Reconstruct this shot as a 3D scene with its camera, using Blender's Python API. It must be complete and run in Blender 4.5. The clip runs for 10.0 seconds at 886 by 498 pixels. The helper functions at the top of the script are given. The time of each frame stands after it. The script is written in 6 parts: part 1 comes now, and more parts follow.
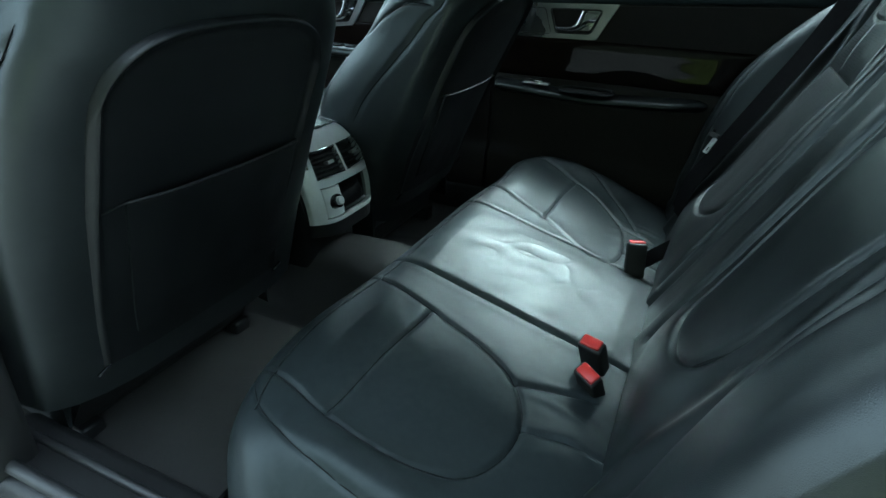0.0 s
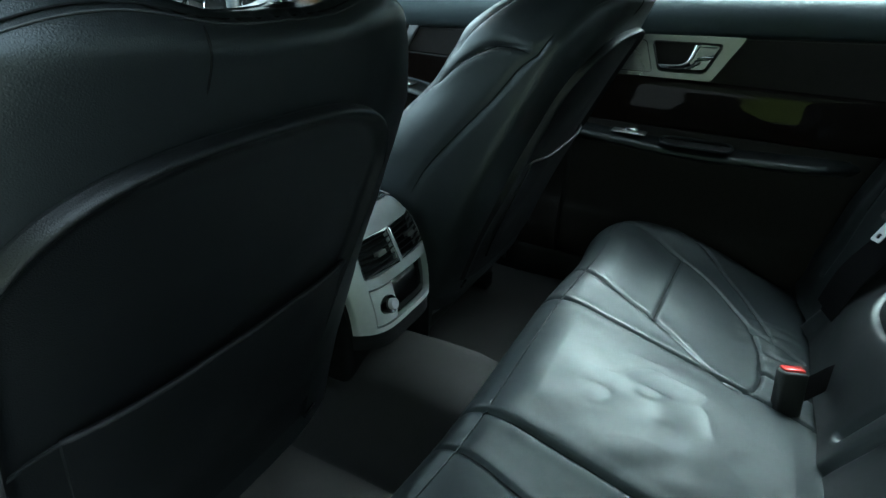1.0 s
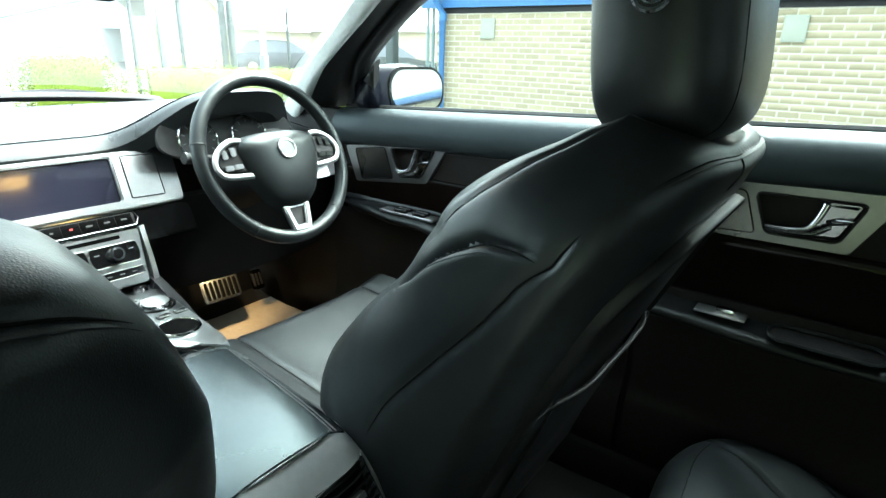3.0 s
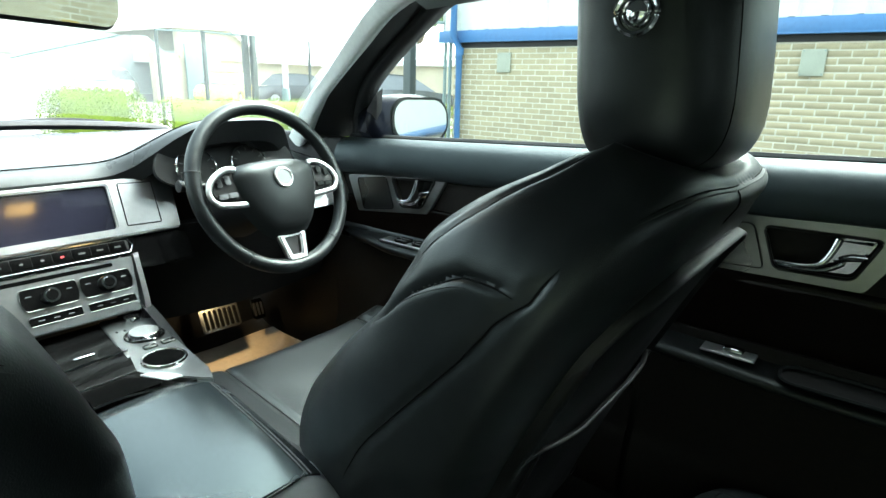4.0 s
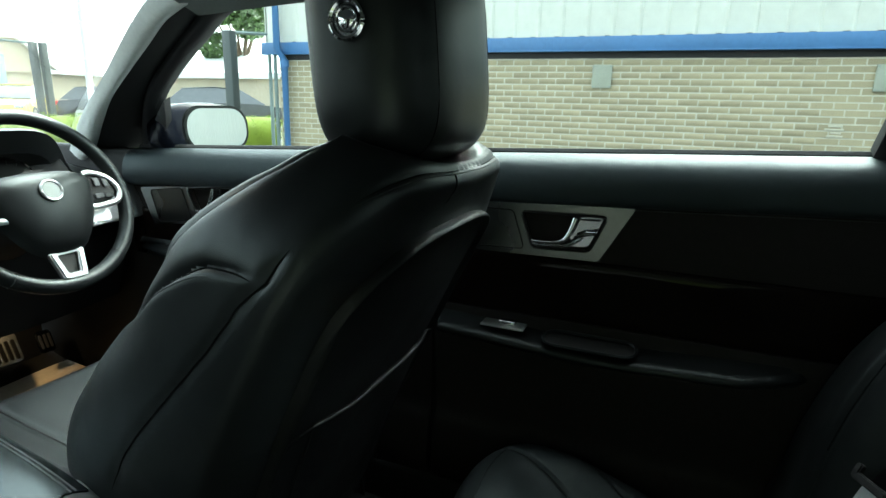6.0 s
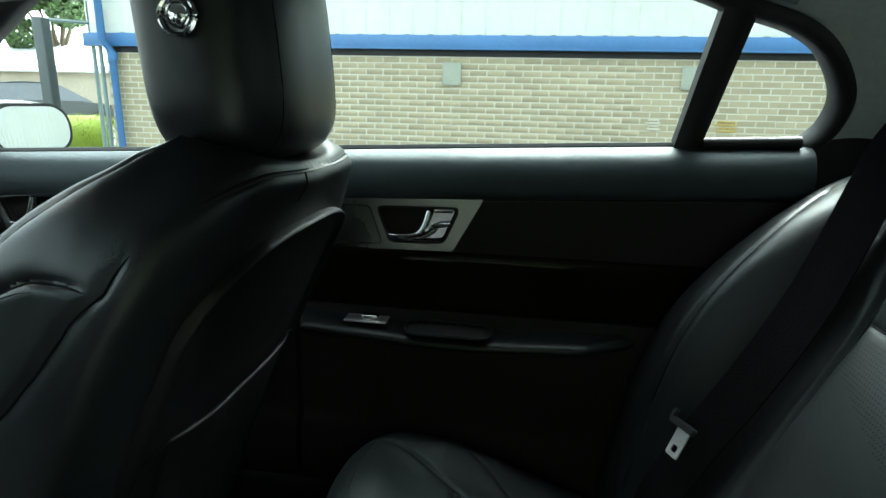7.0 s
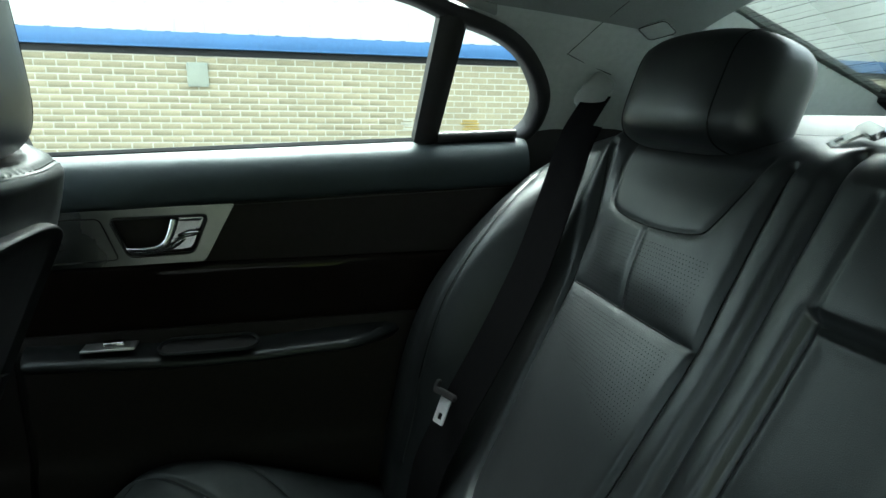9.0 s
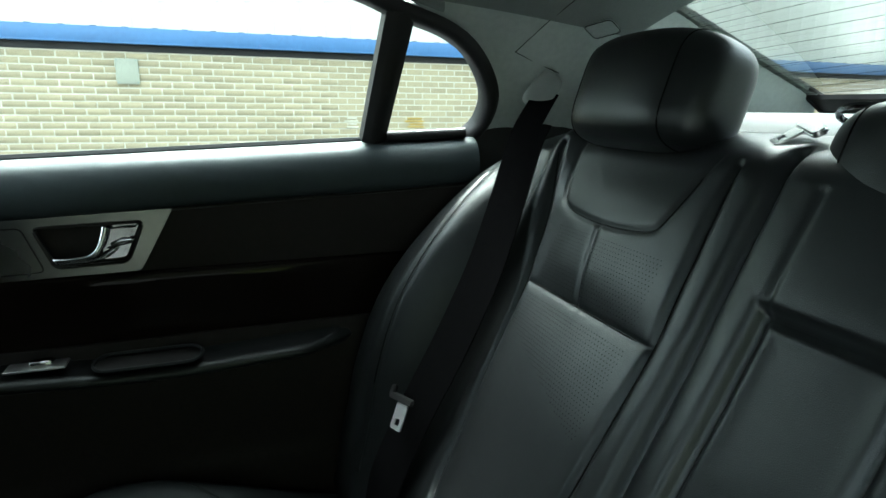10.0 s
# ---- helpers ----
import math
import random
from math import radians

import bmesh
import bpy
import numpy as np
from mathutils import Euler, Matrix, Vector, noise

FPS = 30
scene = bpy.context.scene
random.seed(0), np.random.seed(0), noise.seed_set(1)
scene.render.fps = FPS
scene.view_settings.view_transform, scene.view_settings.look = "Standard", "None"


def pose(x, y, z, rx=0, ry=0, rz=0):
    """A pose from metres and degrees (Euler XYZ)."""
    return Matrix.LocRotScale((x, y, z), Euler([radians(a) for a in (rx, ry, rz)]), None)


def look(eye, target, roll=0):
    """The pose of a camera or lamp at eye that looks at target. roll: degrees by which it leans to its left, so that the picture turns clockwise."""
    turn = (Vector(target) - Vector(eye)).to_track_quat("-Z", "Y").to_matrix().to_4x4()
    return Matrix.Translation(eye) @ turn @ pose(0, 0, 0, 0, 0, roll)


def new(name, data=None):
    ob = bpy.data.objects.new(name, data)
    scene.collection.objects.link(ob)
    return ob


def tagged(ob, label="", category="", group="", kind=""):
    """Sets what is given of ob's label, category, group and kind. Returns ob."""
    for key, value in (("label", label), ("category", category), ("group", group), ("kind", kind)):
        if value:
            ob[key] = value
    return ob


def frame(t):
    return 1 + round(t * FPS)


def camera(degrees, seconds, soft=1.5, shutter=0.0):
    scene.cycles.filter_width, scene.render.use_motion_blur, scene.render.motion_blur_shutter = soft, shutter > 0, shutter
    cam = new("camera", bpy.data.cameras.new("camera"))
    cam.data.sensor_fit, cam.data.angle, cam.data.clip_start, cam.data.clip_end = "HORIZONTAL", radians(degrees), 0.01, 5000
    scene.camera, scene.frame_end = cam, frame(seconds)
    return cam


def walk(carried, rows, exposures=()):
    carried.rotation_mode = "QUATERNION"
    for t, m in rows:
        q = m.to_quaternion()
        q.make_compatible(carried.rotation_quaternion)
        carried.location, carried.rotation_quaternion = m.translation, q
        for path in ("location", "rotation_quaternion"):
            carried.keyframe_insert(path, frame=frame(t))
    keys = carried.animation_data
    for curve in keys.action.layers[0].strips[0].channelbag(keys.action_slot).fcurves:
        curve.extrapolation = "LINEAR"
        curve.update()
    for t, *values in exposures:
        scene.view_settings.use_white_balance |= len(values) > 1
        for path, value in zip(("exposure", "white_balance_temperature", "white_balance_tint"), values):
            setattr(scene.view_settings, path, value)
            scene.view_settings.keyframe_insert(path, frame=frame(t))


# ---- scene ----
cam = camera(75.7, 10.0)
PATH = [
    (0, (-1.209, -0.345, 1.058), (0.423, 0.382, 0.16), 2.1),
    (0.5, (-1.061, -0.18, 1.077), (0.552, 0.572, 0.165), 2.4),
    (1, (-0.886, -0.064, 1.096), (0.71, 0.744, 0.202), 2.1),
    (1.5, (-0.716, -0.001, 1.078), (0.894, 0.864, 0.266), 2.4),
    (2, (-0.573, 0.02, 1.087), (1.013, 0.972, 0.327), 2.0),
    (2.5, (-0.477, 0.041, 1.101), (1.092, 1.063, 0.397), 2.1),
    (3, (-0.406, 0.038, 1.161), (1.124, 1.148, 0.507), 1.6),
    (4.5, (-0.347, -0.001, 1.149), (1.184, 1.176, 0.625), 1.9),
    (5, (-0.34, -0.04, 1.146), (1.241, 1.072, 0.632), 1.9),
    (5.5, (-0.341, -0.076, 1.145), (1.35, 0.866, 0.64), 1.7),
    (6, (-0.349, -0.105, 1.142), (1.444, 0.629, 0.644), 1.4),
    (7.5, (-0.373, -0.126, 1.145), (1.565, -0.062, 0.655), 1.4),
    (8, (-0.376, -0.134, 1.135), (1.562, -0.262, 0.659), 1.2),
    (8.5, (-0.378, -0.146, 1.135), (1.539, -0.459, 0.657), 0.9),
    (9, (-0.385, -0.155, 1.138), (1.495, -0.643, 0.662), 0.8),
    (9.5, (-0.382, -0.158, 1.139), (1.464, -0.762, 0.659), 0.6),
    (10, (-0.363, -0.151, 1.14), (1.46, -0.815, 0.658), 0.6),
]
walk(cam, [(t, look(eye, target, roll)) for t, eye, target, roll in PATH],
     [(0.0, 3.85, 5250, -10), (1.0, 3.9, 5350, -9), (2.2, 4.15, 5750, -7), (3.0, 4.05, 5900, -6), (4.5, 3.4, 6000, -6), (6.0, 3.1, 6000, -7), (7.5, 3.5, 6000, -6), (8.5, 3.75, 6000, -5), (10.0, 3.75, 6000, -5)])

# ---- light ----
world = bpy.data.worlds.new("sky")
scene.world = world
world.use_nodes = True
wn = world.node_tree.nodes
sky = wn.new("ShaderNodeTexSky")
sky.sky_type = "NISHITA"
sky.sun_disc = False
sky.sun_elevation = radians(48)
sky.sun_rotation = radians(98)
sky.air_density, sky.dust_density, sky.ozone_density = 1.0, 6.0, 1.0
soft_sky = wn.new("ShaderNodeHueSaturation")
soft_sky.inputs["Saturation"].default_value = 0.28
world.node_tree.links.new(sky.outputs["Color"], soft_sky.inputs["Color"])
world.node_tree.links.new(soft_sky.outputs["Color"], wn["Background"].inputs["Color"])
wn["Background"].inputs["Strength"].default_value = 0.15
sun = new("sun", bpy.data.lights.new("sun", "SUN"))
sun.data.energy, sun.data.angle, sun.data.color = 0.5, radians(70), (1.0, 0.97, 0.92)
sun.matrix_world = look((7, -1.0, 10), (0, 0, 0))

# ---- materials ----
MATS = {}


def material(name, color, rough=0.5, metal=0.0, bump=0.0, bscale=400.0, var=0.12, vscale=6.0, spec=0.5, voro=False, coat=0.0, island=False, obj=False, sheen=(1, 1, 1)):
    """Principled surface with colour variation at two scales and a fine relief."""
    if name in MATS:
        return MATS[name]
    m = bpy.data.materials.new(name)
    m.use_nodes = True
    nt = m.node_tree
    b = nt.nodes["Principled BSDF"]
    b.inputs["Metallic"].default_value = metal
    b.inputs["Specular IOR Level"].default_value = spec
    b.inputs["Coat Weight"].default_value = coat
    b.inputs["Specular Tint"].default_value = (*sheen, 1)
    co = nt.nodes.new("ShaderNodeTexCoord")
    n1 = nt.nodes.new("ShaderNodeTexNoise")
    n1.inputs["Scale"].default_value, n1.inputs["Detail"].default_value = vscale, 5
    n2 = nt.nodes.new("ShaderNodeTexNoise")
    n2.inputs["Scale"].default_value, n2.inputs["Detail"].default_value = vscale * 14, 3
    add = nt.nodes.new("ShaderNodeMath")
    add.operation = "ADD"
    for n in (n1, n2):
        nt.links.new(co.outputs["Object"], n.inputs["Vector"])
    nt.links.new(n1.outputs["Fac"], add.inputs[0])
    nt.links.new(n2.outputs["Fac"], add.inputs[1])
    src = add.outputs[0]
    lo, hi = 0.7, 1.3
    if obj or island:
        inf = nt.nodes.new("ShaderNodeObjectInfo" if obj else "ShaderNodeNewGeometry")
        a2 = nt.nodes.new("ShaderNodeMath")
        a2.operation = "ADD"
        nt.links.new(src, a2.inputs[0])
        nt.links.new(inf.outputs["Random" if obj else "Random Per Island"], a2.inputs[1])
        src, lo, hi = a2.outputs[0], 0.8, 2.2
    mp = nt.nodes.new("ShaderNodeMapRange")
    mp.inputs["From Min"].default_value, mp.inputs["From Max"].default_value = lo, hi
    mp.inputs["To Min"].default_value, mp.inputs["To Max"].default_value = 1 - var, 1 + var
    nt.links.new(src, mp.inputs["Value"])
    mul = nt.nodes.new("ShaderNodeVectorMath")
    mul.operation = "SCALE"
    mul.inputs[0].default_value = color
    nt.links.new(mp.outputs[0], mul.inputs["Scale"])
    nt.links.new(mul.outputs["Vector"], b.inputs["Base Color"])
    rr = nt.nodes.new("ShaderNodeMapRange")
    rr.inputs["From Min"].default_value, rr.inputs["From Max"].default_value = 0.3, 0.7
    rr.inputs["To Min"].default_value, rr.inputs["To Max"].default_value = max(0, rough - 0.06), min(1, rough + 0.06)
    nt.links.new(n1.outputs["Fac"], rr.inputs["Value"])
    nt.links.new(rr.outputs[0], b.inputs["Roughness"])
    if bump:
        if voro:
            t = nt.nodes.new("ShaderNodeTexVoronoi")
            t.feature = "DISTANCE_TO_EDGE"
            t.inputs["Scale"].default_value = bscale
            out = t.outputs["Distance"]
        else:
            t = nt.nodes.new("ShaderNodeTexNoise")
            t.inputs["Scale"].default_value, t.inputs["Detail"].default_value = bscale, 4
            out = t.outputs["Fac"]
        nt.links.new(co.outputs["Object"], t.inputs["Vector"])
        bp = nt.nodes.new("ShaderNodeBump")
        bp.inputs["Strength"].default_value, bp.inputs["Distance"].default_value = bump, 0.002
        nt.links.new(out, bp.inputs["Height"])
        nt.links.new(bp.outputs["Normal"], b.inputs["Normal"])
    MATS[name] = m
    return m


def glass_mat(name, tint, gloss=1.0, haze=0.0):
    m = bpy.data.materials.new(name)
    m.use_nodes = True
    nt = m.node_tree
    nt.nodes.clear()
    out = nt.nodes.new("ShaderNodeOutputMaterial")
    tr = nt.nodes.new("ShaderNodeBsdfTransparent")
    tr.inputs["Color"].default_value = (*tint, 1)
    gl = nt.nodes.new("ShaderNodeBsdfGlossy")
    gl.inputs["Roughness"].default_value = 0.01
    fr = nt.nodes.new("ShaderNodeFresnel")
    fr.inputs["IOR"].default_value = 1.35
    mul = nt.nodes.new("ShaderNodeMath")
    mul.operation = "MULTIPLY"
    mul.inputs[1].default_value = gloss
    mix = nt.nodes.new("ShaderNodeMixShader")
    nt.links.new(fr.outputs[0], mul.inputs[0])
    nt.links.new(mul.outputs[0], mix.inputs["Fac"])
    nt.links.new(tr.outputs[0], mix.inputs[1])
    nt.links.new(gl.outputs[0], mix.inputs[2])
    last = mix.outputs[0]
    # pale translucent veil that imitates the haze of glare over the glass
    if haze:
        film = nt.nodes.new("ShaderNodeBsdfTranslucent")
        film.inputs["Color"].default_value = (0.9, 0.92, 0.9, 1)
        grain = nt.nodes.new("ShaderNodeTexNoise")
        grain.inputs["Scale"].default_value, grain.inputs["Detail"].default_value = 9, 6
        amount = nt.nodes.new("ShaderNodeMapRange")
        amount.inputs["To Min"].default_value, amount.inputs["To Max"].default_value = haze * 0.75, haze * 1.25
        nt.links.new(grain.outputs["Fac"], amount.inputs["Value"])
        veil = nt.nodes.new("ShaderNodeMixShader")
        nt.links.new(amount.outputs[0], veil.inputs["Fac"])
        nt.links.new(last, veil.inputs[1])
        nt.links.new(film.outputs[0], veil.inputs[2])
        last = veil.outputs[0]
    nt.links.new(last, out.inputs["Surface"])
    return m


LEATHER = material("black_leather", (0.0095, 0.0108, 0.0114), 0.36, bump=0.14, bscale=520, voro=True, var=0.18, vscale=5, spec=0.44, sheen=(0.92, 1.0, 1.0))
# bench leather, softer in gloss, its base raised for door light on the cushion
LEATHER_LIT = material("soft_lit_leather", (0.0162, 0.0196, 0.0210), 0.46, bump=0.1, bscale=520, voro=True, var=0.2, vscale=5, spec=0.27, sheen=(0.9, 1.0, 1.0))
LID_LEATHER = material("lid_leather", (0.009, 0.0115, 0.013), 0.25, bump=0.06, bscale=520, voro=True, var=0.15, vscale=5, spec=0.5, sheen=(0.8, 1.0, 1.04))
PIT = material("pierced_hole", (0.003, 0.003, 0.003), 1.0, spec=0.0)
DOORSKIN = material("dark_door_skin", (0.0175, 0.0152, 0.0145), 0.62, bump=0.3, bscale=500, voro=True, var=0.15, spec=0.16)
VINYL = material("black_vinyl", (0.0042, 0.0048, 0.0052), 0.42, bump=0.2, bscale=500, voro=True, var=0.15, spec=0.34)
SEAM = material("black_thread", (0.006, 0.006, 0.006), 0.8, spec=0.1)
STITCH = material("grey_stitch", (0.03, 0.032, 0.033), 0.6)
PLASTIC = material("black_plastic", (0.008, 0.008, 0.0085), 0.52, bump=0.3, bscale=700, var=0.15, spec=0.28)
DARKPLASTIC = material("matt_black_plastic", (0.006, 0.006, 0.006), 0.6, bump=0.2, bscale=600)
TRIMTOP = material("soft_door_top", (0.0185, 0.0228, 0.0255), 0.46, bump=0.4, bscale=600, voro=True, var=0.12, sheen=(0.8, 1.0, 1.04))
DASHTOP = material("dash_leather", (0.035, 0.038, 0.039), 0.3, bump=0.15, bscale=600, voro=True, var=0.12)
GLOSS = material("piano_black", (0.004, 0.004, 0.004), 0.1, coat=0.2, var=0.05)
LIDGLOSS = material("dark_console_lid", (0.004, 0.004, 0.004), 0.12, var=0.05, spec=0.012)
VENEER = material("dark_veneer", (0.007, 0.005, 0.0042), 0.0, coat=0.0, var=0.3, vscale=20, spec=0.07)
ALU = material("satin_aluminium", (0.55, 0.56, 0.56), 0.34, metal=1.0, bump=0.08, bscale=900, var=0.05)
# the same aluminium darkened, with the shade of the cabin in its colour
ALU_SHADED = material("shaded_aluminium", (0.15, 0.156, 0.148), 0.3, metal=1.0, bump=0.01, bscale=900, var=0.05)
CHROME = material("chrome", (0.75, 0.76, 0.77), 0.08, metal=1.0, var=0.02)
TONGUE = material("bright_tongue", (0.8, 0.8, 0.8), 0.5, metal=1.0, var=0.03)
DARKCHROME = material("shaded_chrome", (0.14, 0.145, 0.15), 0.16, metal=1.0, var=0.03)
STEEL = material("belt_tongue_steel", (0.6, 0.61, 0.62), 0.25, metal=1.0, var=0.05)
SILVER = material("satin_silver_paint", (0.56, 0.585, 0.58), 0.34, metal=0.3, bump=0.06, bscale=900, var=0.05)
CARPET = material("black_carpet", (0.0105, 0.0102, 0.0095), 0.95, bump=1.0, bscale=900, var=0.35, vscale=30)
MAT = material("grey_carpet_mat", (0.026, 0.025, 0.0235), 0.95, bump=1.0, bscale=800, var=0.3, vscale=30)
HEADLINER = material("grey_headliner", (0.2, 0.22, 0.215), 0.9, bump=0.5, bscale=900, var=0.08, vscale=20)
GUIDE = material("pale_grey_plastic", (0.24, 0.26, 0.255), 0.55, bump=0.2, bscale=700, var=0.05)
# pillar grey lightened for the daylight that falls on the front pillars
PILLAR_LIT = material("lit_pillar_trim", (0.74, 0.77, 0.76), 0.7, bump=0.4, bscale=700, var=0.06)
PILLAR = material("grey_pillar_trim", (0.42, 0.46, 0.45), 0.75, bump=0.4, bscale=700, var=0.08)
SHELF = material("grey_shelf_cloth", (0.09, 0.1, 0.098), 0.85, bump=0.5, bscale=700, var=0.1)
RUBBER = material("black_rubber", (0.008, 0.008, 0.009), 0.55, bump=0.3, bscale=300)
WEBBING = material("black_belt_webbing", (0.006, 0.006, 0.0065), 0.9, bump=0.8, bscale=900, var=0.15, spec=0.0)
RED = material("red_plastic", (0.5, 0.025, 0.02), 0.35, var=0.06)
SCREEN = material("dark_screen", (0.012, 0.012, 0.02), 0.12, coat=0.3)
KRAFT = material("brown_paper", (0.48, 0.41, 0.32), 0.85, bump=0.3, bscale=200, var=0.1)
LABELGREY = material("print_grey", (0.07, 0.075, 0.075), 0.5)
FASCIA = material("brushed_fascia_trim", (0.40, 0.41, 0.41), 0.32, metal=1.0, bump=0.1, bscale=900, var=0.06)
STACK = material("dark_stack_trim", (0.27, 0.28, 0.28), 0.33, metal=1.0, bump=0.1, bscale=900, var=0.08)
LABELRED = material("print_red", (0.5, 0.03, 0.03), 0.5)
GLASS = glass_mat("window_glass", (0.93, 0.97, 0.94), 0.6)
# windscreen glass with the glare haze mixed into its surface
SCREENGLASS = glass_mat("hazy_windscreen_glass", (0.93, 0.97, 0.94), 0.3, 0.014)
MIRROR = material("mirror_silver", (0.85, 0.87, 0.87), 0.02, metal=1.0, var=0.01)
NAVY = material("navy_car_paint", (0.005, 0.006, 0.011), 0.2, coat=0.0, var=0.05, spec=0.12)

# ---- helpers ----
BASES = {}
SHARP = radians(52)


def thing(name, base, label, category, group="", kind=""):
    """An Empty at the thing's base, to parent its parts."""
    ob = new(name)
    ob.location = base
    ob.empty_display_size = 0.05
    BASES[ob.name] = Vector(base)
    return tagged(ob, label, category, group, kind)


def finish(bm, mat, name, base, smooth=True):
    bmesh.ops.recalc_face_normals(bm, faces=bm.faces[:])
    if smooth:
        for f in bm.faces:
            f.smooth = True
        for e in bm.edges:
            if len(e.link_faces) == 2 and e.calc_face_angle(0) > SHARP:
                e.smooth = False
    bmesh.ops.translate(bm, verts=bm.verts[:], vec=-Vector(base))
    me = bpy.data.meshes.new(name)
    bm.to_mesh(me)
    bm.free()
    me.materials.append(mat)
    return me


def part(name, bm, mat, parent, label=""):
    """Links a bmesh, given in world places, as one mesh under a thing or a part."""
    base = BASES[parent.name]
    ob = new(name, finish(bm, mat, name, base))
    ob.parent = parent
    BASES[ob.name] = base
    if label:
        ob["label"] = label
    return ob


def solid(name, bm, mat, label, category, group="", kind=""):
    """A thing made of one mesh."""
    lo = [min(v.co[i] for v in bm.verts) for i in range(3)]
    hi = [max(v.co[i] for v in bm.verts) for i in range(3)]
    base = ((lo[0] + hi[0]) / 2, (lo[1] + hi[1]) / 2, lo[2])
    ob = new(name, finish(bm, mat, name, base))
    ob.location = base
    BASES[ob.name] = Vector(base)
    return tagged(ob, label, category, group, kind)


def rings(bm, loops, closed=True, cap=True):
    """Skins a row of loops of equal length."""
    vs = [[bm.verts.new(p) for p in lp] for lp in loops]
    n = len(vs[0])
    for a, b in zip(vs, vs[1:]):
        for i in range(n if closed else n - 1):
            j = (i + 1) % n
            bm.faces.new((a[i], a[j], b[j], b[i]))
    if cap and closed:
        bm.faces.new(vs[0][::-1])
        bm.faces.new(vs[-1])
    return vs


def surface(fn, nu, nv, thick=None):
    """A sheet of nu by nv cells over 0..1; thick: a vector by which its back is set off, closing it."""
    bm = bmesh.new()
    g = [[bm.verts.new(fn(i / nu, j / nv)) for j in range(nv + 1)] for i in range(nu + 1)]
    for i in range(nu):
        for j in range(nv):
            bm.faces.new((g[i][j], g[i + 1][j], g[i + 1][j + 1], g[i][j + 1]))
    if thick is not None:
        t = Vector(thick)
        rim = [g[i][0] for i in range(nu + 1)] + [g[nu][j] for j in range(1, nv + 1)] + [g[i][nv] for i in range(nu - 1, -1, -1)] + [g[0][j] for j in range(nv - 1, 0, -1)]
        back = [bm.verts.new(v.co + t) for v in rim]
        for k in range(len(rim)):
            q = (k + 1) % len(rim)
            bm.faces.new((rim[k], back[k], back[q], rim[q]))
        bm.faces.new(back)
    return bm


def box(lo, hi, bev=0.003, bm=None, m=None, seg=2):
    own = bm is None
    b = bmesh.new()
    lo, hi = Vector(lo), Vector(hi)
    c, s = (lo + hi) / 2, hi - lo
    r = bmesh.ops.create_cube(b, size=1.0, matrix=Matrix.Translation(c) @ Matrix.Diagonal((*s, 1)))
    if bev:
        bmesh.ops.bevel(b, geom=b.edges[:], offset=min(bev, min(s) * 0.45), segments=seg, affect="EDGES", profile=0.5)
    if m is not None:
        bmesh.ops.transform(b, matrix=m, verts=b.verts[:])
    if own:
        return b
    merge(bm, b)
    return bm


def merge(bm, other):
    me = bpy.data.meshes.new("scratch")
    other.to_mesh(me)
    other.free()
    bm.from_mesh(me)
    bpy.data.meshes.remove(me)
    return bm


def tube(pts, r, n=8, bm=None, closed=False, flat=1.0, up=(0, 0, 1)):
    """A round bar along points; r a number or one for each point; flat squashes it along up."""
    b = bmesh.new() if bm is None else bm
    pts = [Vector(p) for p in pts]
    k = len(pts)
    loops = []
    for i, p in enumerate(pts):
        a = pts[(i - 1) % k] if closed or i else p
        c = pts[(i + 1) % k] if closed or i < k - 1 else p
        d = (c - a).normalized()
        u = Vector(up) - d * d.dot(Vector(up))
        if u.length < 1e-4:
            u = d.orthogonal()
        u.normalize()
        s = d.cross(u)
        rad = r[i] if hasattr(r, "__len__") else r
        loops.append([p + (s * math.cos(q) + u * math.sin(q) * flat) * rad for q in (2 * math.pi * j / n for j in range(n))])
    if closed:
        vs = [[b.verts.new(q) for q in lp] for lp in loops]
        for i in range(k):
            A, B = vs[i], vs[(i + 1) % k]
            for j in range(n):
                b.faces.new((A[j], A[(j + 1) % n], B[(j + 1) % n], B[j]))
    else:
        rings(b, loops)
    return b


def smooth_path(pts, per=8, closed=False):
    """Catmull-Rom through points."""
    P = [Vector(p) for p in pts]
    n = len(P)
    out = []
    for i in range(n if closed else n - 1):
        g = lambda k: P[k % n] if closed else P[max(0, min(n - 1, k))]
        a, b, c, d = g(i - 1), g(i), g(i + 1), g(i + 2)
        for j in range(per):
            t = j / per
            out.append(0.5 * ((2 * b) + (c - a) * t + (2 * a - 5 * b + 4 * c - d) * t * t + (3 * b - a - 3 * c + d) * t ** 3))
    if not closed:
        out.append(P[-1])
    return out


def interp(x, xs, ys):
    """Smooth interpolation of a row of numbers."""
    if x <= xs[0]:
        return ys[0]
    if x >= xs[-1]:
        return ys[-1]
    k = max(i for i in range(len(xs)) if xs[i] <= x)
    t = (x - xs[k]) / (xs[k + 1] - xs[k])
    def slope(i):
        if i == 0 or i == len(xs) - 1:
            return 0.0
        return (ys[i + 1] - ys[i - 1]) / (xs[i + 1] - xs[i - 1])
    h = xs[k + 1] - xs[k]
    m0, m1 = slope(k) * h, slope(k + 1) * h
    t2, t3 = t * t, t ** 3
    return (2 * t3 - 3 * t2 + 1) * ys[k] + (t3 - 2 * t2 + t) * m0 + (-2 * t3 + 3 * t2) * ys[k + 1] + (t3 - t2) * m1


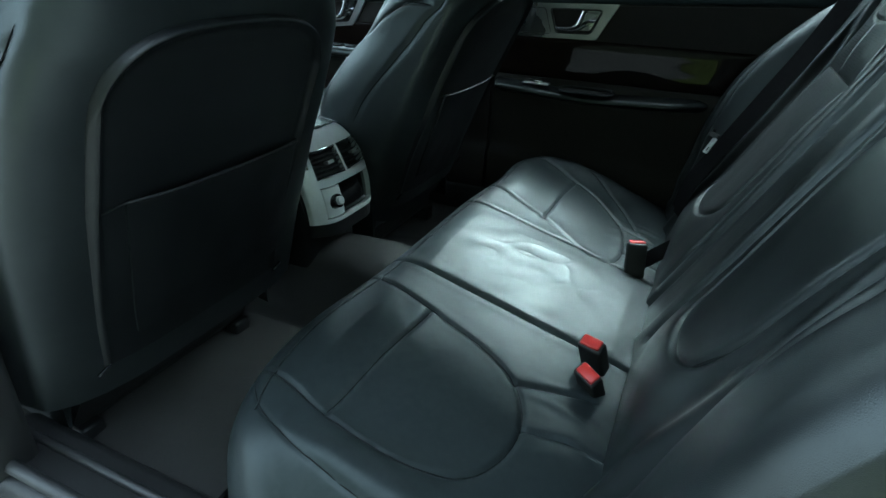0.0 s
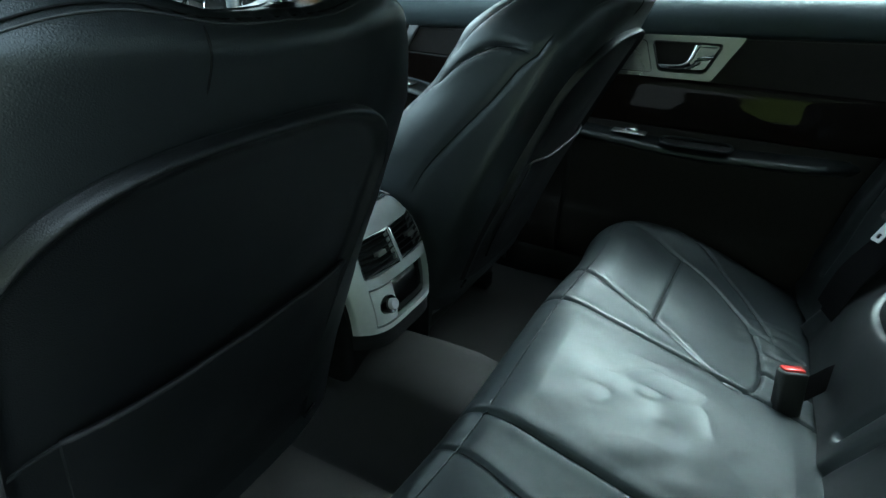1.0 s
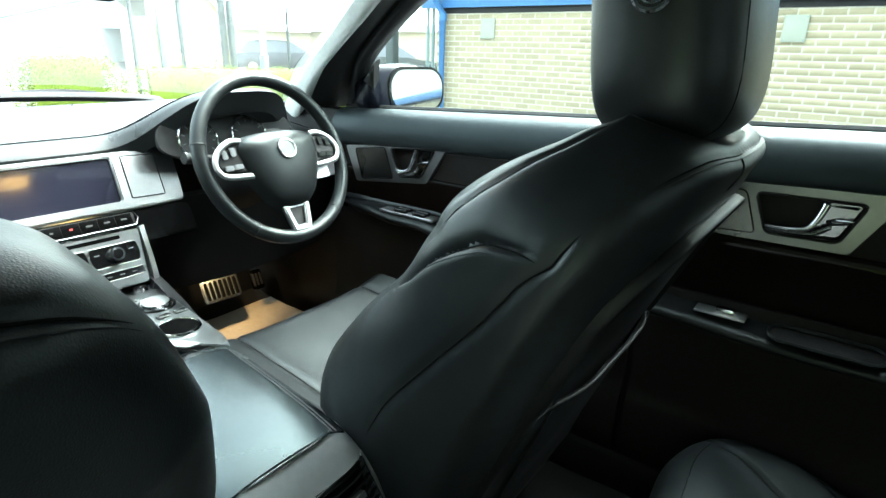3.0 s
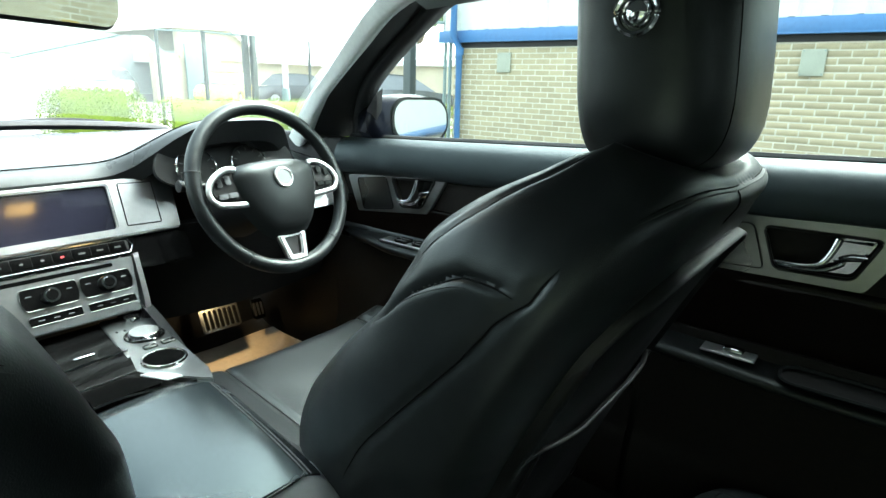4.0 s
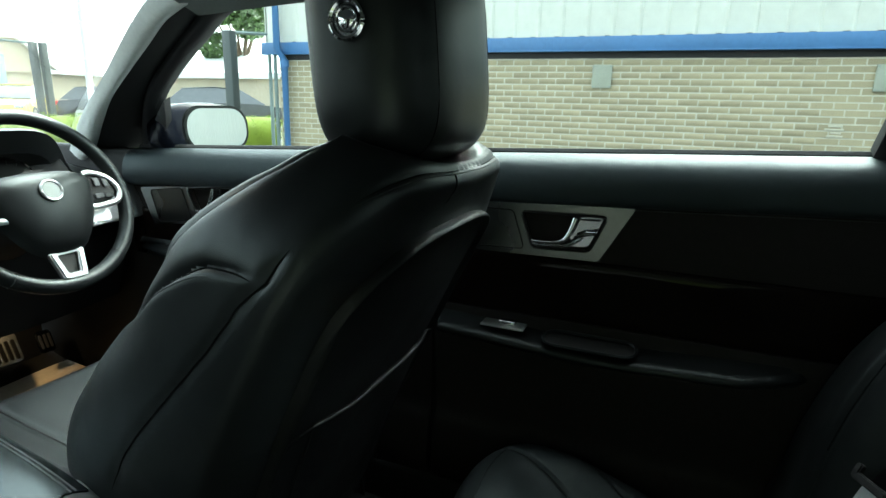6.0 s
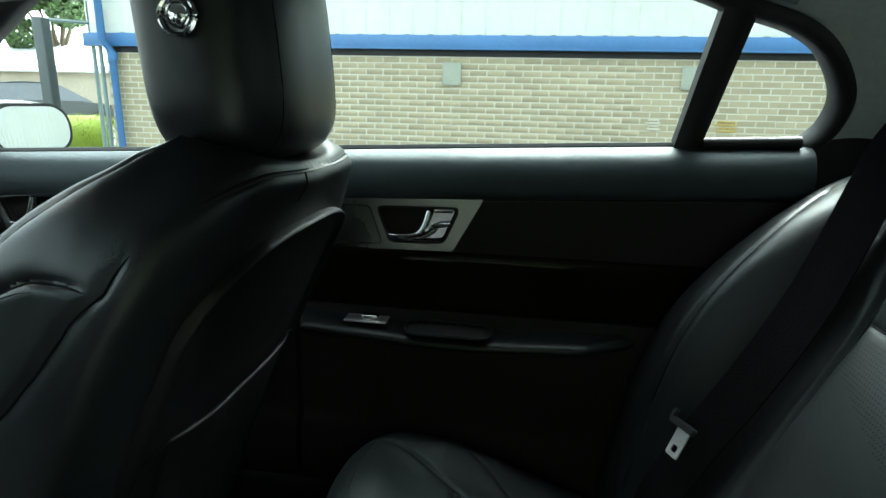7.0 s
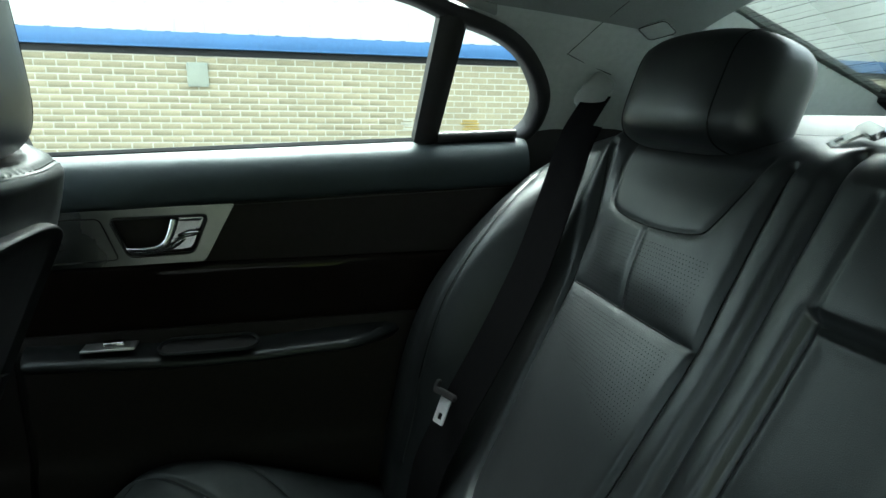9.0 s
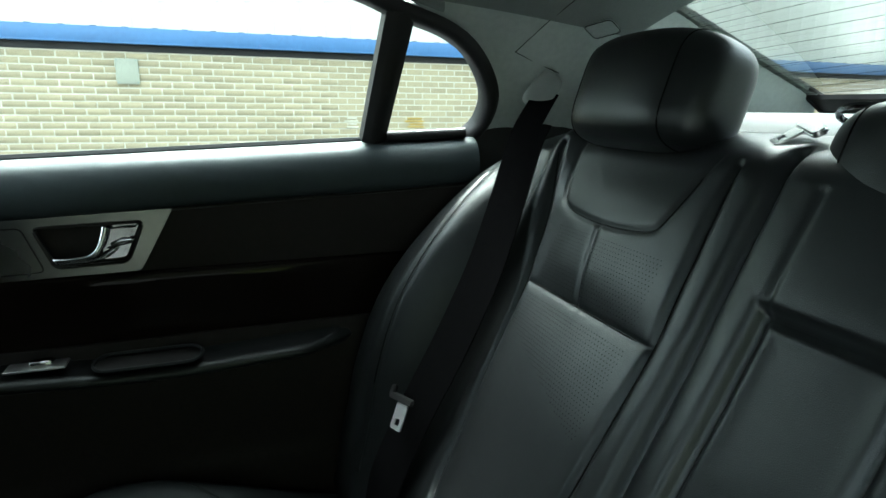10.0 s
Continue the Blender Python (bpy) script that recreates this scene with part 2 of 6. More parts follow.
def plate(outline, frame_m, depth, bev=0.002, hole=None):
    """A flat plate from a 2D outline (and one hole), laid by a matrix: x, y of the outline in its plane, thickness along -z."""
    b = bmesh.new()
    if hole is None:
        vs = [b.verts.new((p[0], p[1], 0)) for p in outline]
        f = b.faces.new(vs)
        r = bmesh.ops.extrude_face_region(b, geom=[f])
        bmesh.ops.translate(b, verts=[v for v in r["geom"] if isinstance(v, bmesh.types.BMVert)], vec=(0, 0, -depth))
        if bev:
            bmesh.ops.bevel(b, geom=[e for e in b.edges if e.calc_face_angle(0) > 1.0], offset=bev, segments=2, affect="EDGES")
    else:
        n = len(outline)
        rs = []
        for pts, z in ((outline, -depth), (outline, 0), (hole, 0), (hole, -depth)):
            rs.append([b.verts.new((p[0], p[1], z)) for p in pts])
        for A, B in ((0, 1), (1, 2), (2, 3), (3, 0)):
            for i in range(n):
                j = (i + 1) % n
                b.faces.new((rs[A][i], rs[A][j], rs[B][j], rs[B][i]))
        if bev:
            bmesh.ops.recalc_face_normals(b, faces=b.faces[:])
            es = [e for i in range(n) for e in b.edges if 0]
            rim = set(rs[1] + rs[2])
            es = [e for e in b.edges if e.verts[0] in rim and e.verts[1] in rim and e.calc_face_angle(0) > 1.0]
            bmesh.ops.bevel(b, geom=es, offset=bev, segments=2, affect="EDGES")
    bmesh.ops.transform(b, matrix=frame_m, verts=b.verts[:])
    return b


def round_rect(w, h, r, n=5, cx=0.0, cy=0.0):
    out = []
    for k, (sx, sy) in enumerate(((1, 1), (-1, 1), (-1, -1), (1, -1))):
        for i in range(n + 1):
            a = math.pi / 2 * (k + i / n)
            out.append((cx + sx * (w / 2 - r) + r * math.cos(a), cy + sy * (h / 2 - r) + r * math.sin(a)))
    return out


def round_poly(pts, r, n=5):
    """A polygon with rounded corners."""
    out = []
    k = len(pts)
    for i in range(k):
        p, a, c = Vector(pts[i]).to_2d(), Vector(pts[i - 1]).to_2d(), Vector(pts[(i + 1) % k]).to_2d()
        u, v = (a - p).normalized(), (c - p).normalized()
        d = min(r, (a - p).length * 0.45, (c - p).length * 0.45)
        s, e = p + u * d, p + v * d
        for j in range(n + 1):
            t = j / n
            out.append(tuple((1 - t) ** 2 * s + 2 * t * (1 - t) * p + t * t * e))
    return out


def basis(o, x, y):
    """A matrix with origin o and axes x, y (z from both)."""
    x = Vector(x).normalized()
    y = (Vector(y) - x * x.dot(Vector(y))).normalized()
    z = x.cross(y)
    m = Matrix((x, y, z)).transposed().to_4x4()
    m.translation = Vector(o)
    return m


def seg_dist(px, py, poly):
    """Distance of points (arrays) from a polyline."""
    best = np.full(np.shape(px), 9.0)
    for (ax, ay), (bx, by) in zip(poly, poly[1:]):
        dx, dy = bx - ax, by - ay
        t = np.clip(((px - ax) * dx + (py - ay) * dy) / (dx * dx + dy * dy + 1e-12), 0, 1)
        best = np.minimum(best, np.hypot(px - ax - t * dx, py - ay - t * dy))
    return best


def groove(d, w, depth):
    """A seam's valley, with a little puffing beside it."""
    return -depth * np.exp(-(d / w) ** 2) + 0.14 * depth * np.exp(-((d - 3.6 * w) / (2.6 * w)) ** 2)


def smooth2(pts, per=8, closed=False):
    return [(p.x, p.y) for p in smooth_path([(a, b, 0) for a, b in pts], per, closed)]


XC = -0.05


def grid_bm(P, skirt=None):
    """A sheet from an array of places, with a closing skirt set off by a vector."""
    nu, nv = P.shape[0], P.shape[1]
    bm = bmesh.new()
    g = [[bm.verts.new(P[i, j]) for j in range(nv)] for i in range(nu)]
    for i in range(nu - 1):
        for j in range(nv - 1):
            bm.faces.new((g[i][j], g[i + 1][j], g[i + 1][j + 1], g[i][j + 1]))
    if skirt is not None:
        t = Vector(skirt)
        rim = [g[i][0] for i in range(nu)] + [g[-1][j] for j in range(1, nv)] + [g[i][-1] for i in range(nu - 2, -1, -1)] + [g[0][j] for j in range(nv - 2, 0, -1)]
        back = [bm.verts.new(v.co + t) for v in rim]
        for k in range(len(rim)):
            q = (k + 1) % len(rim)
            bm.faces.new((rim[k], back[k], back[q], rim[q]))
    return bm


def noise_field(X, Y, scale, seed=0.0):
    out = np.zeros(X.shape)
    for i in range(X.shape[0]):
        for j in range(X.shape[1]):
            out[i, j] = noise.noise((X[i, j] * scale, Y[i, j] * scale, seed))
    return out


def strip(a, b, thick, n_across=4, bulge=0.0, out=(0, 0, 1)):
    """A band between two rows of points, bulged towards out, with thickness."""
    o = Vector(out)
    P = np.array([[list(Vector(p).lerp(Vector(q), j / n_across) + o * bulge * math.sin(math.pi * j / n_across)) for j in range(n_across + 1)] for p, q in zip(a, b)])
    return grid_bm(P, skirt=thick)


# ---- the car's shell ----
def belt(y):
    return 1.055 - 0.0417 * y


# floor with its tunnel
def floor_fn(u, v):
    x, y = -0.86 + 1.66 * u, -0.40 + 2.35 * v
    d = abs(x - XC)
    z = 0.20 + 0.08 * max(0, min(1, (y - 0.9) / 0.5)) + 0.25 * max(0, y - 1.62)
    hump = 0.17 * (1 / (1 + math.exp((d - 0.125) / 0.018))) * (0.55 + 0.45 * max(0, min(1, (y + 0.05) / 0.35)))
    return (x, y, z + hump + 0.012 * noise.noise((x * 4, y * 4, 0.3)))


fl = solid("floor", surface(floor_fn, 90, 70, (0, 0, -0.06)), CARPET, "black carpeted car floor with raised centre tunnel", "floor", kind="structure")

solid("floor_mat", surface(lambda a, b: (-0.745 + 0.48 * a, 0.27 + 0.42 * b, 0.222 + 0.008 * noise.noise((a * 4, b * 4, 5))), 16, 16, (0, 0, -0.012)), MAT, "dark grey carpet mat in the rear footwell", "floor mat")

# roof lining
def roof_fn(u, v):
    s = 2 * u - 1
    y = -0.86 + 1.66 * v
    z = 1.405 - 0.075 * abs(s) ** 3 - 0.035 * (2 * v - 1) ** 2 * (1 if v > 0.5 else 1.8)
    return (XC + s * (0.62 + 0.03 * math.sin(math.pi * v)), y, z)


solid("ceiling", surface(roof_fn, 30, 30, (0, 0, 0.05)), HEADLINER, "grey fabric roof lining of the car", "ceiling", kind="structure")

WINDOW_TOP = smooth_path([(0.838, 1.27, 0.985), (0.79, 1.205, 1.07), (0.741, 1.115, 1.146), (0.672, 0.91, 1.257), (0.632, 0.745, 1.322), (0.622, 0.4, 1.345), (0.622, 0.0, 1.345), (0.632, -0.3, 1.322), (0.65, -0.43, 1.288),
                          (0.668, -0.525, 1.262), (0.69, -0.585, 1.225), (0.722, -0.63, 1.165), (0.755, -0.633, 1.115), (0.776, -0.612, 1.085)], 8)
MID = Vector((0.72, 0.3, 1.12))


def outward(k, path):
    a, c = path[max(0, k - 1)], path[min(len(path) - 1, k + 1)]
    d = (c - a).normalized()
    n = Vector((1, 0, 0.6)).normalized()
    o = d.cross(n).normalized()
    return o if o.dot(path[k] - MID) > 0 else -o


def mirror_x(bm, on):
    if on:
        bmesh.ops.transform(bm, matrix=Matrix.Translation((2 * XC, 0, 0)) @ Matrix.Diagonal((-1, 1, 1, 1)), verts=bm.verts[:])
    return bm


W = WINDOW_TOP
OUT = [outward(k, W) for k in range(len(W))]
seal_out = [p + o * 0.032 for p, o in zip(W, OUT)]
rail_in = [p + o * 0.045 + Vector((-0.03, 0, 0)) for p, o in zip(W, OUT)]
WS = [(0.77, 1.52, 0.985), (0.728, 1.43, 1.035), (0.684, 1.33, 1.092), (0.611, 1.14, 1.183), (0.536, 0.94, 1.287), (0.500, 0.80, 1.355)]
screen_edge = smooth_path(WS, 10)

for left in (False, True):
    side = "left" if left else "right"
    tr = thing("window_surround", (2 * XC - 0.7 if left else 0.7, 0.3, 1.0), "black rubber seal and grey trim round the side windows", "car trim", kind="structure")
    part("seal", mirror_x(strip([p + Vector((0.012, 0, 0)) for p in W], seal_out, (0.02, 0, 0.01), 4, 0.012, (-1, 0, -0.4)), left), RUBBER, tr)
    na = 38  # as far as the front pillar goes
    fr = [screen_edge[min(len(screen_edge) - 1, int(k * (len(screen_edge) - 1) / na))] for k in range(na + 1)]
    mid = [a.lerp(b, 0.56 - 0.5 * k / na) for k, (a, b) in enumerate(zip(rail_in[:na + 1], fr))]
    # daylight on this pillar is put into its lighter colour
    part("pillar_trim", mirror_x(strip(mid, fr, (0.03, 0.02, 0.02), 14, 0.034, (-0.35, -0.35, -0.87)), left), PILLAR_LIT, tr, "grey front pillar trim, lightened for the light on it")
    part("pillar_edge", mirror_x(strip(seal_out[:na + 1], mid, (0.02, 0, 0.01), 3, 0.006, (-0.8, -0.5, -0.2)), left), DARKPLASTIC, tr)
    e = len(W) - 16
    r_end = e - 19
    lin = [Vector((0.585 - 0.02 * abs(i / (e - na) - 0.4), p.y, min(p.z + 0.035, 1.365))) for i, p in enumerate(W[na:r_end])]
    part("roof_rail", mirror_x(strip([a.lerp(b, 0.3) for a, b in zip(seal_out[na:r_end], rail_in[na:r_end])], lin, (0.02, 0, 0.02), 6, 0.012, (-0.7, 0, -0.7)), left), HEADLINER, tr)
    A = seal_out[e - 22:]
    B = smooth_path([(0.575, -0.30, 1.362), (0.57, -0.60, 1.365), (0.555, -0.90, 1.325), (0.575, -1.05, 1.28), (0.59, -1.22, 1.225), (0.60, -1.38, 1.165), (0.61, -1.40, 1.12)], 8)
    Br = [B[int(k * (len(B) - 1) / (len(A) - 1))] for k in range(len(A))]
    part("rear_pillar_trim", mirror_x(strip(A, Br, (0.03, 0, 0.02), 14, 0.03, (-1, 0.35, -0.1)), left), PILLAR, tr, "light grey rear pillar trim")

    if not left:
        CM = basis((0.5585, -0.7855, 1.2775), (-0.944, 0.0, 0.33), (0.4, -0.84, -0.36))
        if CM.col[2].to_3d().dot(Vector((-0.4, 0.15, -0.9))) < 0:
            CM = basis((0.5585, -0.7855, 1.2775), (0.4, -0.84, -0.36), (-0.944, 0.0, 0.33))
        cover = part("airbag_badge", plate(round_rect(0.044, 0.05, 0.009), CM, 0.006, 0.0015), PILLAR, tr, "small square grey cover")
        part("groove", tube([CM @ Vector((p[0], p[1], 0.0)) for p in round_rect(0.046, 0.052, 0.009)], 0.0008, 5, closed=True), DARKPLASTIC, cover)
        for pts in ([(0.503, -0.692, 1.3125), (0.56, -0.692, 1.297), (0.593, -0.689, 1.2855), (0.652, -0.661, 1.242)], [(0.652, -0.661, 1.242), (0.655, -0.71, 1.224), (0.650, -0.755, 1.207)]):
            part("trim_joint", tube(smooth_path(pts, 6), 0.0008, 5), DARKPLASTIC, tr)

# parcel shelf and rear closing
def shelf_fn(u, v):
    x, y = XC + (2 * u - 1) * 0.68, -0.80 - 0.66 * v
    return (x, y, 1.112 + 0.02 * math.sin(math.pi * min(1, v * 1.3)) + 0.012 * v)


solid("parcel_shelf", surface(shelf_fn, 20, 14, (0, 0, -0.03)), SHELF, "grey trimmed parcel shelf below the rear window", "parcel shelf", kind="structure")
for s in (False, True):
    a = smooth_path([(0.80, -0.57, 1.062), (0.775, -0.64, 1.075), (0.745, -0.72, 1.10), (0.70, -0.90, 1.12), (0.66, -1.42, 1.13)], 6)
    solid("trim", mirror_x(strip([p + Vector((0.0, 0, 0.02)) for p in a], [Vector((p.x - 0.01, p.y, 0.30)) for p in a], (0.03, 0, 0), 6), s), PLASTIC, "black trim beside the rear seat back", "trim", kind="structure")
    solid("trim", mirror_x(box((0.775, 1.25, 0.2), (0.81, 1.80, 1.0), 0.008), s), PLASTIC, "black kick panel beside the front footwell", "trim", kind="structure")
shell = thing("car_body", (XC, 0.3, 0.2), "dark painted car body closing the cabin", "car body", kind="structure")
part("scuttle", box((-0.86, 1.75, 0.2), (0.76, 1.82, 0.98), 0.01), DARKPLASTIC, shell)
part("rear_bulkhead", box((-0.86, -1.5, 0.15), (0.76, -1.44, 1.12), 0.01), DARKPLASTIC, shell)
part("roof_skin", box((-0.68, -0.9, 1.46), (0.58, 0.82, 1.475), 0.005), NAVY, shell)
part("side_panel", box((0.80, -1.5, 0.15), (0.86, -0.62, 1.06), 0.01), DARKPLASTIC, shell)
part("side_panel", box((-0.96, -1.5, 0.15), (-0.90, -0.52, 1.06), 0.01), DARKPLASTIC, shell)
part("sill", box((-0.93, -0.55, 0.16), (-0.80, 0.62, 0.335), 0.02, seg=3), PLASTIC, shell, "scuffed black door sill")
part("sill_strip", tube([(-0.905, -0.55, 0.345), (-0.905, 0.6, 0.345)], 0.012, 8), RUBBER, shell)
part("sill_strip", tube([(-0.845, -0.55, 0.337), (-0.845, 0.6, 0.337)], 0.008, 8), RUBBER, shell)
part("sill", box((0.72, -0.6, 0.16), (0.86, 1.3, 0.30), 0.02), PLASTIC, shell)
part("centre_pillar", box((0.76, 0.33, 0.3), (0.83, 0.46, 1.06), 0.015), DARKPLASTIC, shell)
part("centre_pillar", strip([(0.775, 0.30, 1.05), (0.63, 0.33, 1.34)], [(0.785, 0.47, 1.05), (0.63, 0.45, 1.34)], (0.03, 0, 0.015), 4, 0.015, (-1, 0, 0)), DARKPLASTIC, shell)
part("pillar_seal", box((0.745, 0.340, 0.27), (0.79, 0.366, 1.03), 0.004), RUBBER, shell)
part("centre_pillar", box((-0.93, 0.50, 0.3), (-0.86, 0.66, 1.06), 0.015), DARKPLASTIC, shell)
part("centre_pillar", strip([(-0.885, 0.50, 1.05), (-0.73, 0.48, 1.34)], [(-0.885, 0.66, 1.05), (-0.73, 0.6, 1.34)], (-0.03, 0, 0.015), 4, 0.015, (1, 0, 0)), DARKPLASTIC, shell)
part("bonnet", surface(lambda u, v: (XC + (2 * u - 1) * (0.78 - 0.12 * v), 1.75 + 1.05 * v, 0.985 - 0.10 * v ** 1.5 - 0.05 * abs(2 * u - 1) ** 3), 16, 12, (0, 0, -0.04)), NAVY, shell, "dark navy bonnet")


def pane(name, a, b, label, bulge=0.0, out=(1, 0, 0), mat=GLASS):
    ob = solid(name, strip(a, b, None, 6, bulge, out), mat, label, "window", kind="structure")
    ob.visible_shadow = False
    return ob


for left in (False, True):
    fx = (lambda p: Vector((2 * XC - p[0], p[1], p[2]))) if left else (lambda p: Vector(p))
    top = [p for p in W if p.y > 0.40 and p.z > 1.0]
    pane("window_1", [fx(p) for p in top], [fx((0.80, p.y, belt(p.y) - 0.02)) for p in top], "clear front door window glass")
    if not left:
        top = [p for p in W if -0.44 < p.y < 0.36]
        pane("window_2", top, [Vector((0.80, p.y, belt(p.y) - 0.02)) for p in top], "clear rear door window glass")
        top = [p for p in W if p.y <= -0.44]
        pane("window_3", top, [Vector((0.795, min(p.y, -0.44) * 0.5 - 0.22, belt(-0.5) - 0.01)) for p in top], "small fixed quarter window glass")
ws_r = [Vector(p) for p in screen_edge]
pane("windscreen", [p + Vector((0.012, 0.01, 0.01)) for p in ws_r], [Vector((2 * XC - p.x - 0.012, p.y + 0.01, p.z + 0.01)) for p in ws_r], "raked windscreen with a pale veil for glare haze", 0.16, (0, 1, 0.45), SCREENGLASS)
rw = thing("rear_window", (XC, -1.1, 1.2), "heated rear window with thin dark heater lines", "window", kind="structure")
rg = [(0.56, -0.86, 1.345), (0.58, -1.05, 1.285), (0.60, -1.22, 1.23), (0.61, -1.40, 1.165)]
gl = part("pane", strip(rg, [(2 * XC - p[0], p[1], p[2]) for p in rg], None, 8, 0.03, (0, -0.6, 0.8)), GLASS, rw)
gl.visible_shadow = False
hl = bmesh.new()
for k in range(13):
    v = 0.06 + k * 0.072
    p = Vector(rg[0]).lerp(Vector(rg[3]), v)
    tube([Vector((p.x, p.y, p.z)).lerp(Vector((2 * XC - p.x, p.y, p.z)), j / 16) + Vector((0, -0.6, 0.8)) * (0.03 * math.sin(math.pi * j / 16) - 0.003) for j in range(17)], 0.00035, 4, bm=hl)
part("heater_lines", hl, PIT, rw)
part("band", strip([(p[0] + 0.01, p[1], p[2]) for p in rg], [(p[0] - 0.025, p[1], p[2] + 0.004) for p in rg], (0, 0, 0.006), 2), RUBBER, rw)
part("band", strip([(2 * XC - p[0] - 0.01, p[1], p[2]) for p in rg], [(2 * XC - p[0] + 0.025, p[1], p[2] + 0.004) for p in rg], (0, 0, 0.006), 2), RUBBER, rw)
part("band", strip([(0.60, -1.36, 1.175), (2 * XC - 0.60, -1.36, 1.175)], [(0.60, -1.42, 1.14), (2 * XC - 0.60, -1.42, 1.14)], (0, 0, -0.01), 2), RUBBER, rw)


# ---- right doors ----
def sweep(profile, ys):
    """A profile(y) -> [(x, z)] carried along y."""
    return np.array([[(x, y, z) for x, z in profile(y)] for y in ys])


def spline2(pts, per=5):
    return [(p.x, p.y) for p in smooth_path([(a, b, 0) for a, b in pts], per)]


def door(name, y0, y1, plate_pts, tweeter, recess, arm, label, left=False, rear=False):
    d = thing(name, (0.75 if not left else 2 * XC - 0.75, (y0 + y1) / 2, 0.25), label, "car door", kind="structure")
    n = 40
    ys = [y0 + (y1 - y0) * i / n for i in range(n + 1)]
    add = lambda nm, bm, mat, lab="", par=None: part(nm, mirror_x(bm, left), mat, par or d, lab)
    top = lambda y: spline2([(0.802, belt(y) - 0.012), (0.795, belt(y)), (0.772, belt(y) - 0.002), (0.748, belt(y) - 0.016), (0.734, belt(y) - 0.045), (0.734, belt(y) - 0.075), (0.744, belt(y) - 0.094), (0.765, belt(y) - 0.098)])
    add("top_roll", grid_bm(sweep(top, ys), (0.03, 0, 0)), TRIMTOP, "padded dark grey door top")
    add("window_seal", tube([(0.80, y, belt(y) + 0.003) for y in ys], 0.007, 6), RUBBER)
    mid = lambda y: spline2([(0.756, belt(y) - 0.094), (0.757, belt(y) - 0.12), (0.757, 0.87), (0.757, 0.846)])
    add("upper_panel", grid_bm(sweep(mid, ys), (0.03, 0, 0)), DOORSKIN)
    for dz_, mt_ in ((-0.0955, SEAM), (-0.101, STITCH)):
        add("top_seam", tube([(0.7555, y, belt(y) + dz_) for y in ys], 0.0011, 5), mt_)
    ven = lambda y: spline2([(0.753, 0.847), (0.747, 0.838), (0.7475, 0.80), (0.749, 0.74), (0.752, 0.715)])
    add("veneer", grid_bm(sweep(ven, ys), (0.03, 0, 0)), VENEER, "glossy dark veneer strip")
    low = lambda y: spline2([(0.742, 0.72), (0.737, 0.69), (0.735, 0.60), (0.735, 0.48), (0.72, 0.43), (0.715, 0.33), (0.74, 0.27)])
    add("lower_panel", grid_bm(sweep(low, ys), (0.03, 0, 0)), DOORSKIN)
    # armrest ledge
    a0, a1, zf = arm
    def ledge(y):
        s = (y - a0) / (a1 - a0)
        k = min(1, max(0, s / 0.16)) ** 0.7 * (min(1, (1.0 - s) / 0.04 + 0.55) if rear else min(1, max(0, (1.0 - s) / 0.3)) ** 0.8)
        o = 0.745 - 0.072 * k
        z = zf(y)
        return spline2([(0.752, z + 0.035), (0.742, z + 0.024), (0.72 if k > 0.5 else 0.74, z + 0.018), (o + 0.01, z + 0.014), (o, z + 0.003), (o + 0.012, z - 0.009), (0.745, z - 0.022)])
    ays = [a0 + (a1 - a0) * i / 50 for i in range(51)]
    add("armrest", grid_bm(sweep(ledge, ays), (0.02, 0, 0)), LEATHER, "black padded armrest ledge")
    M = Matrix(((0, 0, -1, 0.7445), (1, 0, 0, 0), (0, 1, 0, 0), (0, 0, 0, 1)))
    n_c = 5
    outl, hole = round_poly(plate_pts, 0.008, n_c), round_poly(recess, 0.012, n_c)
    # same metal on both doors: shaded copy at the rear, bright copy in front
    hp = add("handle_plate", plate(outl, M, 0.02, 0.0015, hole), ALU_SHADED if rear else ALU, "satin aluminium handle surround")
    add("recess", plate(round_poly([(p[0], p[1]) for p in recess], 0.012), Matrix.Translation((0.022, 0, 0)) @ M, 0.004, 0), GLOSS, "", hp)
    rp = [Vector((0.7425, p[0], p[1])) for p in hole]
    add("bezel", tube(rp, 0.0028, 6, closed=True), DARKPLASTIC, "", hp)
    tw = round_poly(tweeter, 0.01)
    add("tweeter_grille", plate(tw, Matrix.Translation((-0.0015, 0, 0)) @ M, 0.003, 0.001), ALU_SHADED, "", hp)
    add("groove", tube([Vector((0.7425, p[0], p[1])) for p in tw], 0.0013, 5, closed=True), DARKPLASTIC, "", hp)
    # pull handle: a lever from the rear lower end up to a lock block
    hw = (max(p[0] for p in recess) - min(p[0] for p in recess)) / 2
    ym, yM = min(p[0] for p in recess), max(p[0] for p in recess)
    zm, zM = min(p[1] for p in recess), max(p[1] for p in recess)
    py = lambda f: yM + (ym - yM) * f
    pzz = lambda f: zm + (zM - zm) * f
    lever = smooth_path([(0.741, py(0.16), pzz(0.2)), (0.732, py(0.32), pzz(0.215)), (0.727, py(0.47), pzz(0.265)), (0.726, py(0.555), pzz(0.38)), (0.729, py(0.61), pzz(0.62)), (0.733, py(0.65), pzz(0.93))], 6)
    add("door_handle", tube(lever, [(0.0055 + 0.0035 * i / (len(lever) - 1)) * min(1, hw / 0.084) for i in range(len(lever))], 10, flat=0.7), CHROME, "chrome pull lever", hp)
    under = [(0.742, py(0.18), pzz(0.12)), (0.736, py(0.40), pzz(0.13)), (0.733, py(0.58), pzz(0.2)), (0.733, py(0.72), pzz(0.42))]
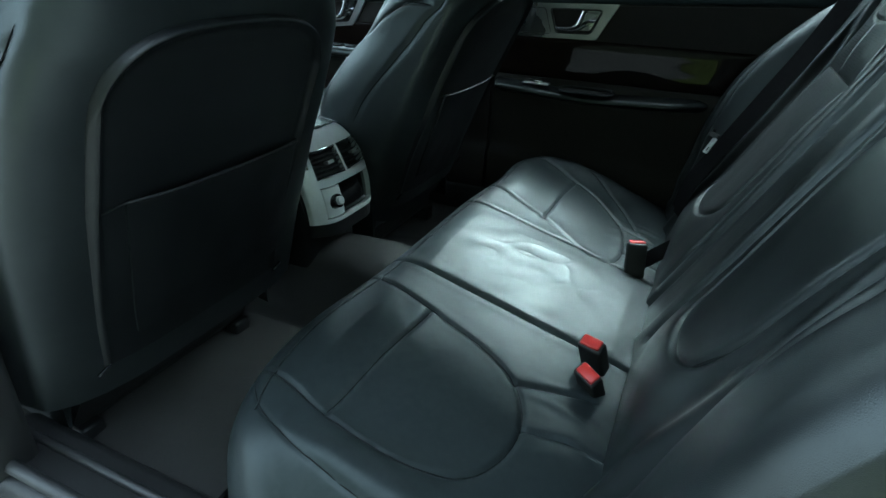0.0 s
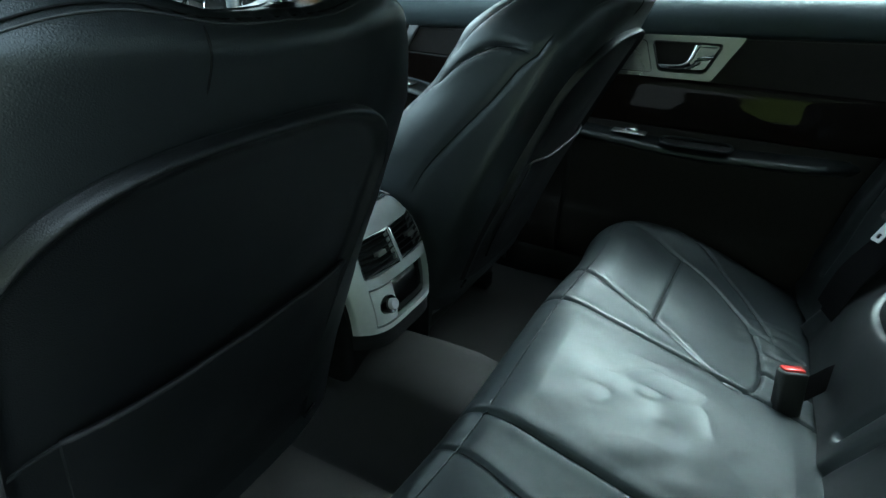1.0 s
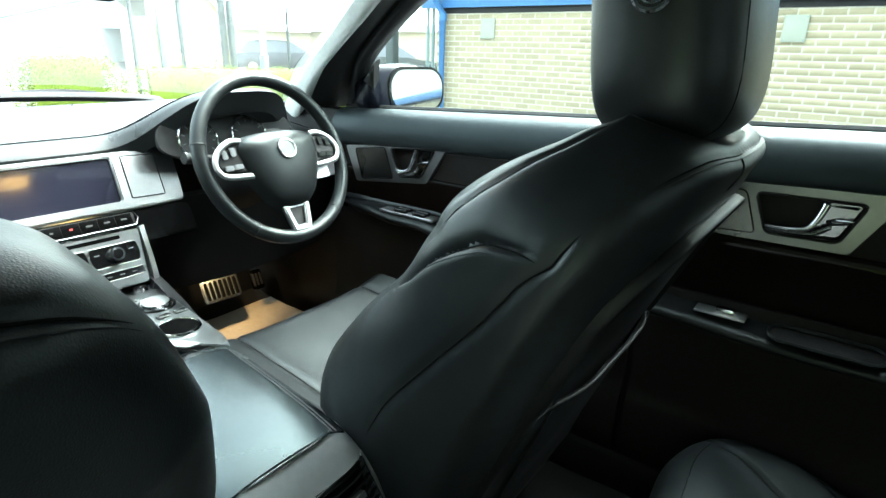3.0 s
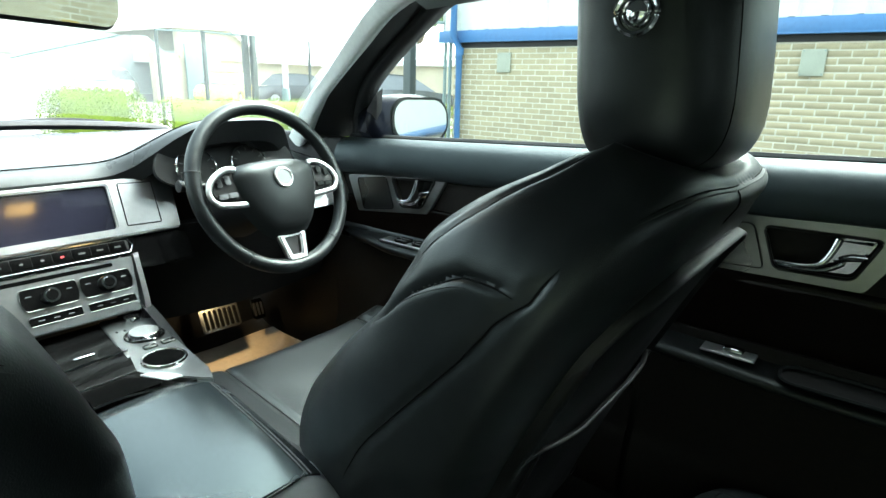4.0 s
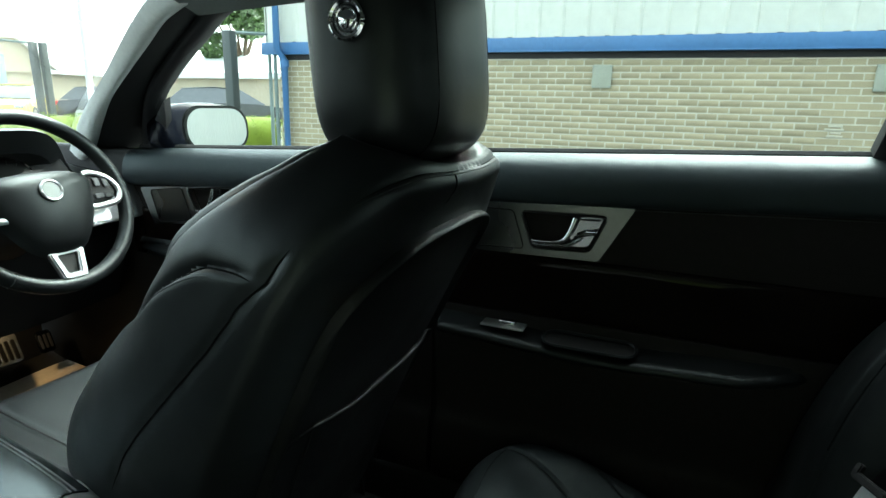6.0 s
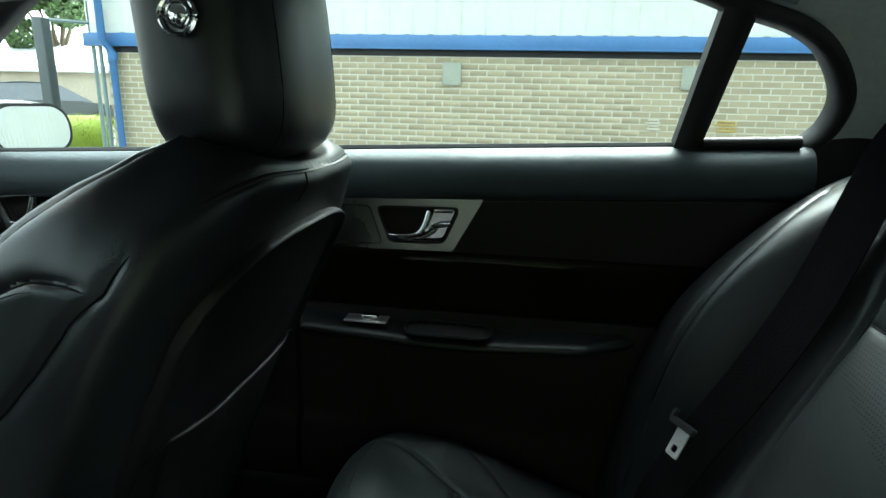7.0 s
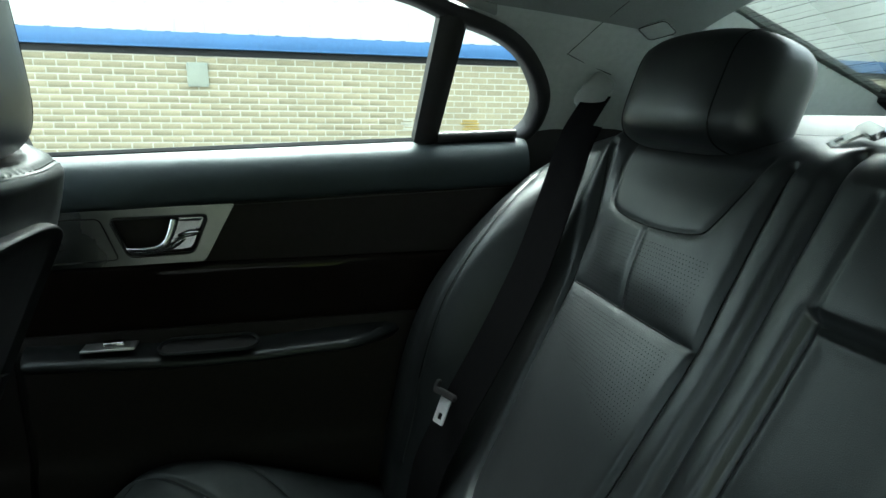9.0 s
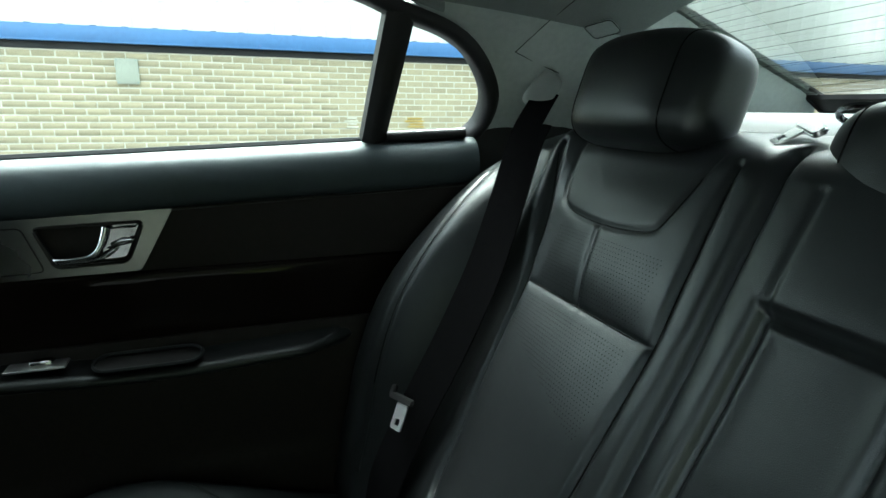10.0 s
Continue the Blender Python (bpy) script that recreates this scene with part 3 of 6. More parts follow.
    add("handle_base", tube(smooth_path(under, 6), [(0.005 + 0.004 * i / 18) * min(1, hw / 0.084) ** 2 for i in range(19)], 8, flat=0.6), STEEL, "", hp)
    blk = round_poly([(py(0.62), pzz(0.95)), (py(0.955), pzz(0.95)), (py(0.80), pzz(0.16)), (py(0.58), pzz(0.12))], 0.007)
    lb = add("lock_block", plate(blk, Matrix.Translation((-0.003, 0, 0)) @ M, 0.02, 0.006), DARKCHROME, "dark chrome lock lever block", hp)
    add("lock_lever", tube([(0.740, py(0.68), pzz(0.50)), (0.736, py(0.78), pzz(0.58)), (0.736, py(0.90), pzz(0.60))], [0.004, 0.005, 0.003], 8, flat=0.7), CHROME, "", hp)
    add("lock_gap", tube([(0.7405, py(0.64), pzz(0.42)), (0.7405, py(0.87), pzz(0.52))], 0.0016, 5), DARKPLASTIC, "", hp)
    return d, add


REAR_ARM = (-0.36, 0.335, lambda y: 0.682 + 0.03 * max(0, y - 0.1) ** 1.5 - 0.012 * math.exp(-((y - 0.0) / 0.2) ** 2))
rear_door, radd = door("door_2", -0.63, 0.345, [(0.30, 0.951), (-0.040, 0.960), (0.020, 0.851), (0.30, 0.846)], [(0.30, 0.936), (0.192, 0.938), (0.166, 0.861), (0.30, 0.856)],
                       [(0.176, 0.937), (0.008, 0.940), (0.038, 0.869), (0.150, 0.866)], REAR_ARM, "closed rear door trim with aluminium handle plate and armrest", rear=True)
FRONT_ARM = (0.45, 1.24, lambda y: 0.69 + 0.045 * min(1, max(0, (y - 0.6) / 0.3)))
front_door, fadd = door("door_1", 0.36, 1.27, [(1.225, 0.903), (0.868, 0.937), (0.933, 0.834), (1.185, 0.806)], [(1.185, 0.899), (1.075, 0.914), (1.046, 0.832), (1.16, 0.815)],
                        [(1.055, 0.915), (0.905, 0.928), (0.95, 0.848), (1.022, 0.842)], FRONT_ARM, "closed front door trim with aluminium handle plate and armrest")
door("door_3", 0.66, 1.27, [(1.225, 0.903), (0.868, 0.937), (0.933, 0.834), (1.185, 0.806)], [(1.185, 0.899), (1.075, 0.914), (1.046, 0.832), (1.16, 0.815)],
     [(1.055, 0.915), (0.905, 0.928), (0.95, 0.848), (1.022, 0.842)], (0.67, 1.24, FRONT_ARM[2]), "closed passenger front door trim", left=True)
# window switch, pull cup, window division bar of the rear door
sw = radd("switch_plate", box((0.690, 0.145, 0.703), (0.728, 0.235, 0.708), 0.002), ALU, "chrome edged window switch plate")
radd("window_switch", box((0.699, 0.165, 0.707), (0.72, 0.200, 0.717), 0.004, m=None), CHROME, "", sw)
cup = bmesh.new()
tube([(p[0], p[1], 0.6995 + 0.14 * (p[0] - 0.7)) for p in round_rect(0.056, 0.175, 0.026, 8, 0.701, 0.018)], 0.0035, 6, bm=cup, closed=True)
pc = radd("pull_cup_rim", cup, LEATHER)
radd("pull_cup", plate(round_rect(0.056, 0.175, 0.026, 8, 0.701, 0.018), Matrix.Translation((0, 0, 0.6985)), 0.002, 0), DARKPLASTIC, "", pc)
radd("division_bar", strip([(0.779, -0.392, belt(-0.39)), (0.645, -0.412, 1.30)], [(0.778, -0.44, belt(-0.44)), (0.645, -0.465, 1.30)], (0.025, 0, 0.012), 4, 0.01, (-1, 0, -0.5)), DARKPLASTIC, "black upright bar between the windows")
radd("quarter_seal", tube([(0.772, y, belt(y) + 0.008) for y in (-0.44, -0.5, -0.56, -0.61)], 0.011, 8), RUBBER)
fsw = fadd("switch_plate", box((0.690, 0.87, 0.752), (0.730, 1.05, 0.759), 0.002), ALU, "chrome edged window switch plate")
for k in range(4):
    fadd("window_switch", box((0.694 + 0.018 * (k % 2), 0.90 + 0.06 * (k // 2), 0.757), (0.708 + 0.018 * (k % 2), 0.94 + 0.06 * (k // 2), 0.768), 0.003), GLOSS, "", fsw)
fadd("sail_panel", strip([(0.80, 1.17, belt(1.2) - 0.005), (0.756, 1.12, 1.13)], [(0.83, 1.30, 0.98), (0.80, 1.22, 1.05)], (0.02, 0, 0.01), 4, 0.008, (-1, -0.3, 0)), DARKPLASTIC)


# ---- rear bench ----
bench = thing("rear_bench", (XC, -0.2, 0.2), "black leather rear bench seat with stitched panels and creased middle place", "rear seat")
NU, NV = 480, 230
u, v = np.meshgrid(np.linspace(0, 1, NU), np.linspace(0, 1, NV), indexing="ij")
X = XC + (2 * u - 1) * 0.785
vv = [0, 0.66, 0.74, 0.80, 0.86, 0.92, 1.0]
Yc = np.vectorize(lambda q: interp(q, vv, [-0.37, 0.10, 0.152, 0.190, 0.216, 0.230, 0.217]))(v[0])[None, :].repeat(NU, 0)
Zc = np.vectorize(lambda q: interp(q, vv, [0.338, 0.466, 0.478, 0.474, 0.448, 0.40, 0.25]))(v[0])[None, :].repeat(NU, 0)
D = np.abs(X - XC)
flatness = np.clip((0.20 - Yc) / 0.08, 0, 1)
# plan: the ends of the front edge draw back; sides roll down
edge = np.clip((D - 0.52) / 0.265, 0, 1)
Y = Yc - (0.10 * edge ** 3 - 0.02 * np.sign(XC - X) * np.exp(-((D - 0.46) / 0.16) ** 2)) * np.clip((Yc + 0.1) / 0.3, 0, 1)
Z = Zc - 0.055 * np.clip((D - 0.70) / 0.085, 0, 1) ** 2.2 - 0.02 * edge ** 2 * np.clip((Yc - 0.05) / 0.15, 0, 1)
insert = [(-0.335, 0.225), (-0.342, 0.13), (-0.358, 0.045), (-0.385, -0.06), (-0.43, -0.145), (-0.51, -0.185), (-0.60, -0.178), (-0.668, -0.135), (-0.70, -0.05), (-0.697, 0.05), (-0.675, 0.14), (-0.655, 0.225)]
outer = [(-0.662, 0.225), (-0.73, 0.155), (-0.765, 0.08), (-0.78, 0.0), (-0.78, -0.1), (-0.765, -0.2), (-0.735, -0.30)]
flip = lambda pts: [(2 * XC - a, b) for a, b in pts]
insert_far = [(0.315, 0.225), (0.285, 0.15), (0.232, 0.0), (0.185, -0.08), (0.125, -0.165), (0.15, -0.208), (0.24, -0.226), (0.385, -0.198), (0.50, -0.098), (0.565, -0.01), (0.62, 0.09), (0.645, 0.16), (0.65, 0.225)]
outer_far = [(0.662, 0.225), (0.70, 0.14), (0.69, 0.04), (0.64, -0.06), (0.56, -0.15), (0.46, -0.21), (0.37, -0.25)]
seams = []
for ins_, out_, tee in ((insert, outer, [(-0.36, 0.054), (-0.69, 0.066)]), (insert_far, outer_far, [(0.222, -0.004), (0.548, -0.020)])):
    seams += [(smooth2(ins_), 0.0042, 0.0048), (smooth2(out_), 0.004, 0.003), (tee, 0.0042, 0.005)]
seams += [(smooth2([(-0.43, -0.145), (-0.40, -0.20), (-0.375, -0.28)]), 0.005, 0.006), (smooth2([(0.385, -0.198), (0.37, -0.25), (0.35, -0.31)]), 0.005, 0.006), (smooth2([(0.24, -0.226), (0.235, -0.27), (0.23, -0.32)]), 0.005, 0.006),
          ([(-0.52, -0.186), (-0.50, -0.25), (-0.49, -0.32)], 0.005, 0.006)]
for f in (lambda p: p, flip):
    seams.append((smooth2(f([(-0.245, 0.235), (-0.243, 0.1), (-0.242, -0.1), (-0.238, -0.33)])), 0.0048, 0.009))
# puffed inserts and middle place
for s in (1, -1):
    cx = XC + s * (0.47)
    Z += 0.012 * np.exp(-(((X - cx) / 0.13) ** 2 + ((Y - 0.13) / 0.09) ** 2) ** 2) * flatness
    Z += 0.010 * np.exp(-(((X - cx) / 0.14) ** 2 + ((Y + 0.06) / 0.09) ** 2) ** 2) * flatness
    Z += 0.014 * np.exp(-((D - 0.70) / 0.05) ** 2) * np.clip((0.15 - Y) / 0.14, 0, 1) * flatness * np.clip((Y + 0.3) / 0.2, 0, 1)
    Z += 0.007 * np.exp(-((Y + 0.27) / 0.05) ** 2) * np.exp(-((X - XC - s * 0.42) / 0.14) ** 4)
Z += 0.018 * np.exp(-((X - XC) / 0.175) ** 4) * flatness * np.clip((Y + 0.38) / 0.1, 0, 1)
for poly, w, dep in seams:
    Z += groove(seg_dist(X, Y, poly), w, dep) * np.clip((0.245 - Y) / 0.02, 0, 1)
# creases of the worn middle place
N1 = noise_field(X * 1.15 + 0.55 * Y, Y * 0.55 - 0.35 * X, 15.0, 3.1)
N2 = noise_field(X * 0.8 + 0.5 * Y, Y - 0.4 * X, 26.0, 7.7)
mid_mask = np.exp(-((X - XC + 0.01) / 0.15) ** 6) * np.exp(-((Y + 0.05) / 0.19) ** 4)
ridge = (1 - np.abs(N1) * 2.4).clip(0, 1) ** 4 * np.clip(0.5 + 1.2 * noise_field(X, Y, 6.0, 1.7), 0, 1)
Z += mid_mask * (0.0030 * ridge + 0.0008 * N2 + 0.0044 * N1)
side_mask = sum(np.exp(-(((X - XC - s * 0.44) / 0.07) ** 2 + ((Y + 0.0) / 0.06) ** 2)) for s in (1, -1))
Z += side_mask * 0.0004 * (1 - np.abs(N2) * 2.2).clip(0, 1) ** 2
pleat = sum(np.exp(-(((X - XC - s * 0.40) / 0.10) ** 4 + ((Y + 0.25) / 0.07) ** 4)) for s in (1, -1))
Z += pleat * 0.0012 * np.sin(X * 110 + 6 * N1)
Z += 0.0004 * N2
# cushion takes the lightened leather, the backrest the plain one
cush = part("cushion", grid_bm(np.stack([X, Y, Z], -1), (0, 0, -0.14)), LEATHER_LIT, bench)


def height_at(x, y):
    i = int(round((x - X[0, 0]) / (X[-1, 0] - X[0, 0]) * (NU - 1)))
    j = int(np.argmin(np.abs(Y[i] - y) + (Zc[i] < 0.4) * (v[i] > 0.85) * 9))
    return float(Z[i, j])


MIDLINE = [(-0.245, 0.225), (-0.243, 0.1), (-0.242, -0.1), (-0.238, -0.3)]
for pts in (insert, outer, [(-0.362, 0.054), (-0.5, 0.06), (-0.688, 0.066)], MIDLINE, insert_far, outer_far, [(0.224, -0.004), (0.38, -0.012), (0.546, -0.020)], flip(MIDLINE)):
    line = [(a, b, height_at(a, b) + 0.0005) for a, b in smooth2(pts, 6) if b < 0.2]
    part("piping", tube(line, 0.0009, 5), SEAM, cush)

jf = int(0.775 * (NV - 1))
for i0, i1 in ((int(NU * 0.06), int(NU * 0.345)), (int(NU * 0.345), int(NU * 0.655)), (int(NU * 0.655), int(NU * 0.94))):
    part("piping", tube([(X[i, jf], Y[i, jf], Z[i, jf] + 0.0006) for i in range(i0, i1, 4)], 0.0016, 5), LEATHER, cush)


def on_sheet(P, fi, fj):
    """A place on a sheet between its points."""
    i, j = int(np.clip(fi, 0, P.shape[0] - 2)), int(np.clip(fj, 0, P.shape[1] - 2))
    a, b = fi - i, fj - j
    return (P[i, j] * (1 - a) + P[i + 1, j] * a) * (1 - b) + (P[i, j + 1] * (1 - a) + P[i + 1, j + 1] * a) * b


# backrest: sheet laid on a reclined plane
BASE = np.array([0.0, -0.325, 0.36])
UPV = np.array([0.0, -0.454, 0.891])
NRM = np.array([0.0, 0.891, 0.454])
NBX, NBS = 500, 280
su = np.linspace(0, 1, NBX)
sv = np.linspace(0, 1, NBS)
u, v = np.meshgrid(su, sv, indexing="ij")
BX = XC + (2 * u - 1) * 0.80
BH = 0.895
BS = v * BH
H = np.zeros(BX.shape)
top_roll = np.clip((BS - 0.79) / 0.105, 0, 1)
H -= 0.10 * top_roll ** 2.2
BD = np.abs(BX - XC)
# shoulders slope down outboard
drop = np.clip((BD - 0.56) / 0.24, 0, 1)
BSs = BS * (1 - 0.09 * drop ** 1.6)
# outer wings
WING = np.vectorize(lambda q: interp(q, [0.0, 0.10, 0.17, 0.28, 0.42, 0.54, 0.66, 0.76, 0.83], [0.03, 0.06, 0.075, 0.105, 0.122, 0.108, 0.076, 0.034, 0.0]))(BS[0])[None, :]
H += WING * np.exp(-((BD - 0.71) / 0.105) ** 4) * np.where(BX < XC, 0.62, 1.0)
H += 0.022 * np.exp(-((BD - 0.54) / 0.03) ** 2)
for s in (1, -1):
    c = XC + s * 0.335
    H += 0.014 * np.exp(-(((BX - c) / 0.15) ** 4)) * np.exp(-(((BS - 0.34) / 0.22) ** 4))
    H += 0.012 * np.exp(-(((BX - c) / 0.14) ** 4)) * np.exp(-(((BS - 0.68) / 0.09) ** 4))
    H += 0.03 * np.exp(-((BX - c) / 0.17) ** 4) * np.exp(-((BS - 0.12) / 0.09) ** 2)
H += 0.012 * np.exp(-((BX - XC) / 0.12) ** 4)


def S(z):
    """Along the backrest for a height."""
    return (z - 0.36) / 0.891


def right(pts):
    return [(x, S(z)) for x, z in pts]


bseams = []
for f in (lambda p: p, lambda p: [(2 * XC - a, b) for a, b in p]):
    bseams += [
        (f(right([(0.418, 0.871), (0.128, 0.871)])), 0.004, 0.0015),
        (f(right([(0.305, 0.975), (0.285, 0.871)])), 0.004, 0.0025),
        (smooth2(f(right([(0.45, 1.085), (0.442, 1.04), (0.425, 1.00), (0.39, 0.985), (0.305, 0.978), (0.215, 0.985), (0.192, 1.005), (0.178, 1.06), (0.172, 1.085)]))), 0.0045, 0.003),
        (smooth2(f(right([(0.485, 1.08), (0.465, 1.0), (0.43, 0.88), (0.405, 0.72), (0.39, 0.62), (0.365, 0.55), (0.30, 0.52), (0.2, 0.53), (0.15, 0.58), (0.135, 0.68), (0.128, 0.88), (0.138, 1.08)]))), 0.006, 0.0075),
        (smooth2(f(right([(0.66, 1.03), (0.635, 0.92), (0.615, 0.78), (0.60, 0.6), (0.59, 0.45)]))), 0.006, 0.005),
        (f(right([(XC + 0.068, 1.06), (XC + 0.068, 0.95)])), 0.004, 0.003),
        (f(right([(0.082, 1.10), (0.078, 0.9), (0.078, 0.4)])), 0.010, 0.018),
    ]
for poly, w, dep in bseams:
    H += groove(seg_dist(BX, BS, poly), w, dep)
# fold-down armrest set into the middle
arm_d = np.maximum(BD - 0.066, (BS - S(0.945)))
H += -0.013 / (1 + np.exp(arm_d / 0.008)) - 0.011 * np.exp(-((arm_d - 0.002) / 0.0065) ** 2)
# pads roll in towards the cross seam
above = BS - S(0.871)
for s in (1, -1):
    pad = 1 / (1 + np.exp((np.abs(BX - XC - s * (0.273 - XC)) - 0.142) / 0.004))
    H -= pad * 0.0065 * np.exp(-np.abs(above) / np.where(above < 0, 0.022, 0.03))
H += 0.0004 * noise_field(BX, BS, 22.0, 5.5) + 0.002 * noise_field(BX, BS, 7.0, 9.5)
P = BASE + BX[..., None] * np.array([1.0, 0, 0]) + BSs[..., None] * UPV + H[..., None] * NRM
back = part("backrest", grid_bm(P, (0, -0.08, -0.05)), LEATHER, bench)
for f in (lambda p: p, lambda p: [(2 * XC - a, b) for a, b in p]):
    for pts in (right([(0.485, 1.06), (0.465, 1.0), (0.43, 0.88), (0.405, 0.72), (0.39, 0.62), (0.365, 0.55)]), right([(0.138, 1.06), (0.128, 0.88), (0.135, 0.68), (0.15, 0.58)]),
                right([(0.425, 1.00), (0.39, 0.985), (0.305, 0.978), (0.215, 0.985), (0.192, 1.005), (0.178, 1.06)]), right([(0.418, 0.871), (0.128, 0.871)]), right([(0.66, 1.02), (0.635, 0.92), (0.615, 0.78), (0.60, 0.6)])):
        line = []
        for a, b in smooth2(f(pts), 5):
            line.append(on_sheet(P, (a - BX[0, 0]) / (BX[-1, 0] - BX[0, 0]) * (NBX - 1), b / BH * (NBS - 1)) + NRM * 0.0006)
        part("piping", tube(line, 0.001, 5), SEAM, back)
# perforations in the right place's insert, as tiny dark pits
pits = bmesh.new()
for (x0, x1, z0, z1, full) in ((0.165, 0.40, 0.885, 0.97, 1), (0.16, 0.405, 0.70, 0.862, 0)):
    rows = int((z1 - z0) / 0.0050)
    for r in range(rows):
        for c in range(int((x1 - x0) / 0.0058)):
            x = x0 + (c + 0.5 * (r % 2)) * 0.0058
            z = z0 + r * 0.0050
            if not full and (z1 - z) * 1.2 > 0.06 + 0.35 * (x1 - x):
                continue
            if abs(x - (0.285 + (z - 0.871) * 0.19)) < 0.006 and full:
                continue
            p = Vector(on_sheet(P, (x - BX[0, 0]) / (BX[-1, 0] - BX[0, 0]) * (NBX - 1), S(z) / BH * (NBS - 1))) + Vector(NRM) * 0.0011
            q = [pits.verts.new(p + Vector((math.cos(a), 0, 0)) * 0.00085 + Vector(UPV) * math.sin(a) * 0.00085) for a in (math.pi / 3 * k for k in range(6))]
            pits.faces.new(q)
pf = part("perforation", pits, PIT, back)
pf["kind"] = "stuff"


def cushion_block(c, w, d, h, m, e=3.2, n=40, k=22, taper=0.0, roll=1.0):
    """A puffed cushion: rounded box of superellipse sections, turned by m about its centre c."""
    bm = bmesh.new()
    loops = []
    for i in range(k + 1):
        t = -math.pi / 2 + math.pi * i / k
        zz = math.copysign(abs(math.sin(t)) ** (2 / 4.0), math.sin(t)) * h / 2
        f = abs(math.cos(t)) ** (2 / 4.0)
        f = max(f, 0.02)
        sc = 1 + taper * (zz / (h / 2))
        lp = []
        for j in range(n):
            a = 2 * math.pi * j / n
            ca, sa = math.cos(a), math.sin(a)
            lp.append(Vector((math.copysign(abs(ca) ** (2 / e), ca) * w / 2 * f * sc, math.copysign(abs(sa) ** (2 / e), sa) * d / 2 * f * sc, zz)))
        loops.append(lp)
    rings(bm, loops)
    bmesh.ops.transform(bm, matrix=Matrix.Translation(c) @ m, verts=bm.verts[:])
    return bm


def section(c, m, x0, w, d, h, e, k=24, grow=1.004):
    """The line that a plane across a cushion block cuts out of it."""
    pts = []
    for sgn in (1, -1):
        row_ = []
        for i in range(1, k):
            t = -math.pi / 2 + math.pi * i / k
            zz = math.copysign(abs(math.sin(t)) ** 0.5, math.sin(t)) * h / 2
            f = max(abs(math.cos(t)) ** 0.5, 0.02)
            q = 1 - min(1, abs(x0) / (w / 2 * f)) ** e
            if q > 0:
                row_.append((x0, sgn * d / 2 * f * q ** (1 / e), zz))
        pts += row_ if sgn == 1 else row_[::-1]
    return [Vector(c) + m.to_3x3() @ (Vector((p[0], p[1] * grow, p[2] * grow))) for p in pts]


def rear_headrest(cx, w, cy, cz, tall, label):
    h = thing("rear_headrest", (cx, cy, cz - 0.1), label, "headrest", "rear headrests")
    m = pose(0, 0, 0, 18, 0, 0)
    hd = part("pad", cushion_block((cx, cy, cz), w, 0.155, tall, m, 2.6, 64, 32), LEATHER, h)
    for s in (-1, 1):
        ring = section((cx, cy, cz), m, s * w * 0.34, w, 0.155, tall, 2.6, grow=1.001)
        part("seam", tube(ring, 0.0012, 5, closed=True), SEAM, hd)
    return h


rear_headrest(0.345, 0.290, -0.735, 1.157, 0.166, "black leather outer rear headrest with stitched end seams")
rear_headrest(-0.068, 0.27, -0.755, 1.076, 0.142, "black leather middle rear headrest with stitched seams")

# ---- right rear belt ----
rb = thing("rear_seat_belt", (0.6, -0.5, 0.4), "black webbing seat belt hanging with its steel tongue", "seat belt")
def band(pts, w, side, t=0.0014):
    a = [Vector(p) + Vector(side) * (w / 2) for p in pts]
    b = [Vector(p) - Vector(side) * (w / 2) for p in pts]
    return strip(a, b, (0, -t, -t), 3)
bpath = smooth_path([(0.650, -0.732, 1.172), (0.590, -0.672, 1.13), (0.567, -0.638, 1.09), (0.540, -0.603, 1.025), (0.517, -0.570, 0.958), (0.495, -0.531, 0.88), (0.482, -0.490, 0.805), (0.480, -0.454, 0.735), (0.484, -0.418, 0.664), (0.486, -0.398, 0.622), (0.475, -0.350, 0.53), (0.47, -0.33, 0.44)], 8)
part("webbing", band(bpath, 0.054, (0.86, 0.42, 0.22)), WEBBING, rb)
part("webbing", band([p + Vector((-0.024, -0.006, -0.006)) for p in bpath[10:]], 0.05, (0.88, 0.42, 0.12)), WEBBING, rb)
gd = part("belt_guide", cushion_block((0.634, -0.712, 1.172), 0.052, 0.026, 0.078, pose(0, 0, 0, 10, -38, 38), 2.2, 24, 12), GUIDE, rb, "grey plastic belt outlet")
tm = basis((0.474, -0.392, 0.664), (0.92, 0.3, -0.12), (0.1, -0.45, 0.89))
tg = part("tongue", plate(round_rect(0.03, 0.046, 0.004, 4, 0, -0.030), tm, 0.003, 0.0008, round_rect(0.013, 0.011, 0.002, 4, 0, -0.040)), TONGUE, rb, "steel belt tongue")
part("tongue_grip", plate(round_rect(0.066, 0.012, 0.005, 4, 0, 0.0), Matrix.Translation((0, 0.004, 0)) @ tm, 0.008, 0.002), PLASTIC, tg)
part("tongue_grip", plate(round_rect(0.012, 0.018, 0.004, 4, 0.028, 0.008), Matrix.Translation((0, 0.004, 0)) @ tm, 0.008, 0.002), PLASTIC, tg)

# ---- buckles on the cushion ----
def buckle(p, m, label, red=True):
    b = thing("belt_buckle", p, label, "belt buckle", "rear belt buckles")
    bd = bmesh.new()
    box((-0.024, -0.015, -0.06), (0.024, 0.015, 0.030), 0.007, bm=bd, seg=3)
    bmesh.ops.transform(bd, matrix=Matrix.Translation(p) @ m, verts=bd.verts[:])
    part("case", bd, DARKPLASTIC, b)
    if red:
        bt = bmesh.new()
        box((-0.019, -0.010, 0.026), (0.019, 0.0125, 0.0345), 0.003, bm=bt)
        bmesh.ops.transform(bt, matrix=Matrix.Translation(p) @ m, verts=bt.verts[:])
        part("release_button", bt, RED, b, "red release button")
    return b


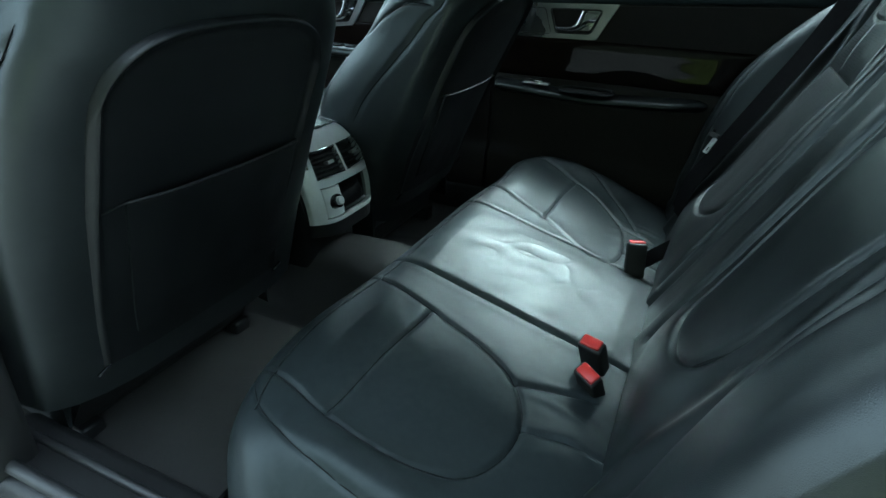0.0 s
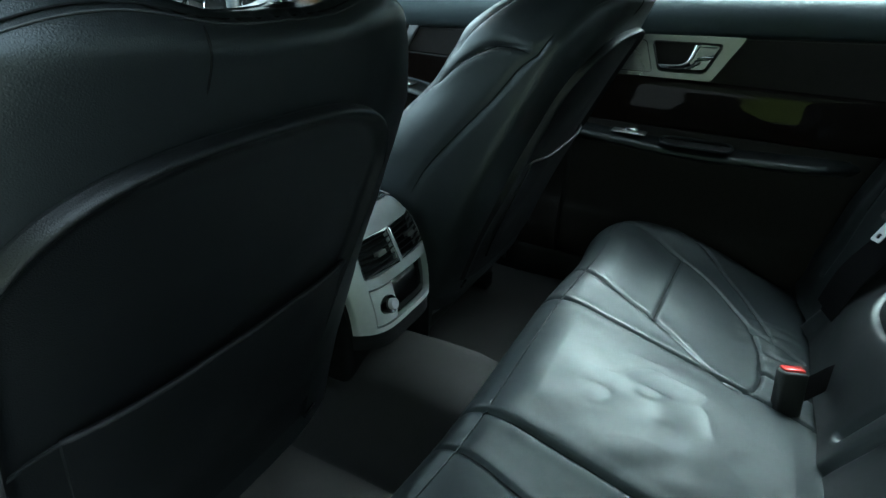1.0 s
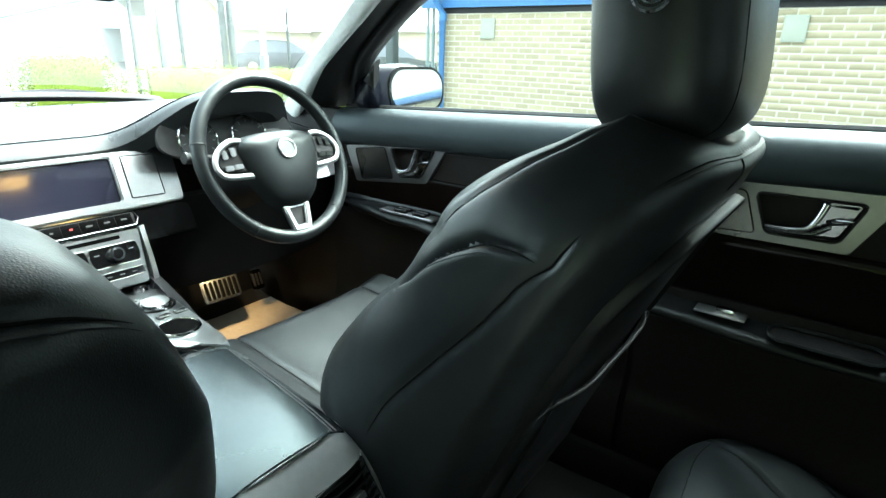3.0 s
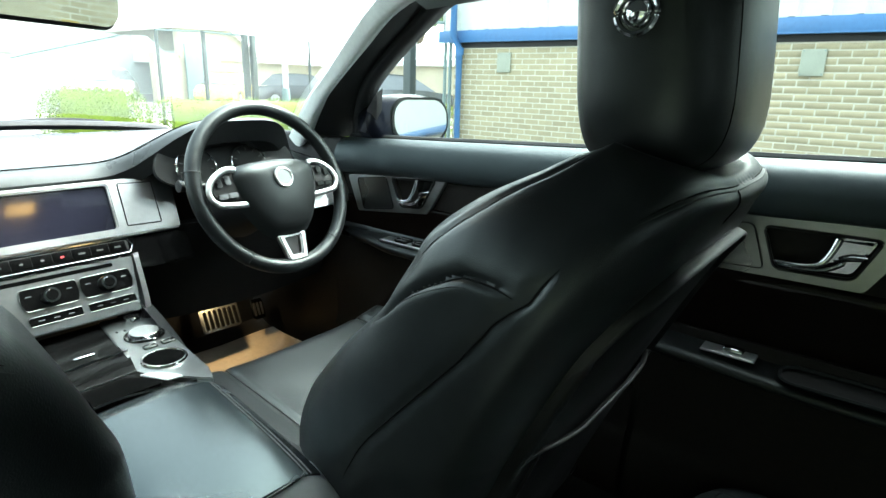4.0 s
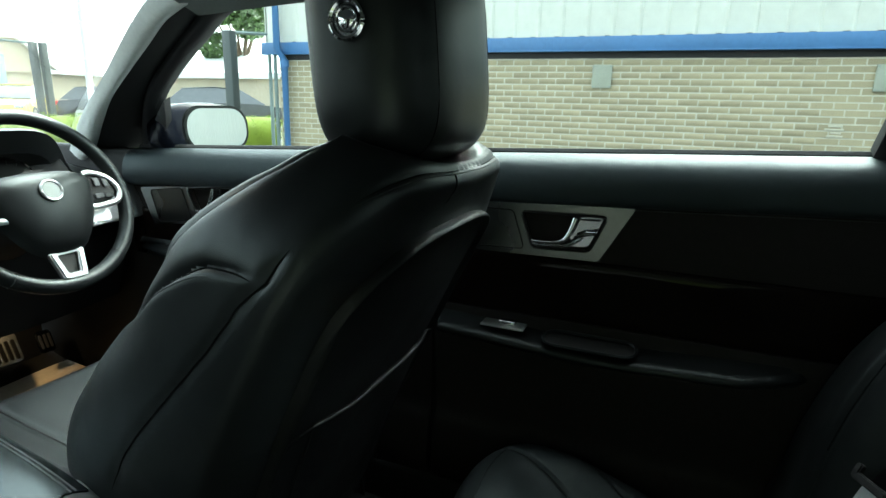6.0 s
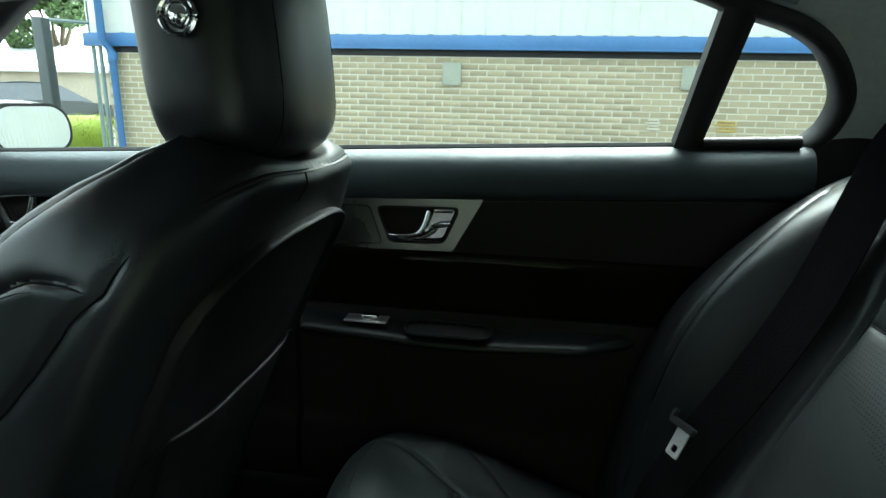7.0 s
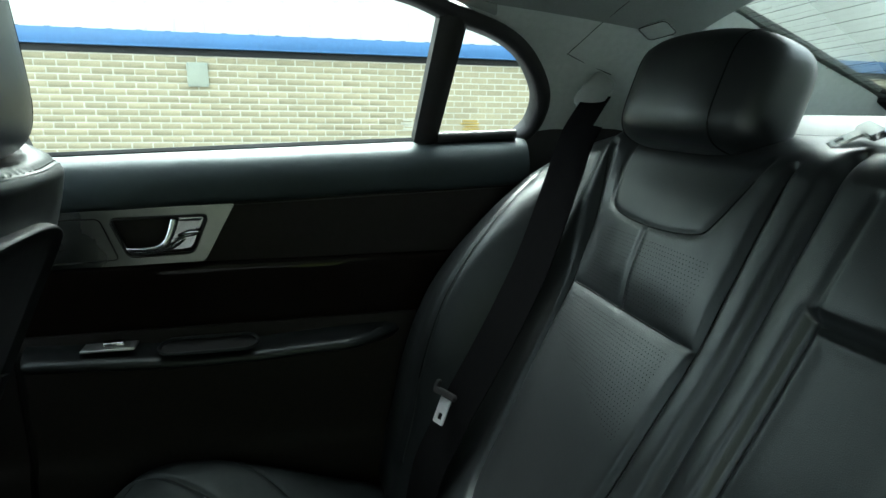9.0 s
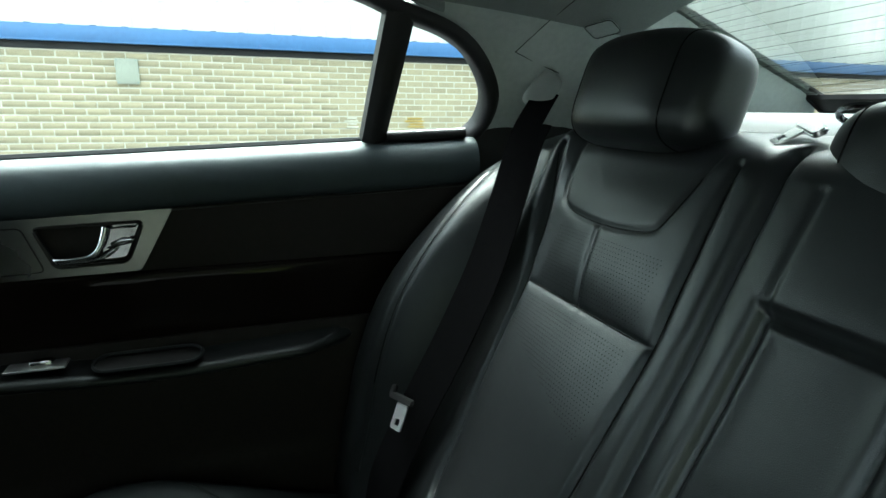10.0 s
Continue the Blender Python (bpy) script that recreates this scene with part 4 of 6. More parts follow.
buckle((-0.297, -0.253, 0.417), basis((0, 0, 0), (-0.3, -0.95, 0.0), (0.84, -0.27, 0.45)), "black belt buckle with red button standing on the cushion")
buckle((-0.356, -0.262, 0.396), basis((0, 0, 0), (-0.5, -0.82, -0.2), (0.76, -0.5, 0.55)), "black belt buckle with red button leaning low")
buckle((0.166, -0.266, 0.416), basis((0, 0, 0), (0.35, -0.93, 0.0), (0.95, 0.3, -0.25)), "black belt buckle with red button beside the middle place")
strap = thing("buckle_strap", (0.22, -0.32, 0.38), "short black webbing strap of the belt buckle", "seat belt")
part("webbing", band(smooth_path([(0.172, -0.270, 0.385), (0.20, -0.305, 0.405), (0.235, -0.345, 0.425), (0.25, -0.375, 0.42)], 5), 0.04, (0.5, 0.3, 0.75)), WEBBING, strap)
mt = thing("middle_belt_tongue", (0.09, -0.77, 1.10), "steel tongue of the middle belt lying on the shelf", "seat belt")
tm2 = basis((0.112, -0.752, 1.122), (0.75, -0.6, 0.1), (0.55, 0.62, -0.5))
part("tongue", plate(round_rect(0.034, 0.034, 0.005, 4, 0.004, 0.018), tm2, 0.003, 0.0008, round_rect(0.016, 0.008, 0.002, 4, 0.004, 0.023)), STEEL, mt)
part("grip", plate(round_rect(0.082, 0.017, 0.006, 4, -0.008, -0.004), Matrix.Translation((0, 0, 0.002)) @ tm2, 0.007, 0.002), STEEL, mt)
lp = [Vector((0.062, -0.785, 1.135)) + Vector((0.036 * math.cos(a), 0.012 * math.sin(a), 0.012 * math.sin(a))) for a in (2 * math.pi * i / 24 for i in range(24))]
part("loop", tube(lp, 0.0038, 6, closed=True), DARKCHROME, mt)


# ---- front seats ----
SEAT_Z = np.array([0.40, 0.50, 0.60, 0.70, 0.80, 0.88, 0.94, 0.99, 1.03, 1.06, 1.085, 1.10])


def hermite(x, xs, ys):
    """Smooth interpolation over arrays."""
    x = np.clip(x, xs[0], xs[-1])
    k = np.clip(np.searchsorted(xs, x, side="right") - 1, 0, len(xs) - 2)
    m, h = np.gradient(ys, xs), xs[k + 1] - xs[k]
    t = (x - xs[k]) / h
    return (2 * t ** 3 - 3 * t ** 2 + 1) * ys[k] + (t ** 3 - 2 * t ** 2 + t) * h * m[k] + (-2 * t ** 3 + 3 * t ** 2) * ys[k + 1] + (t ** 3 - t ** 2) * h * m[k + 1]


def closed_bm(P):
    """A tube of closed rows of places, capped at both ends."""
    bm = bmesh.new()
    rings(bm, [[tuple(p) for p in row_] for row_ in P])
    return bm


def front_seat(cx, yo, dz, lean, hw, dp, label, panel, pocket, headrest, yoke=0.0, dip=0.012, saddle=0.012, fall=0.03, posts=(-0.055, 0.055)):
    """A front seat. hw, dp: half width and depth of its backrest by height; panel: centre, half width and top of the back panel;
    pocket: its two ends and height; headrest: its centre; dip, saddle, fall: how far the top sinks under the headrest in front, as a whole and towards the rear; posts: where its posts stand."""
    st = thing("front_seat", (cx, 0.6 + yo, 0.22), label, "car seat", "front seats")
    hw, dp = np.array(hw), np.array(dp)

    def rear(z):
        return np.interp(z, [0.38, 0.55, 0.735, 0.85, 0.954, 1.06, 1.11], [0.405, 0.355, 0.287, 0.236, 0.186, 0.152, 0.138]) + yo + lean * (z - 0.8)

    def cover(z, a):
        """Places on the cover: a turns from the rear (-90 degrees) over the side (0) and the front (90)."""
        z, a = np.broadcast_arrays(np.asarray(z, float), np.radians(np.asarray(a, float)))
        w, d = hermite(z, SEAT_Z, hw), hermite(z, SEAT_Z, dp)
        ca, sa = np.cos(a), np.sin(a)
        x = np.sign(ca) * np.sqrt(np.abs(ca)) * w
        r = np.abs(x) / w
        base = 0.055 + 0.03 * r ** 4
        yy = np.where(sa < 0, base - 0.055 * np.sqrt(np.abs(sa)), base + np.abs(sa) ** 0.42 * (d * (0.55 + 0.45 * np.minimum(1, r / 0.62) ** 3) - base))
        top = np.maximum(0, (z - 0.96) / 0.14)
        q = np.clip(1 - yy / d, 0, 1)
        zz = z + dz - fall * top ** 1.5 * q - saddle * top ** 2 * np.exp(-(x / 0.12) ** 4) - dip * top ** 2 * (1 - q) * np.exp(-(x / 0.15) ** 6)
        yr = rear(z) + np.where(z > 1.05, 0.03 * ((z - 1.05) / 0.05) ** 2, 0)
        return np.stack([cx + x * (1 - (0.05 + 0.08 * np.minimum(1, top)) * q ** 1.6), yr + yy, zz], -1)

    def girth(a):
        """Turns an angle into an even measure of the way round the cover, 1 for each quarter."""
        k = np.asarray(a, float) / 90
        return np.floor(k) + np.arcsin(np.sqrt(k - np.floor(k))) / (math.pi / 2)

    def turn(g):
        return 90 * (np.floor(g) + np.sin((g - np.floor(g)) * math.pi / 2) ** 2)

    def line(pts, per=10):
        """A smooth line over the cover through (height, angle) pairs."""
        q = np.array(smooth_path([(z, girth(a), 0) for z, a in pts], per))
        return cover(q[:, 0], turn(q[:, 1]))

    EDGE = [(1.088, 162), (1.06, 152), (1.025, 152), (0.99, 149), (0.967, 146), (0.93, 140)]
    CREASE = [(0.872, 145), (0.899, 152), (0.927, 158.8), (0.948, 167), (0.961, 172.8), (0.9635, 175.5), (0.961, 178.9), (0.956, 179.85)]
    SIDE = [(0.992, 181.5), (0.969, 180.1), (0.93, 179.85), (0.907, 179.7), (0.865, 179.3), (0.819, 178.5), (0.734, 176.5), (0.66, 175)]
    YOKE = [(1.044, 202), (1.055, 209), (1.067, 220), (1.08, 239), (1.088, 262), (1.088, 278), (1.08, 301), (1.067, 320), (1.055, 331), (1.04, 339)]
    YOKE = [(min(1.097, z + yoke), a) for z, a in YOKE]
    flipped = lambda pts: [(z, 180 - a) for z, a in pts]
    nz, na = 190, 224
    zl = 0.40 + 0.70 * (1 - (1 - np.linspace(0, 1, nz)) ** 1.2)
    al = turn(4 * np.arange(na) / na - 1)
    Z2, A2 = np.meshgrid(zl, al, indexing="ij")
    C = cover(Z2, A2)
    nrm = np.cross(np.roll(C, -1, 1) - np.roll(C, 1, 1), np.gradient(C, axis=0))
    nrm /= np.linalg.norm(nrm, axis=-1, keepdims=True) + 1e-9
    lift = np.zeros(Z2.shape)
    for s, angle in ((1, A2 % 360), (-1, (180 - A2) % 360)):
        way = girth(angle)
        cz = np.interp(way, girth(np.array([140] + [a for z, a in CREASE])), [0.85] + [z for z, a in CREASE])
        on = np.clip((angle - 132) / 12, 0, 1) * np.clip((2 - way) / 0.22, 0, 1)
        below = cz - Z2
        lift += on * (0.006 * np.exp(-np.maximum(below, 0) / 0.04) / (1 + np.exp(-below / 0.0022)) - 0.004 * np.exp(-(np.maximum(-below, 0) / 0.02) ** 2) * (below < 0))
    for pts, w_, d_ in ((EDGE, 0.005, 0.004), (CREASE, 0.004, 0.006), (SIDE, 0.0045, 0.004)):
        for q in (pts, flipped(pts)):
            L = line(q, 12)
            dist = np.full(Z2.shape, 9.0)
            for p in L:
                dist = np.minimum(dist, np.linalg.norm(C - p, axis=-1))
            ends = np.minimum(np.linalg.norm(C - L[0], axis=-1), np.linalg.norm(C - L[-1], axis=-1))
            lift += groove(dist, w_, d_) * np.minimum(1, ends / 0.03)
    L = line(YOKE, 8)
    dist = np.full(Z2.shape, 9.0)
    for p in L:
        dist = np.minimum(dist, np.linalg.norm(C - p, axis=-1))
    ends = np.minimum(np.linalg.norm(C - L[0], axis=-1), np.linalg.norm(C - L[-1], axis=-1))
    lift += groove(dist, 0.005, 0.003) * np.minimum(1, ends / 0.05)
    # soft hollows and pulls of worn leather
    for i in range(0, nz):
        for j in range(0, na):
            p = C[i, j]
            lift[i, j] += 0.0012 * noise.noise((p[0] * 9, p[1] * 9, p[2] * 7)) + 0.0005 * noise.noise((p[0] * 30, p[1] * 30, p[2] * 22))
    C = C + nrm * lift[..., None]
    mid = C[-1].mean(0)
    order = np.argsort(np.abs(C[-1][:, 0] - cx))
    far_x, low_z = np.abs(C[-1][order, 0] - cx), np.minimum.accumulate(C[-1][order, 2][::-1])[::-1]
    crown = []
    for k in (0.97, 0.92, 0.85, 0.76, 0.66, 0.54, 0.4, 0.24, 0.08):
        ring_ = mid + (C[-1] - mid) * k
        w_ = min(1, (1 - k) / 0.22)
        w_ = w_ * w_ * (3 - 2 * w_)
        ring_[:, 2] = (1 - w_) * (mid[2] + (C[-1][:, 2] - mid[2]) * k) + w_ * np.interp(np.abs(ring_[:, 0] - cx), far_x, low_z)
        crown.append(ring_)
    back = part("backrest", closed_bm(np.concatenate([C, np.array(crown)])), LEATHER, st)

    def on_cover(z, a):
        fi = np.interp(z, zl, np.arange(nz))
        fj = ((float(girth(a)) + 1) % 4) / 4 * na
        i, j = min(int(fi), nz - 2), int(fj) % na
        u_, v_ = fi - i, fj - int(fj)
        k = (j + 1) % na
        return Vector((C[i, j] * (1 - u_) + C[i + 1, j] * u_) * (1 - v_) + (C[i, k] * (1 - u_) + C[i + 1, k] * u_) * v_)

    def thread(name, pts, shift, mat_, r_):
        q = smooth_path([(z, girth(a), 0) for z, a in pts], 8)
        c_ = Vector((cx, rear(0.8) + 0.14, 0))
        row_ = []
        for p in q:
            v_ = on_cover(p.x + shift[0], float(turn(p.y)) + shift[1])
            o = (v_ - c_)
            o.z = 0
            row_.append(v_ + o.normalized() * 0.0008)
        m_ = len(row_) - 1
        part(name, tube(row_, [r_ * min(1, 0.15 + 6 * min(i, m_ - i) / m_) for i in range(m_ + 1)], 5), mat_, back)

    for f in (lambda q: q, flipped):
        s = 1 if f(EDGE) is EDGE else -1
        thread("edge_seam", f(EDGE[:-1]), (0, 0), SEAM, 0.0012)
        thread("edge_seam", f(EDGE[:-1]), (0, 2.0 * s), STITCH, 0.0008)
        thread("wing_seam", f(CREASE), (-0.001, 0), SEAM, 0.0013)
        thread("wing_seam", f(CREASE[1:6]), (-0.009, 0), STITCH, 0.0008)
        thread("side_seam", f(SIDE), (0, 0), SEAM, 0.0012)
    thread("shoulder_seam", YOKE, (0.0, 0), SEAM, 0.0009)
    thread("shoulder_seam", YOKE, (-0.007, 0), STITCH, 0.0008)
    thread("stitch_mark", [(1.083, 261.5), (1.065, 262.5), (1.045, 263.5), (1.025, 264)], (0, 0), SEAM, 0.0009)

    # back panel with a rounded raised lip, arched above
    pc, pw, pt = panel
    pb = 0.455

    def skin(x, z):
        """The cover's rear face."""
        w = float(hermite(np.array([z]), SEAT_Z, hw)[0])
        r = min(0.98, abs(x - cx) / (w * 0.945))
        return float(rear(z)) + 0.055 * (1 - (1 - r ** 4) ** 0.25) + 0.03 * r ** 4

    nu_, nv_ = 72, 72
    PP = np.zeros((nu_ + 1, nv_ + 1, 3))
    for i in range(nu_ + 1):
        a = math.sin(math.pi / 2 * (-1 + 2 * i / nu_))
        tz = pt - 0.15 * (1 - max(0.0, 1 - abs(a) ** 3.2) ** (1 / 3.2))
        for j in range(nv_ + 1):
            q = math.sin(math.pi / 2 * j / nv_)
            z = pb + (tz - pb) * q
            x = pc + a * pw * (1 - 0.07 * max(0, (0.75 - z) / 0.3))
            e_side, e_top = (1 - abs(a)) * pw, (tz - z)
            ed = max(0.0, min(e_side, e_top * (0.35 + 0.65 * (1 - a ** 4))) if z > 0.7 else e_side)
            lip = 0.0125 * math.exp(-((ed - 0.007) / 0.0065) ** 2) * min(1, max(0.25, (z - 0.55) / 0.2))
            out = 0.004 * min(1, ed / 0.003) + lip
            PP[i, j] = (x, skin(x, z - dz) - out, z)
    pnl = part("back_panel", grid_bm(PP, (0, 0.02, 0)), VINYL, st, "black back panel with rounded raised lip")
    x0, x1, z0, z1 = pocket
    Q = np.zeros((41, 25, 3))
    for i in range(41):
        a = -1 + 2 * i / 40
        for j in range(25):
            q = j / 24
            z = 0.50 + (z0 + (z1 - z0) * (a + 1) / 2 - 0.50) * q - 0.002 * (1 - a * a) * q
            x = (x0 + x1) / 2 + a * (x1 - x0) / 2 * (1 - 0.10 * (1 - q))
            sag = (1 - a ** 4) * (0.005 + 0.005 * q ** 2) + 0.0015 * noise.noise((a * 3, q * 3, cx))
            Q[i, j] = (x, skin(x, z - dz) - 0.008 - sag, z)
    pk = part("pocket", grid_bm(Q, (0, 0.006, 0)), VINYL, st, "black storage pocket with plain hemmed edge")
    part("hem", tube([Q[i, 24] + np.array([0, 0.001, -0.001]) for i in range(41)], 0.0034, 8), PLASTIC, pk)
    part("foot_seam", tube([Q[i, 0] + np.array([0, -0.001, 0.012]) for i in range(4, 37)], 0.0018, 5), VINYL, pk)
    for s, xe in ((-1, x0), (1, x1)):
        xo = pc + s * pw * 0.97
        zt = z0 if s < 0 else z1
        gus = [(xe + (xo - xe) * k / 6, skin(xe + (xo - xe) * k / 6, zt - dz) - 0.009 + 0.003 * math.sin(math.pi * k / 6), zt - 0.010 * k / 6) for k in range(7)]
        part("elastic", tube(gus, 0.002, 5), VINYL, pk)
        part("clip", tube([(pc + s * (pw - 0.01) - 0.012, skin(pc + s * (pw - 0.02), 0.46) - 0.006, 0.448), (pc + s * (pw - 0.01) + 0.012, skin(pc + s * (pw - 0.02), 0.46) - 0.006, 0.456)], 0.0028, 6), DARKCHROME, pnl)

    # cushion
    def cf(u_, v_):
        a = 2 * u_ - 1
        y = 0.47 + yo + 0.55 * v_
        bol = 0.05 * abs(a) ** 3 * (1 - 0.7 * v_ ** 3)
        z = 0.53 + bol + 0.086 * v_ - 0.07 * max(0, (v_ - 0.88) / 0.12) ** 2 - 0.10 * max(0, abs(a) - 0.93) / 0.07
        dent = min(abs(a - 0.68), abs(a + 0.68))
        return (cx + a * 0.258, y, z - 0.006 * math.exp(-(dent / 0.03) ** 2) + 0.002 * noise.noise((u_ * 5, v_ * 6, cx)))
    cu = part("cushion", surface(cf, 80, 50, (0, 0, -0.2)), LEATHER, st)
    for s in (-1, 1):
        part("piping", tube([Vector(cf(0.5 + s * 0.34, k / 20)) + Vector((0, 0, 0.001)) for k in range(21)], 0.0014, 5), SEAM, cu)
    part("base", box((cx - 0.225, 0.52 + yo, 0.24), (cx + 0.235, 0.92 + yo, 0.36), 0.02), DARKPLASTIC, st)
    for s in (-1, 1):
        part("seat_rail", box((cx + s * 0.20 - 0.02, 0.52 + yo, 0.20), (cx + s * 0.20 + 0.02, 1.0 + yo, 0.235), 0.004), DARKPLASTIC, st)
        part("rail_end", box((cx + s * 0.20 - 0.024, 0.505 + yo, 0.20), (cx + s * 0.20 + 0.024, 0.54 + yo, 0.25), 0.006), PLASTIC, st)
    # headrest
    hm = pose(0, 0, 0, -5, 0, 0)
    hc = headrest
    hr = part("headrest", cushion_block(hc, 0.282, 0.178, 0.275, hm, 3.0, 72, 36), LEATHER, st)
    for s in (-1, 1):
        ring = section(hc, hm, s * 0.088, 0.282, 0.178, 0.275, 3.0, grow=1.0)
        part("seam", tube(ring, 0.0007, 5, closed=True), SEAM, hr)
        px_ = hc[0] + posts[s > 0]
        part("post", tube([(px_, hc[1], 1.13), (px_, hc[1] - 0.005, 1.0)], 0.006, 10), CHROME, st, "chrome headrest post")
        part("post_collar", tube([(px_, hc[1] - 0.003, 1.02), (px_, hc[1] - 0.002, 1.058), (px_, hc[1] - 0.002, 1.062)], [0.02, 0.018, 0.014], 16), DARKPLASTIC, st)
    bx, by, bz = hc[0] - 0.141, hc[1] - 0.002, hc[2] + 0.021
    bt = bmesh.new()
    bmesh.ops.create_cone(bt, cap_ends=True, segments=28, radius1=0.020, radius2=0.0185, depth=0.008, matrix=Matrix.Translation((bx, by, bz)) @ pose(0, 0, 0, 0, -90, 0))
    button = part("adjust_button", bt, DARKCHROME, hr, "round chrome rimmed headrest button")
    for r0, r1, off in ((0.0195, 0.0030, 0.005), (0.0125, 0.0014, 0.0055)):
        part("button_rim", tube([(bx - off, by + r0 * math.cos(a), bz + r0 * math.sin(a)) for a in (2 * math.pi * i / 28 for i in range(28))], r1, 6, closed=True), CHROME, button)
    bt = bmesh.new()
    bmesh.ops.create_uvsphere(bt, u_segments=20, v_segments=10, radius=0.0115, matrix=Matrix.Translation((bx - 0.0035, by, bz)) @ Matrix.Diagonal((0.45, 1, 1, 1)))
    part("button_dome", bt, CHROME, button)
    return st


front_seat(0.352, -0.007, 0.01, -0.03,
           [0.27, 0.281, 0.292, 0.301, 0.298, 0.29, 0.283, 0.271, 0.248, 0.22, 0.188, 0.156], [0.233, 0.289, 0.338, 0.361, 0.333, 0.291, 0.284, 0.274, 0.234, 0.187, 0.137, 0.089],
           "black leather driver's seat with headrest, back panel and pocket", (0.337, 0.213, 0.994), (0.180, 0.508, 0.746, 0.752), (0.347, 0.238, 1.203))
front_seat(-0.535, 0.075, -0.006, 0.065,
           [0.313, 0.32, 0.326, 0.329, 0.327, 0.32, 0.306, 0.29, 0.273, 0.251, 0.224, 0.193], [0.264, 0.294, 0.318, 0.331, 0.327, 0.312, 0.29, 0.261, 0.226, 0.186, 0.145, 0.105],
           "black leather passenger seat with headrest, back panel and pocket", (-0.562, 0.214, 0.983), (-0.726, -0.352, 0.748, 0.748), (-0.53, 0.318, 1.2035), 0.006, 0.015, 0.025, 0.008, (-0.115, 0.06))


# ---- centre console ----
con = thing("centre_console", (XC, 0.8, 0.3), "centre console with leather armrest, aluminium shifter plate and rear air vents", "centre console")
part("body", box((-0.155, 0.50, 0.25), (0.06, 1.30, 0.615), 0.025, seg=3), PLASTIC, con)


def lid_fn(u_, v_):
    a = 2 * u_ - 1
    y = 0.532 + 0.338 * v_
    z = 0.690 - 0.028 * abs(a) ** 5 * (0.35 + 0.65 * v_) - 0.02 * max(0, v_ - 0.85) / 0.15 - 0.006 * (1 - v_) - 0.010 * (1 - v_) ** 5 + 0.007 * (1 - a * a) - 0.002
    return (XC + 0.02 * v_ + a * (0.104 + 0.026 * v_), y, z)


lid = part("armrest_lid", surface(lid_fn, 40, 40, (0, 0, -0.06)), LID_LEATHER, con, "smooth black leather armrest lid")
for s in (0.07, 0.10, 0.90, 0.93):
    part("stitching", tube([Vector(lid_fn(s, k / 24)) + Vector((0, 0, 0.0006)) for k in range(25)], 0.0012, 5), STITCH, lid)

# rear vent panel, bulged towards the back seat
def vp(a, q):
    """a across -1..1, q from the top edge 0 to the foot 1"""
    y = interp(q, [0, 0.18, 0.4, 0.7, 1.0], [0.527, 0.498, 0.466, 0.437, 0.43]) + 0.042 * abs(a) ** 5
    z = interp(q, [0, 0.18, 0.4, 0.7, 1.0], [0.677, 0.651, 0.602, 0.516, 0.43])
    w = interp(q, [0, 0.1, 0.25, 0.5, 1.0], [0.098, 0.109, 0.121, 0.131, 0.122])
    return Vector((-0.043 + a * w, y, z - 0.016 * abs(a) ** 4 * (1 - q) ** 5))


def vp_out(p, d):
    return p + Vector((0, -0.93, 0.36)) * d


def patch(a0, a1, q0, q1, off, n=10):
    return surface(lambda u_, v_: vp_out(vp(a0 + (a1 - a0) * u_, q0 + (q1 - q0) * v_), off), n, n, (0, 0.012, -0.004))


vpan = part("vent_panel", patch(-1, 1, 0.0, 0.24, 0.0, 16), SILVER, con, "satin aluminium rear vent panel")
part("top_edge", tube([vp_out(vp(-0.8 + 1.6 * k / 20, 0.012), 0.001) for k in range(21)], 0.0016, 5), CHROME, vpan)
for a0, a1, q0, q1 in ((-1, -0.80, 0.24, 0.845), (0.80, 1, 0.24, 0.845), (-0.035, 0.035, 0.24, 0.5), (-0.80, 0.80, 0.5, 0.565), (-0.80, 0.80, 0.815, 0.845)):
    part("frame_bar", patch(a0, a1, q0, q1, 0.0015, 14), SILVER, vpan)
part("foot", patch(-1, 1, 0.848, 1.0, -0.002, 12), PLASTIC, vpan)
part("backing", patch(-0.95, 0.95, 0.24, 0.83, -0.022, 12), DARKPLASTIC, vpan)
for a0, a1 in ((-0.79, -0.04), (0.04, 0.79)):
    vent = part("vent", tube([vp_out(vp(a, q), 0.002) for a, q in ((a0, 0.25), (a1, 0.25), (a1, 0.495), (a0, 0.495))], 0.0019, 5, closed=True), CHROME, vpan)
    for k in range(6):
        q = 0.27 + k * 0.041
        part("slat", strip([vp_out(vp(a0 + (a1 - a0) * j / 6, q), -0.001) for j in range(7)], [vp_out(vp(a0 + (a1 - a0) * j / 6, q + 0.022), -0.012) for j in range(7)], (0, 0.002, 0.002), 1), PLASTIC, vent)
    am = (a0 + a1) / 2
    part("vent_tab", patch(am - 0.03, am + 0.15, 0.365, 0.395, 0.003, 4), ALU, vent, "chrome vent tab")
for a in (-0.9, 0.9):
    part("thumb_wheel", patch(a - 0.03, a + 0.03, 0.27, 0.40, 0.003, 4), GLOSS, vpan)
part("switch_plate", patch(-0.78, -0.36, 0.575, 0.805, 0.0, 6), SILVER, vpan)
k0 = vp_out(vp(-0.55, 0.695), 0.0)
so = bmesh.new()
bmesh.ops.create_cone(so, cap_ends=True, segments=24, radius1=0.0195, radius2=0.0175, depth=0.018, matrix=basis(k0, (1, 0, 0), (0, 0.36, 0.93)))
skt = part("power_socket", so, GLOSS, vpan, "round power socket with chrome cap")
so = bmesh.new()
bmesh.ops.create_cone(so, cap_ends=True, segments=24, radius1=0.012, radius2=0.0105, depth=0.028, matrix=basis(vp_out(k0, 0.004), (1, 0, 0), (0, 0.36, 0.93)))
